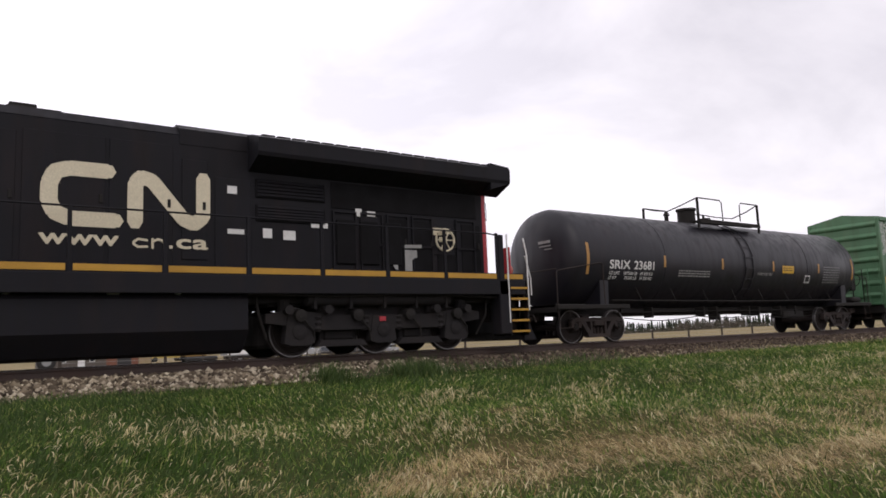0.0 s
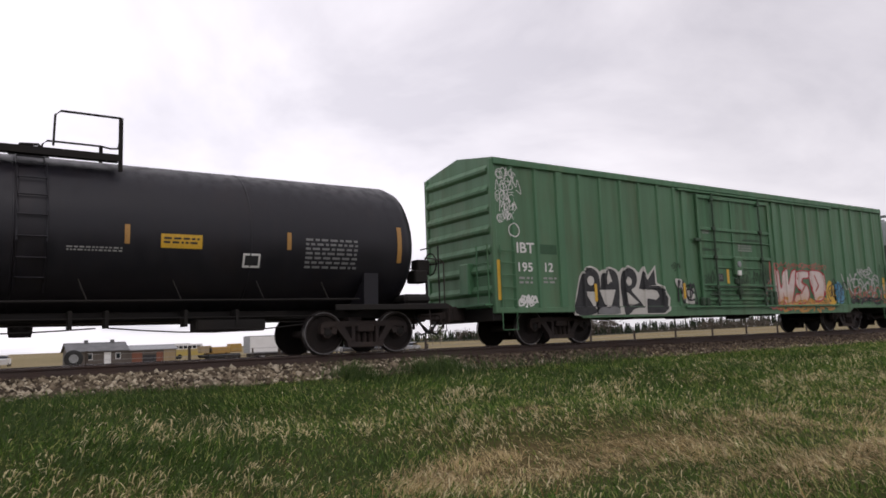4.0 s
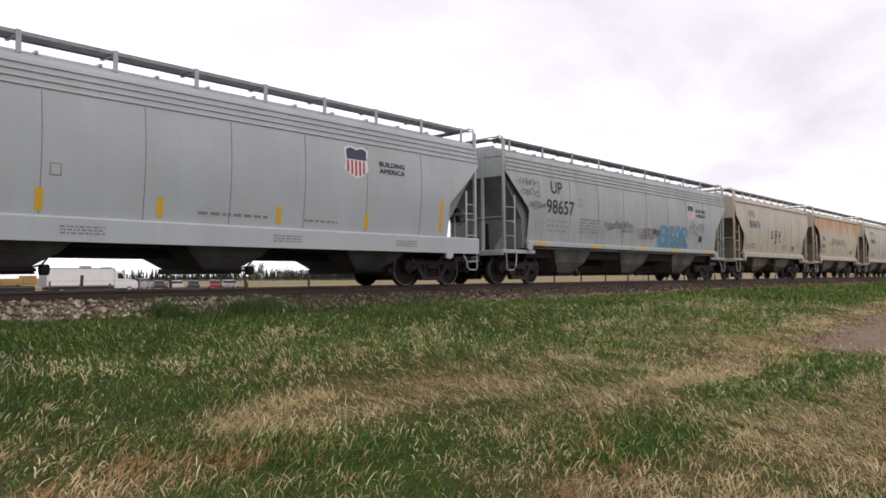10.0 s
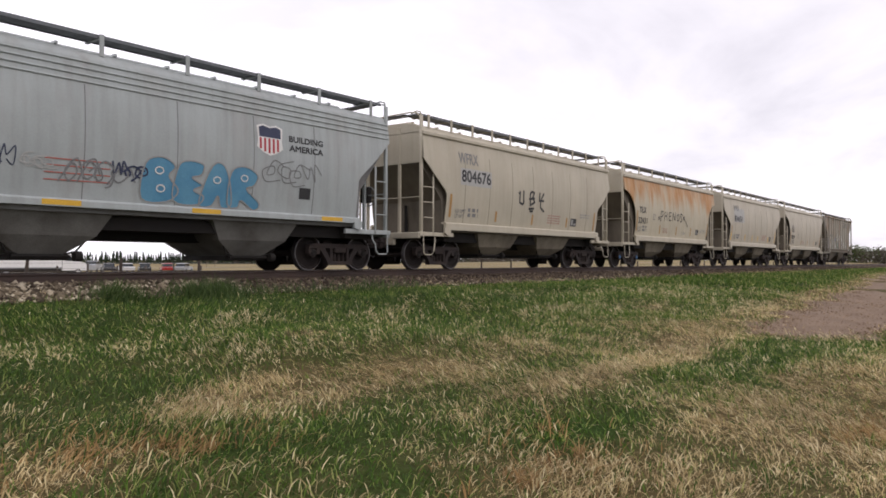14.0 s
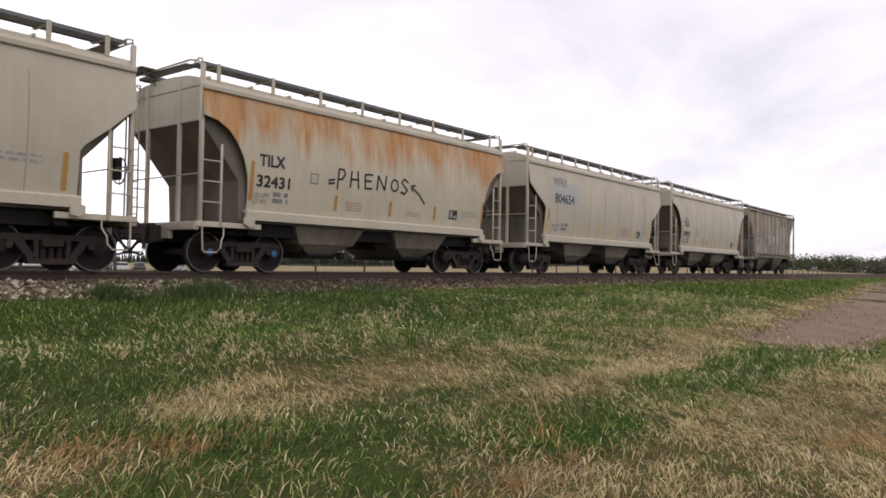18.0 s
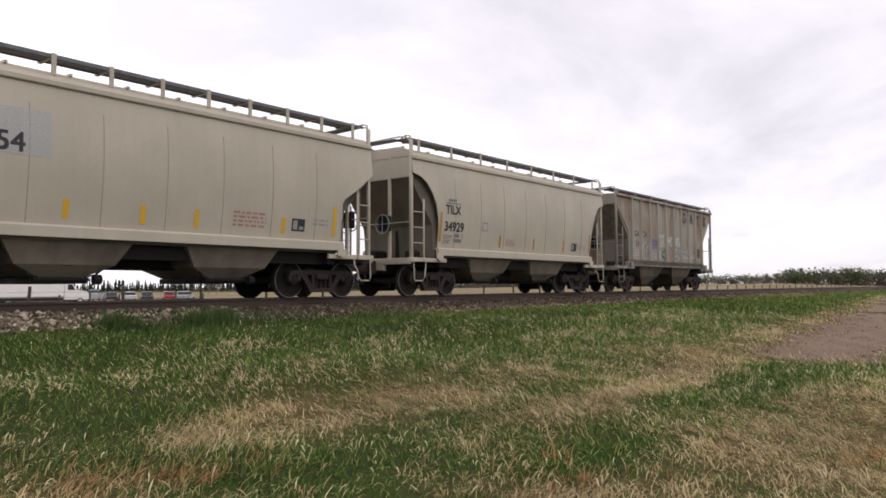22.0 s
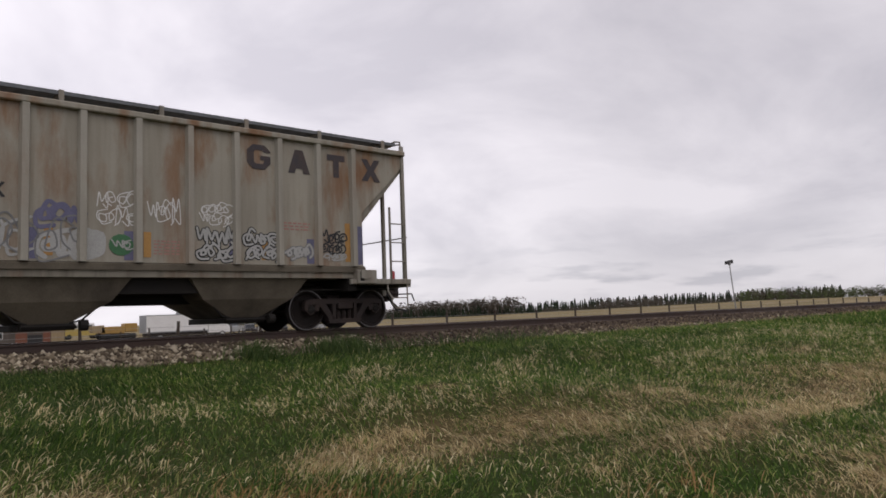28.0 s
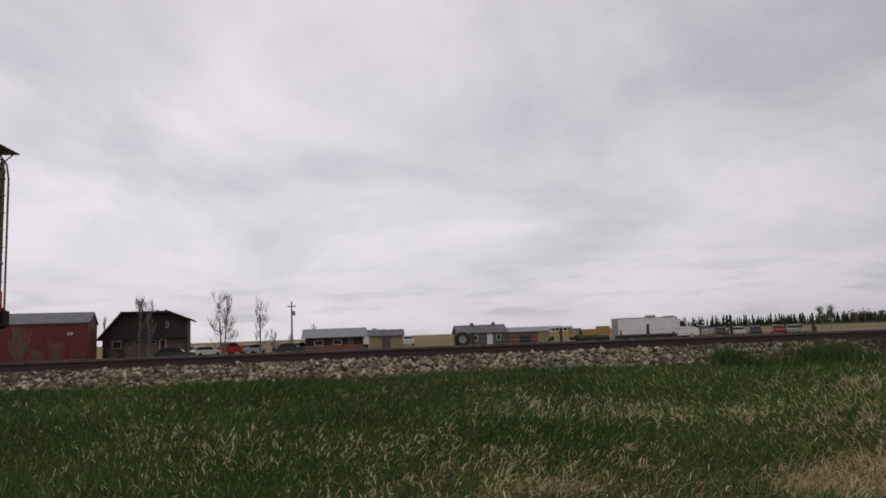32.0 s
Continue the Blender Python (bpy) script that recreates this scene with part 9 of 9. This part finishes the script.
part("side_door", Shape().box(1.8, 3.5, -2.56, -2.5, 0, 1.9), M_WOODTAN, bpy.data.objects["low_shed"])
camper = thing("camper_trailer", "white camper trailer parked behind the cabin", "trailer", pose(*far(-0.4, 132), 0, 0, 4))
part("body", Shape().prism([(-4.2, 0.7), (-4.2, 3.0), (-3.9, 3.25), (3.8, 3.25), (4.3, 2.6), (4.1, 0.7)], -1.2, 1.2), M_WHITEBODY, camper)
for k in range(3):
    part("window", Shape().box(-3.2 + k * 2.2, -2.2 + k * 2.2, -1.24, -1.19, 1.7, 2.4, 0.02), M_GLASS, camper)
part("roof_vent", Shape().box(-1.2, -0.4, -0.4, 0.4, 3.24, 3.5, 0.05).box(1.6, 2.3, -0.35, 0.35, 3.24, 3.45, 0.05), M_UNDER, camper)
for x in (-0.6, 0.4):
    part("wheel", Shape().lathe([(-1.22, 0.1), (-1.22, 0.34), (1.22, 0.34), (1.22, 0.1)], 16, "y", (x, 0, 0.36)), M_RUBBER, camper)
tx, ty, tz = far(7.25, 105)
tyre = thing("tractor_tyre", "huge upright tractor tyre standing in the yard", "tyre", pose(tx, ty, tz))
part("tread", Shape().lathe([(-0.4, 0.55), (-0.42, 0.85), (-0.3, 1.1), (0.3, 1.1), (0.42, 0.85), (0.4, 0.55)], 28, "y", (0, 0, 1.1)), M_RUBBER, tyre, smooth=50)
part("inner_gap", Shape().lathe([(-0.43, 0.3), (-0.44, 0.54), (-0.40, 0.56)], 24, "y", (0, 0, 1.1)), M_GALV, tyre)

# white box truck
tr_at = far(21.4, 97)
truck = thing("box_truck", "white medium box truck parked broadside", "truck", pose(*tr_at, 0, 0, -2))
part("cargo_box", Shape().box(-4.3, 3.3, -1.25, 1.25, 0.95, 3.05, 0.05), M_WHITEBODY, truck)
part("box_trim", Shape().box(-4.32, 3.32, -1.28, -1.24, 0.95, 1.05).box(-4.32, 3.32, -1.28, -1.24, 2.98, 3.07).box(-4.33, -4.28, -1.28, 1.28, 0.95, 3.07), M_GALV, truck)
part("side_door", Shape().box(1.7, 2.5, -1.27, -1.24, 1.2, 2.6, 0.01), M_WHITEBODY, truck)
part("cab", Shape().prism([(3.4, 0.6), (3.4, 2.6), (4.3, 2.65), (4.75, 1.85), (6.0, 1.6), (6.2, 1.3), (6.2, 0.6)], -1.1, 1.1), M_WHITEBODY, truck)
part("window", Shape().prism([(3.75, 1.8), (3.75, 2.45), (4.25, 2.45), (4.6, 1.8)], -1.13, -1.09), M_GLASS, truck)
part("chassis", Shape().box(-4.2, 5.8, -0.5, 0.5, 0.5, 0.9).box(-4.0, 3.2, -1.2, -1.1, 0.55, 0.95), M_UNDER, truck)
part("roof_unit", Shape().box(-0.2, 0.9, -0.5, 0.5, 3.04, 3.35, 0.05), M_GALV, truck)
part("roof_hatch", Shape().box(2.2, 3.3, -0.6, 0.6, 3.04, 3.2, 0.05), M_GALV, truck)
for x in (-2.6, 5.2):
    for s in (-1, 1):
        w = part("wheel", Shape().lathe([(s * 1.12, 0.1), (s * 1.12, 0.36), (s * 1.05, 0.46), (s * 0.85, 0.46)], 18, "y", (x, 0, 0.46)), M_RUBBER, truck)
        part("rim", Shape().lathe([(s * 1.13, 0.05), (s * 1.14, 0.25), (s * 1.1, 0.28)], 14, "y", (x, 0, 0.46)), M_WHITEBODY, w)
# yellow bus and orange machine
bus = thing("yellow_bus", "old yellow bus with a cream-white upper body", "bus", pose(*far(14.9, 140), 0, 0, 6))
part("body", Shape().prism([(-3.4, 0.6), (-3.4, 1.7), (2.15, 1.75), (3.3, 1.6), (3.3, 0.6)], -1.2, 1.2), M_BUSYELLOW, bus)
part("cabin", Shape().prism([(-3.35, 1.69), (-3.3, 2.5), (-3.0, 2.65), (1.9, 2.65), (2.2, 1.75)], -1.15, 1.15), M_WHITEBODY, bus, "cream-white upper body")
part("roof", Shape().box(-3.0, -0.2, -1.0, 1.0, 2.63, 2.8, 0.04), M_WHITEBODY, bus)
for k in range(6):
    part("window", Shape().box(-3.1 + k * 0.8, -2.45 + k * 0.8, -1.18, -1.14, 1.85, 2.35, 0.01), M_GLASS, bus)
for x in (-2.2, 2.4):
    part("wheel", Shape().lathe([(-1.22, 0.1), (-1.22, 0.42), (1.22, 0.42), (1.22, 0.1)], 16, "y", (x, 0, 0.45)), M_RUBBER, bus)
mach = thing("orange_machine", "orange and tan tracked machine behind the truck", "machine", pose(*far(17.4, 130), 0, 0, 0))
part("body", Shape().box(-3.0, 0.6, -1, 1, 0.8, 1.9, 0.1).box(0.6, 2.6, -1, 1, 1.0, 2.4, 0.1), M_MACHORANGE, mach)
part("hopper", Shape().prism([(-4.2, 1.0), (-4.4, 2.1), (-2.6, 2.2), (-2.4, 1.0)], -1.0, 1.0), M_WOODTAN, mach)
part("track", Shape().box(-3.2, 2.4, -1.2, -0.7, 0.0, 0.8, 0.2).box(-3.2, 2.4, 0.7, 1.2, 0.0, 0.8, 0.2), M_RUBBER, mach)


def parked_car(name, label, category, at, paint, turn=0, tall=False):
    ob = thing(name, label, category, pose(*at, 0, 0, turn), group="vehicles parked in the yard")
    h = 0.35 if tall else 0.0
    part("body", Shape().prism([(-2.2, 0.35), (-2.25, 0.85 + h), (-1.9, 0.98 + h), (1.1, 0.98 + h), (2.1, 0.85 + h * 0.6), (2.2, 0.6), (2.15, 0.35)], -0.85, 0.85), paint, ob)
    part("cabin", Shape().prism([(-1.95, 0.96 + h), (-1.5, 1.45 + h), (0.2, 1.48 + h), (0.95, 0.96 + h)], -0.74, 0.74), M_GLASS, ob)
    part("roof", Shape().prism([(-1.55, 1.42 + h), (-1.5, 1.5 + h), (0.15, 1.53 + h), (0.25, 1.44 + h)], -0.76, 0.76), paint, ob)
    for x in (-1.35, 1.35):
        for s in (-1, 1):
            part("wheel", Shape().lathe([(s * 0.88, 0.1), (s * 0.88, 0.3), (s * 0.7, 0.32)], 14, "y", (x, 0, 0.32)), M_RUBBER, ob)
    return ob


M_CARWHITE, M_CARRED, M_CARSILVER, M_CARDARK = (surface(n, c, rough=0.3, scale=0.7, amount=0.2) for n, c in (("car_white", (0.7, 0.7, 0.7)), ("car_red", (0.42, 0.03, 0.03)), ("car_silver", (0.42, 0.44, 0.46)), ("car_dark", (0.045, 0.045, 0.05))))
for az, d, m, lb, t, tl in ((25.5, 135, M_CARSILVER, "silver car", 50, 1), (26.4, 125, M_CARDARK, "dark car", 70, 0), (27.5, 128, M_CARWHITE, "white car", 80, 0), (28.8, 122, M_CARDARK, "dark sedan", 65, 0), (30.3, 126, M_CARRED, "red sedan", 65, 0), (31.5, 130, M_CARSILVER, "pale silver car", 40, 0),
                            (-14.2, 88, M_CARDARK, "dark sedan", 8, 0), (-12.1, 112, M_CARWHITE, "white car", 40, 0), (-10.3, 116, M_CARRED, "red pickup-like car", 60, 1), (-8.7, 118, M_CARSILVER, "silver sedan", 60, 0), (-6.1, 108, M_CARDARK, "dark car", 30, 0), (-5.3, 124, M_CARSILVER, "grey car", 70, 0), (3.1, 140, M_CARWHITE, "white pickup-like car", 80, 1), (-13.0, 118, M_CARDARK, "dark car", 80, 0)):
    parked_car("parked_car", f"{lb} parked in the farmyard", "car", far(az, d), m, t, tl)


def utility_pole(at, h):
    ob = thing("utility_pole", "wooden utility pole with crossarm and transformer", "pole", pose(*at))
    part("pole", Shape().tube([(0, 0, 0), (0, 0, h)], [0.16, 0.11], 8), M_BARK, ob)
    part("crossarm", Shape().box(-0.7, 0.7, -0.06, 0.06, h - 0.9, h - 0.75).tube([(-0.5, 0, h - 0.75), (-0.5, 0, h - 0.55)], 0.04, 6).tube([(0.5, 0, h - 0.75), (0.5, 0, h - 0.55)], 0.04, 6), M_POSTWOOD, ob)
    part("transformer", Shape().lathe([(h - 2.3, 0.2), (h - 2.25, 0.25), (h - 1.6, 0.25), (h - 1.55, 0.15)], 12, "z", (0.35, 0, 0)), M_GALV, ob)
    return ob


utility_pole(far(-5.85, 125), 8.3)
# leaning mast with a dark panel
lx, ly, lz = far(63.1, 118)
mast = thing("sign_mast", "leaning pale mast with a small dark panel on top", "mast", pose(lx, ly, lz))
part("mast", Shape().tube([(0, 0, 0), (-1.1, 0, 7.4)], [0.10, 0.07], 8), M_GALV, mast)
part("panel", Shape().prism([(-2.3, 7.15), (-2.3, 7.65), (-0.1, 7.95), (-0.1, 7.4)], -0.1, 0.1), M_INK, mast, "dark rectangular panel")
part("panel_bracket", Shape().box(-1.25, -0.95, -0.14, 0.14, 7.1, 7.5), M_GALV, mast)

# wire fence beyond the track
fence = thing("wire_fence", "wire fence on weathered wooden posts along the field", "fence")
post_me = Shape().tube([(0, 0, -0.3), (0, 0, 1.3)], [0.095, 0.085], 7).mesh("fence_post", M_POSTWOOD)
FY = 42.0
for k in range(46):
    x = 6 + k * 5.2
    p = part("fence_post", post_me, None, fence)
    z = float(ground_z(x, FY))
    p.matrix_basis = pose(x, FY, z + 0.15 * (rng.random() - 0.5), rng.uniform(-2, 2), rng.uniform(-3, 3), 0)
zf = float(ground_z(0, FY))
for h in (0.45, 0.75, 1.05):
    part("wire", Shape().tube([(6 + k * 26, FY, zf + h) for k in range(10)], 0.008, 4), M_GALV, fence)
# low white rail fence in the yard
yf = thing("yard_fence", "low dark post fence in front of the truck", "fence")
for k in range(9):
    x, y, z = far(17.5 + k * 1.9, 84)
    part("fence_post", Shape().box(x - 0.07, x + 0.07, y - 0.07, y + 0.07, z - 0.1, z + 1.25 + 0.3 * (k % 3 == 1)), M_POSTWOOD, yf)
x0, y0, z0 = far(17.5, 84); x1, y1, z1 = far(32.7, 84)
part("fence_rail", Shape().tube([(x0, y0, z0 + 0.75), (x1, y1, z1 + 0.75)], 0.03, 5), M_POSTWOOD, yf)

# ---- grass ----
def in_view(x, y):
    """The stretch of bank in front of where one stands."""
    return (y > 0.085 * x + 0.25) & (x > -0.75 * y - 1.5) & (np.hypot(x, y) > 3.4)


def scatter(n, xa, xb, ya, yb, keep, seed, clump=0.0, per=40):
    rng = np.random.default_rng(seed)
    x, y = rng.uniform(xa, xb, n), rng.uniform(ya, yb, n)
    if clump > 0:
        m = max(n // per, 1)
        cx, cy = rng.uniform(xa, xb, m), rng.uniform(ya, yb, m)
        i = rng.integers(0, m, n)
        rr, aa = np.abs(rng.normal(0, clump, n)), rng.uniform(0, 6.283, n)
        x, y = cx[i] + rr * np.cos(aa), cy[i] + rr * np.sin(aa)
    ok = (rng.random(n) < keep(x, y)) & in_view(x, y)
    lane_in = (x > 14.0) & (np.abs(y - road_mid(x)) < road_half(x) * (0.92 + 0.5 * patchy(x, y, 1.6, 5)) - rng.uniform(0, 0.3, n))
    ok &= ~lane_in
    return x[ok], y[ok], rng


def blade_field(name, label, spots, h_rng, w_rng, mat, bend=(0.2, 0.8), start=(0.1, 0.5), wind=1.2, spread=1.2, rows=3, lift=(0, 0), droop_head=False):
    """Blades that rise and arch over; bend and start are the arch and the first lean, in radians."""
    x, y, rng = spots
    n = len(x)
    z = ground_z(x, y) - 0.015 + rng.uniform(lift[0], lift[1], n)
    far_w = 1 + 0.035 * np.maximum(np.hypot(x, y) - 8, 0)
    h = rng.uniform(h_rng[0], h_rng[1], n) * (0.85 + 0.25 * np.sin(x * 1.9 + y) * np.sin(y * 2.3))
    w = rng.uniform(w_rng[0], w_rng[1], n) * far_w
    swirl = wind + 0.9 * np.sin(x * 0.8 + y * 0.5) + rng.normal(0, spread, n)
    th0, k = rng.uniform(start[0], start[1], n), rng.uniform(bend[0], bend[1], n)
    cx, cy = np.cos(swirl), np.sin(swirl)
    a = swirl + 1.571 + rng.normal(0, 0.9, n)
    sx, sy = np.cos(a) * w / 2, np.sin(a) * w / 2
    p = np.stack([x, y, z], 1)
    side = np.stack([sx, sy, np.zeros(n)], 1)
    prof = [0.8, 1.0, 0.75, 0.0] if rows == 3 else [1.0, 0.8, 0.0]
    if droop_head:
        prof = [0.25, 0.8, 1.0, 0.0]
    pts = [p]
    for i in range(rows):
        th = th0 + k * (i + 0.5) / rows * 1.6
        step = h / rows
        q = pts[-1] + np.stack([cx * np.sin(th) * step, cy * np.sin(th) * step, np.cos(th) * step], 1)
        pts.append(q)
    cols = []
    for i, q in enumerate(pts[:-1]):
        cols += [q - side * prof[i], q + side * prof[i]]
    cols.append(pts[-1])
    m = len(cols)
    v = np.stack(cols, 1).reshape(-1, 3)
    o = np.arange(n)[:, None] * m
    fl, sz = [], []
    for i in range(rows - 1):
        fl.append(o + np.array([[2 * i, 2 * i + 1, 2 * i + 3, 2 * i + 2]]))
        sz.append(4)
    fl.append(o + np.array([[2 * rows - 2, 2 * rows - 1, 2 * rows]]))
    sz.append(3)
    return tagged(new(name, raw_mesh(name, v, np.concatenate(fl, 1).ravel(), np.tile(sz, n), [mat])), label, "grass", kind="stuff")


M_GRASS = blades("fresh_grass", [(0, (0.026, 0.058, 0.010)), (0.4, (0.062, 0.128, 0.018)), (0.76, (0.125, 0.210, 0.034)), (0.94, (0.42, 0.42, 0.15))], 0.5, 0.3)
M_LUSH = blades("lush_grass", [(0, (0.027, 0.052, 0.015)), (0.5, (0.056, 0.094, 0.027)), (1, (0.10, 0.138, 0.042))], 0.5, 0.3)
M_STRAW = blades("dry_straw", [(0, (0.14, 0.095, 0.042)), (0.4, (0.44, 0.33, 0.165)), (0.8, (0.66, 0.525, 0.285)), (1, (0.82, 0.70, 0.45))], 0.6, 0.25)
M_RUSSET = blades("russet_straw", [(0, (0.20, 0.11, 0.045)), (0.5, (0.31, 0.185, 0.075)), (1, (0.42, 0.28, 0.13))], 0.7, 0.2)
M_SEED = blades("pale_seed_heads", [(0, (0.36, 0.285, 0.14)), (0.5, (0.58, 0.48, 0.27)), (1, (0.80, 0.70, 0.46))], 0.55, 0.3)
edge = lambda x, y: np.clip((13.0 + 0.3 * np.clip((6.0 - x) / 3, 0, 1) - y) / 0.7, 0, 1)
green = lambda x, y: np.clip(1.08 - dryness(x, y), 0.25, 1) * edge(x, y)
straw = lambda x, y: np.clip(dryness(x, y) * 1.15 - 0.10 - 0.10 * np.clip((y - 7.5) / 2, 0, 1), 0, 1) * edge(x, y)
near_straw = lambda x, y: np.clip(straw(x, y) + 0.02, 0, 1)
HEADS = ((-3.5, 9.7, 0.5, 0.3), (-2.6, 10.1, 0.6, 0.3), (1.6, 7.8, 0.5, 0.35), (2.95, 7.5, 0.6, 0.4), (3.9, 7.4, 0.5, 0.3), (4.9, 7.0, 0.9, 0.25), (0.3, 7.1, 0.7, 0.3), (5.9, 6.5, 0.8, 0.2), (-1.2, 7.6, 0.8, 0.4), (0.9, 5.9, 1.0, 0.4), (7.4, 7.4, 0.8, 0.25), (9.1, 8.6, 0.6, 0.3), (10.9, 9.5, 0.35, 0.25), (12.4, 7.3, 0.8, 0.3), (17.0, 7.1, 0.7, 0.3), (6.4, 8.8, 0.5, 0.25))
heads = lambda x, y: np.clip(sum(0.8 * spot(x, y, *h) for h in HEADS) + 0.09 + 0.9 * patchy(x, y, 0.9, 14), 0.02, 1) * np.clip((11.0 - y) / 2.8, 0.04, 1) * np.clip(0.5 + (x + 0.5) / 5, 0.45, 1)
fringe = lambda x, y: np.clip(0.35 + 0.5 * np.clip((x - 8) / 6, 0, 1) + 1.2 * patchy(x, y, 0.8, 21), 0, 1) * np.clip((13.9 - y) / 0.9, 0, 1)
russet = lambda x, y: np.clip(spot(x, y, 2.7, 4.6, 0.7, 0.35) + spot(x, y, 4.5, 2.75, 0.6, 0.3) + spot(x, y, 5.15, 2.95, 0.35, 0.2) + 0.8 * spot(x, y, 7.8, 1.0, 0.8, 0.3) + 0.5 * spot(x, y, 1.2, 4.4, 0.8, 0.3), 0, 1)
tufts = lambda x, y: np.clip(spot(x, y, 8.15, 12.4, 0.65, 0.8) ** 2 + spot(x, y, 6.35, 12.45, 0.4, 0.6) ** 2 + 0.08 * spot(x, y, 7.2, 11.8, 1.4, 0.5) + 0.16 * spot(x, y, 9.8, 12.2, 0.9, 0.4) + 0.16 * spot(x, y, 12.5, 12.2, 1.2, 0.35), 0, 1)
lush = lambda x, y: np.clip((0.95 * np.clip((5.0 - x) / 3, 0, 1) * np.clip((y - 3) / 2, 0, 1) + 0.4 * spot(x, y, 11.2, 3.15, 2.9, 0.5, -0.13) + 0.7 * np.exp(-((y - 10.4) / 1.5) ** 2) * np.clip((x + 2) / 3, 0, 1) * np.clip((22 - x) / 6, 0, 1)) * np.clip(0.6 + 3 * patchy(x, y, 0.8, 31), 0.1, 1) - 0.6 * dryness(x, y), 0, 1)
blade_field("grass_bank", "fresh green grass on the bank below the track", scatter(405000, -9, 26, 0.3, 13.1, green, 21), (0.06, 0.17), (0.006, 0.013), M_GRASS, (0.2, 1.3), (0.0, 0.8), rows=2)
blade_field("dry_grass", "flattened tan straw among the green grass", scatter(332000, -9, 26, 0.3, 13.1, straw, 22, 0.11, 90), (0.10, 0.30), (0.004, 0.009), M_STRAW, (0.6, 1.5), (0.5, 1.2), spread=0.4)
blade_field("front_straw", "matted tan straw close by", scatter(120000, 0, 14, 0.3, 6.2, near_straw, 31, 0.2, 80), (0.14, 0.32), (0.003, 0.007), M_STRAW, (0.8, 1.8), (0.3, 1.2), spread=0.7)
blade_field("ballast_fringe", "short dry grass growing into the ballast", scatter(44000, -9, 60, 12.3, 14.1, fringe, 32), (0.06, 0.18), (0.005, 0.010), M_STRAW, (0.4, 1.4), (0.2, 1.0), rows=2)
blade_field("seed_heads", "pale nodding seed heads over the grass", scatter(180000, -9, 26, 0.3, 12.4, heads, 23, 0.07, 22), (0.06, 0.12), (0.006, 0.013), M_SEED, (0.4, 1.4), (0.0, 0.7), lift=(0.05, 0.2), spread=1.0, droop_head=True)
blade_field("russet_grass", "russet clumps of last year's grass", scatter(30000, 0, 10, 0.4, 5.4, russet, 24, 0.14, 60), (0.14, 0.32), (0.006, 0.011), M_RUSSET, (0.5, 1.4), (0.2, 0.9), spread=0.7)
blade_field("grass_bank_far", "green grass along the track farther off", scatter(110000, 26, 90, 1.5, 12.9, green, 25), (0.10, 0.24), (0.010, 0.016), M_GRASS, (0.1, 0.9), (0.0, 0.5), rows=2)
blade_field("dry_grass_far", "tan straw along the track farther off", scatter(70000, 26, 90, 1.5, 13.0, straw, 26), (0.10, 0.26), (0.009, 0.015), M_STRAW, (0.4, 1.3), (0.2, 0.8), rows=2)
blade_field("tall_grass", "tall dark green tufts at the foot of the ballast", scatter(40000, 4.8, 14, 10.8, 13.6, tufts, 27), (0.20, 0.58), (0.007, 0.014), M_LUSH, (0.2, 1.1), (0.0, 0.4), rows=2)
blade_field("lush_grass", "lush dark green grass below the ballast", scatter(170000, -9, 22, 1.5, 12.6, lush, 28), (0.10, 0.24), (0.007, 0.014), M_LUSH, (0.2, 1.0), (0.0, 0.5), rows=2)
# straw that frays the lane's edges, and the turf round where one stands
rng_l = np.random.default_rng(41)
lx = 13.0 + 45 * rng_l.random(16000) ** 1.6
ly = road_mid(lx) + np.where(rng_l.random(16000) < 0.65, 1, -1) * (road_half(lx) * 0.95 + rng_l.normal(0, 0.25, 16000) * (1 + lx * 0.01))
blade_field("lane_fringe", "dry straw fraying the edges of the lane", (lx, ly, rng_l), (0.08, 0.22), (0.008, 0.014), M_STRAW, (0.5, 1.6), (0.3, 1.1), rows=2)
rng_t = np.random.default_rng(42)
tx2, ty2 = rng_t.uniform(-12, 12, 30000), rng_t.uniform(-9, 5, 30000)
out = ~in_view(tx2, ty2)
blade_field("near_turf", "green turf underfoot", (tx2[out], ty2[out], rng_t), (0.06, 0.16), (0.010, 0.02), M_GRASS, (0.3, 1.3), (0.0, 0.7), rows=2)
# ---- what moves ----
ROLL = [
    (0, 16.67),
    (2.5, 3.07),
    (5, -10.30),
    (7.5, -23.48),
    (10, -36.61),
    (12.5, -49.79),
    (14.5, -60.25),
    (16.5, -70.61),
    (19, -83.38),
    (21.5, -95.93),
    (24.5, -110.74),
    (26.5, -120.56),
    (28.5, -130.36),
    (30, -137.55),
    (32, -146.95),
]


def rolled(t):
    """How far the train has come at t seconds."""
    return float(np.interp(t, [r[0] for r in ROLL], [r[1] for r in ROLL]))


def motions():
    for car, u in CARS:
        walk(car, [(t, pose(u + s, TRACK_Y, RAIL_Z)) for t, s in ROLL])
    for ws, x, r in WHEELSETS:
        walk(ws, [(k / 10, pose(x, 0, r, 0, math.degrees((rolled(k / 10) - S0) / r), 0)) for k in range(321)])


motions()
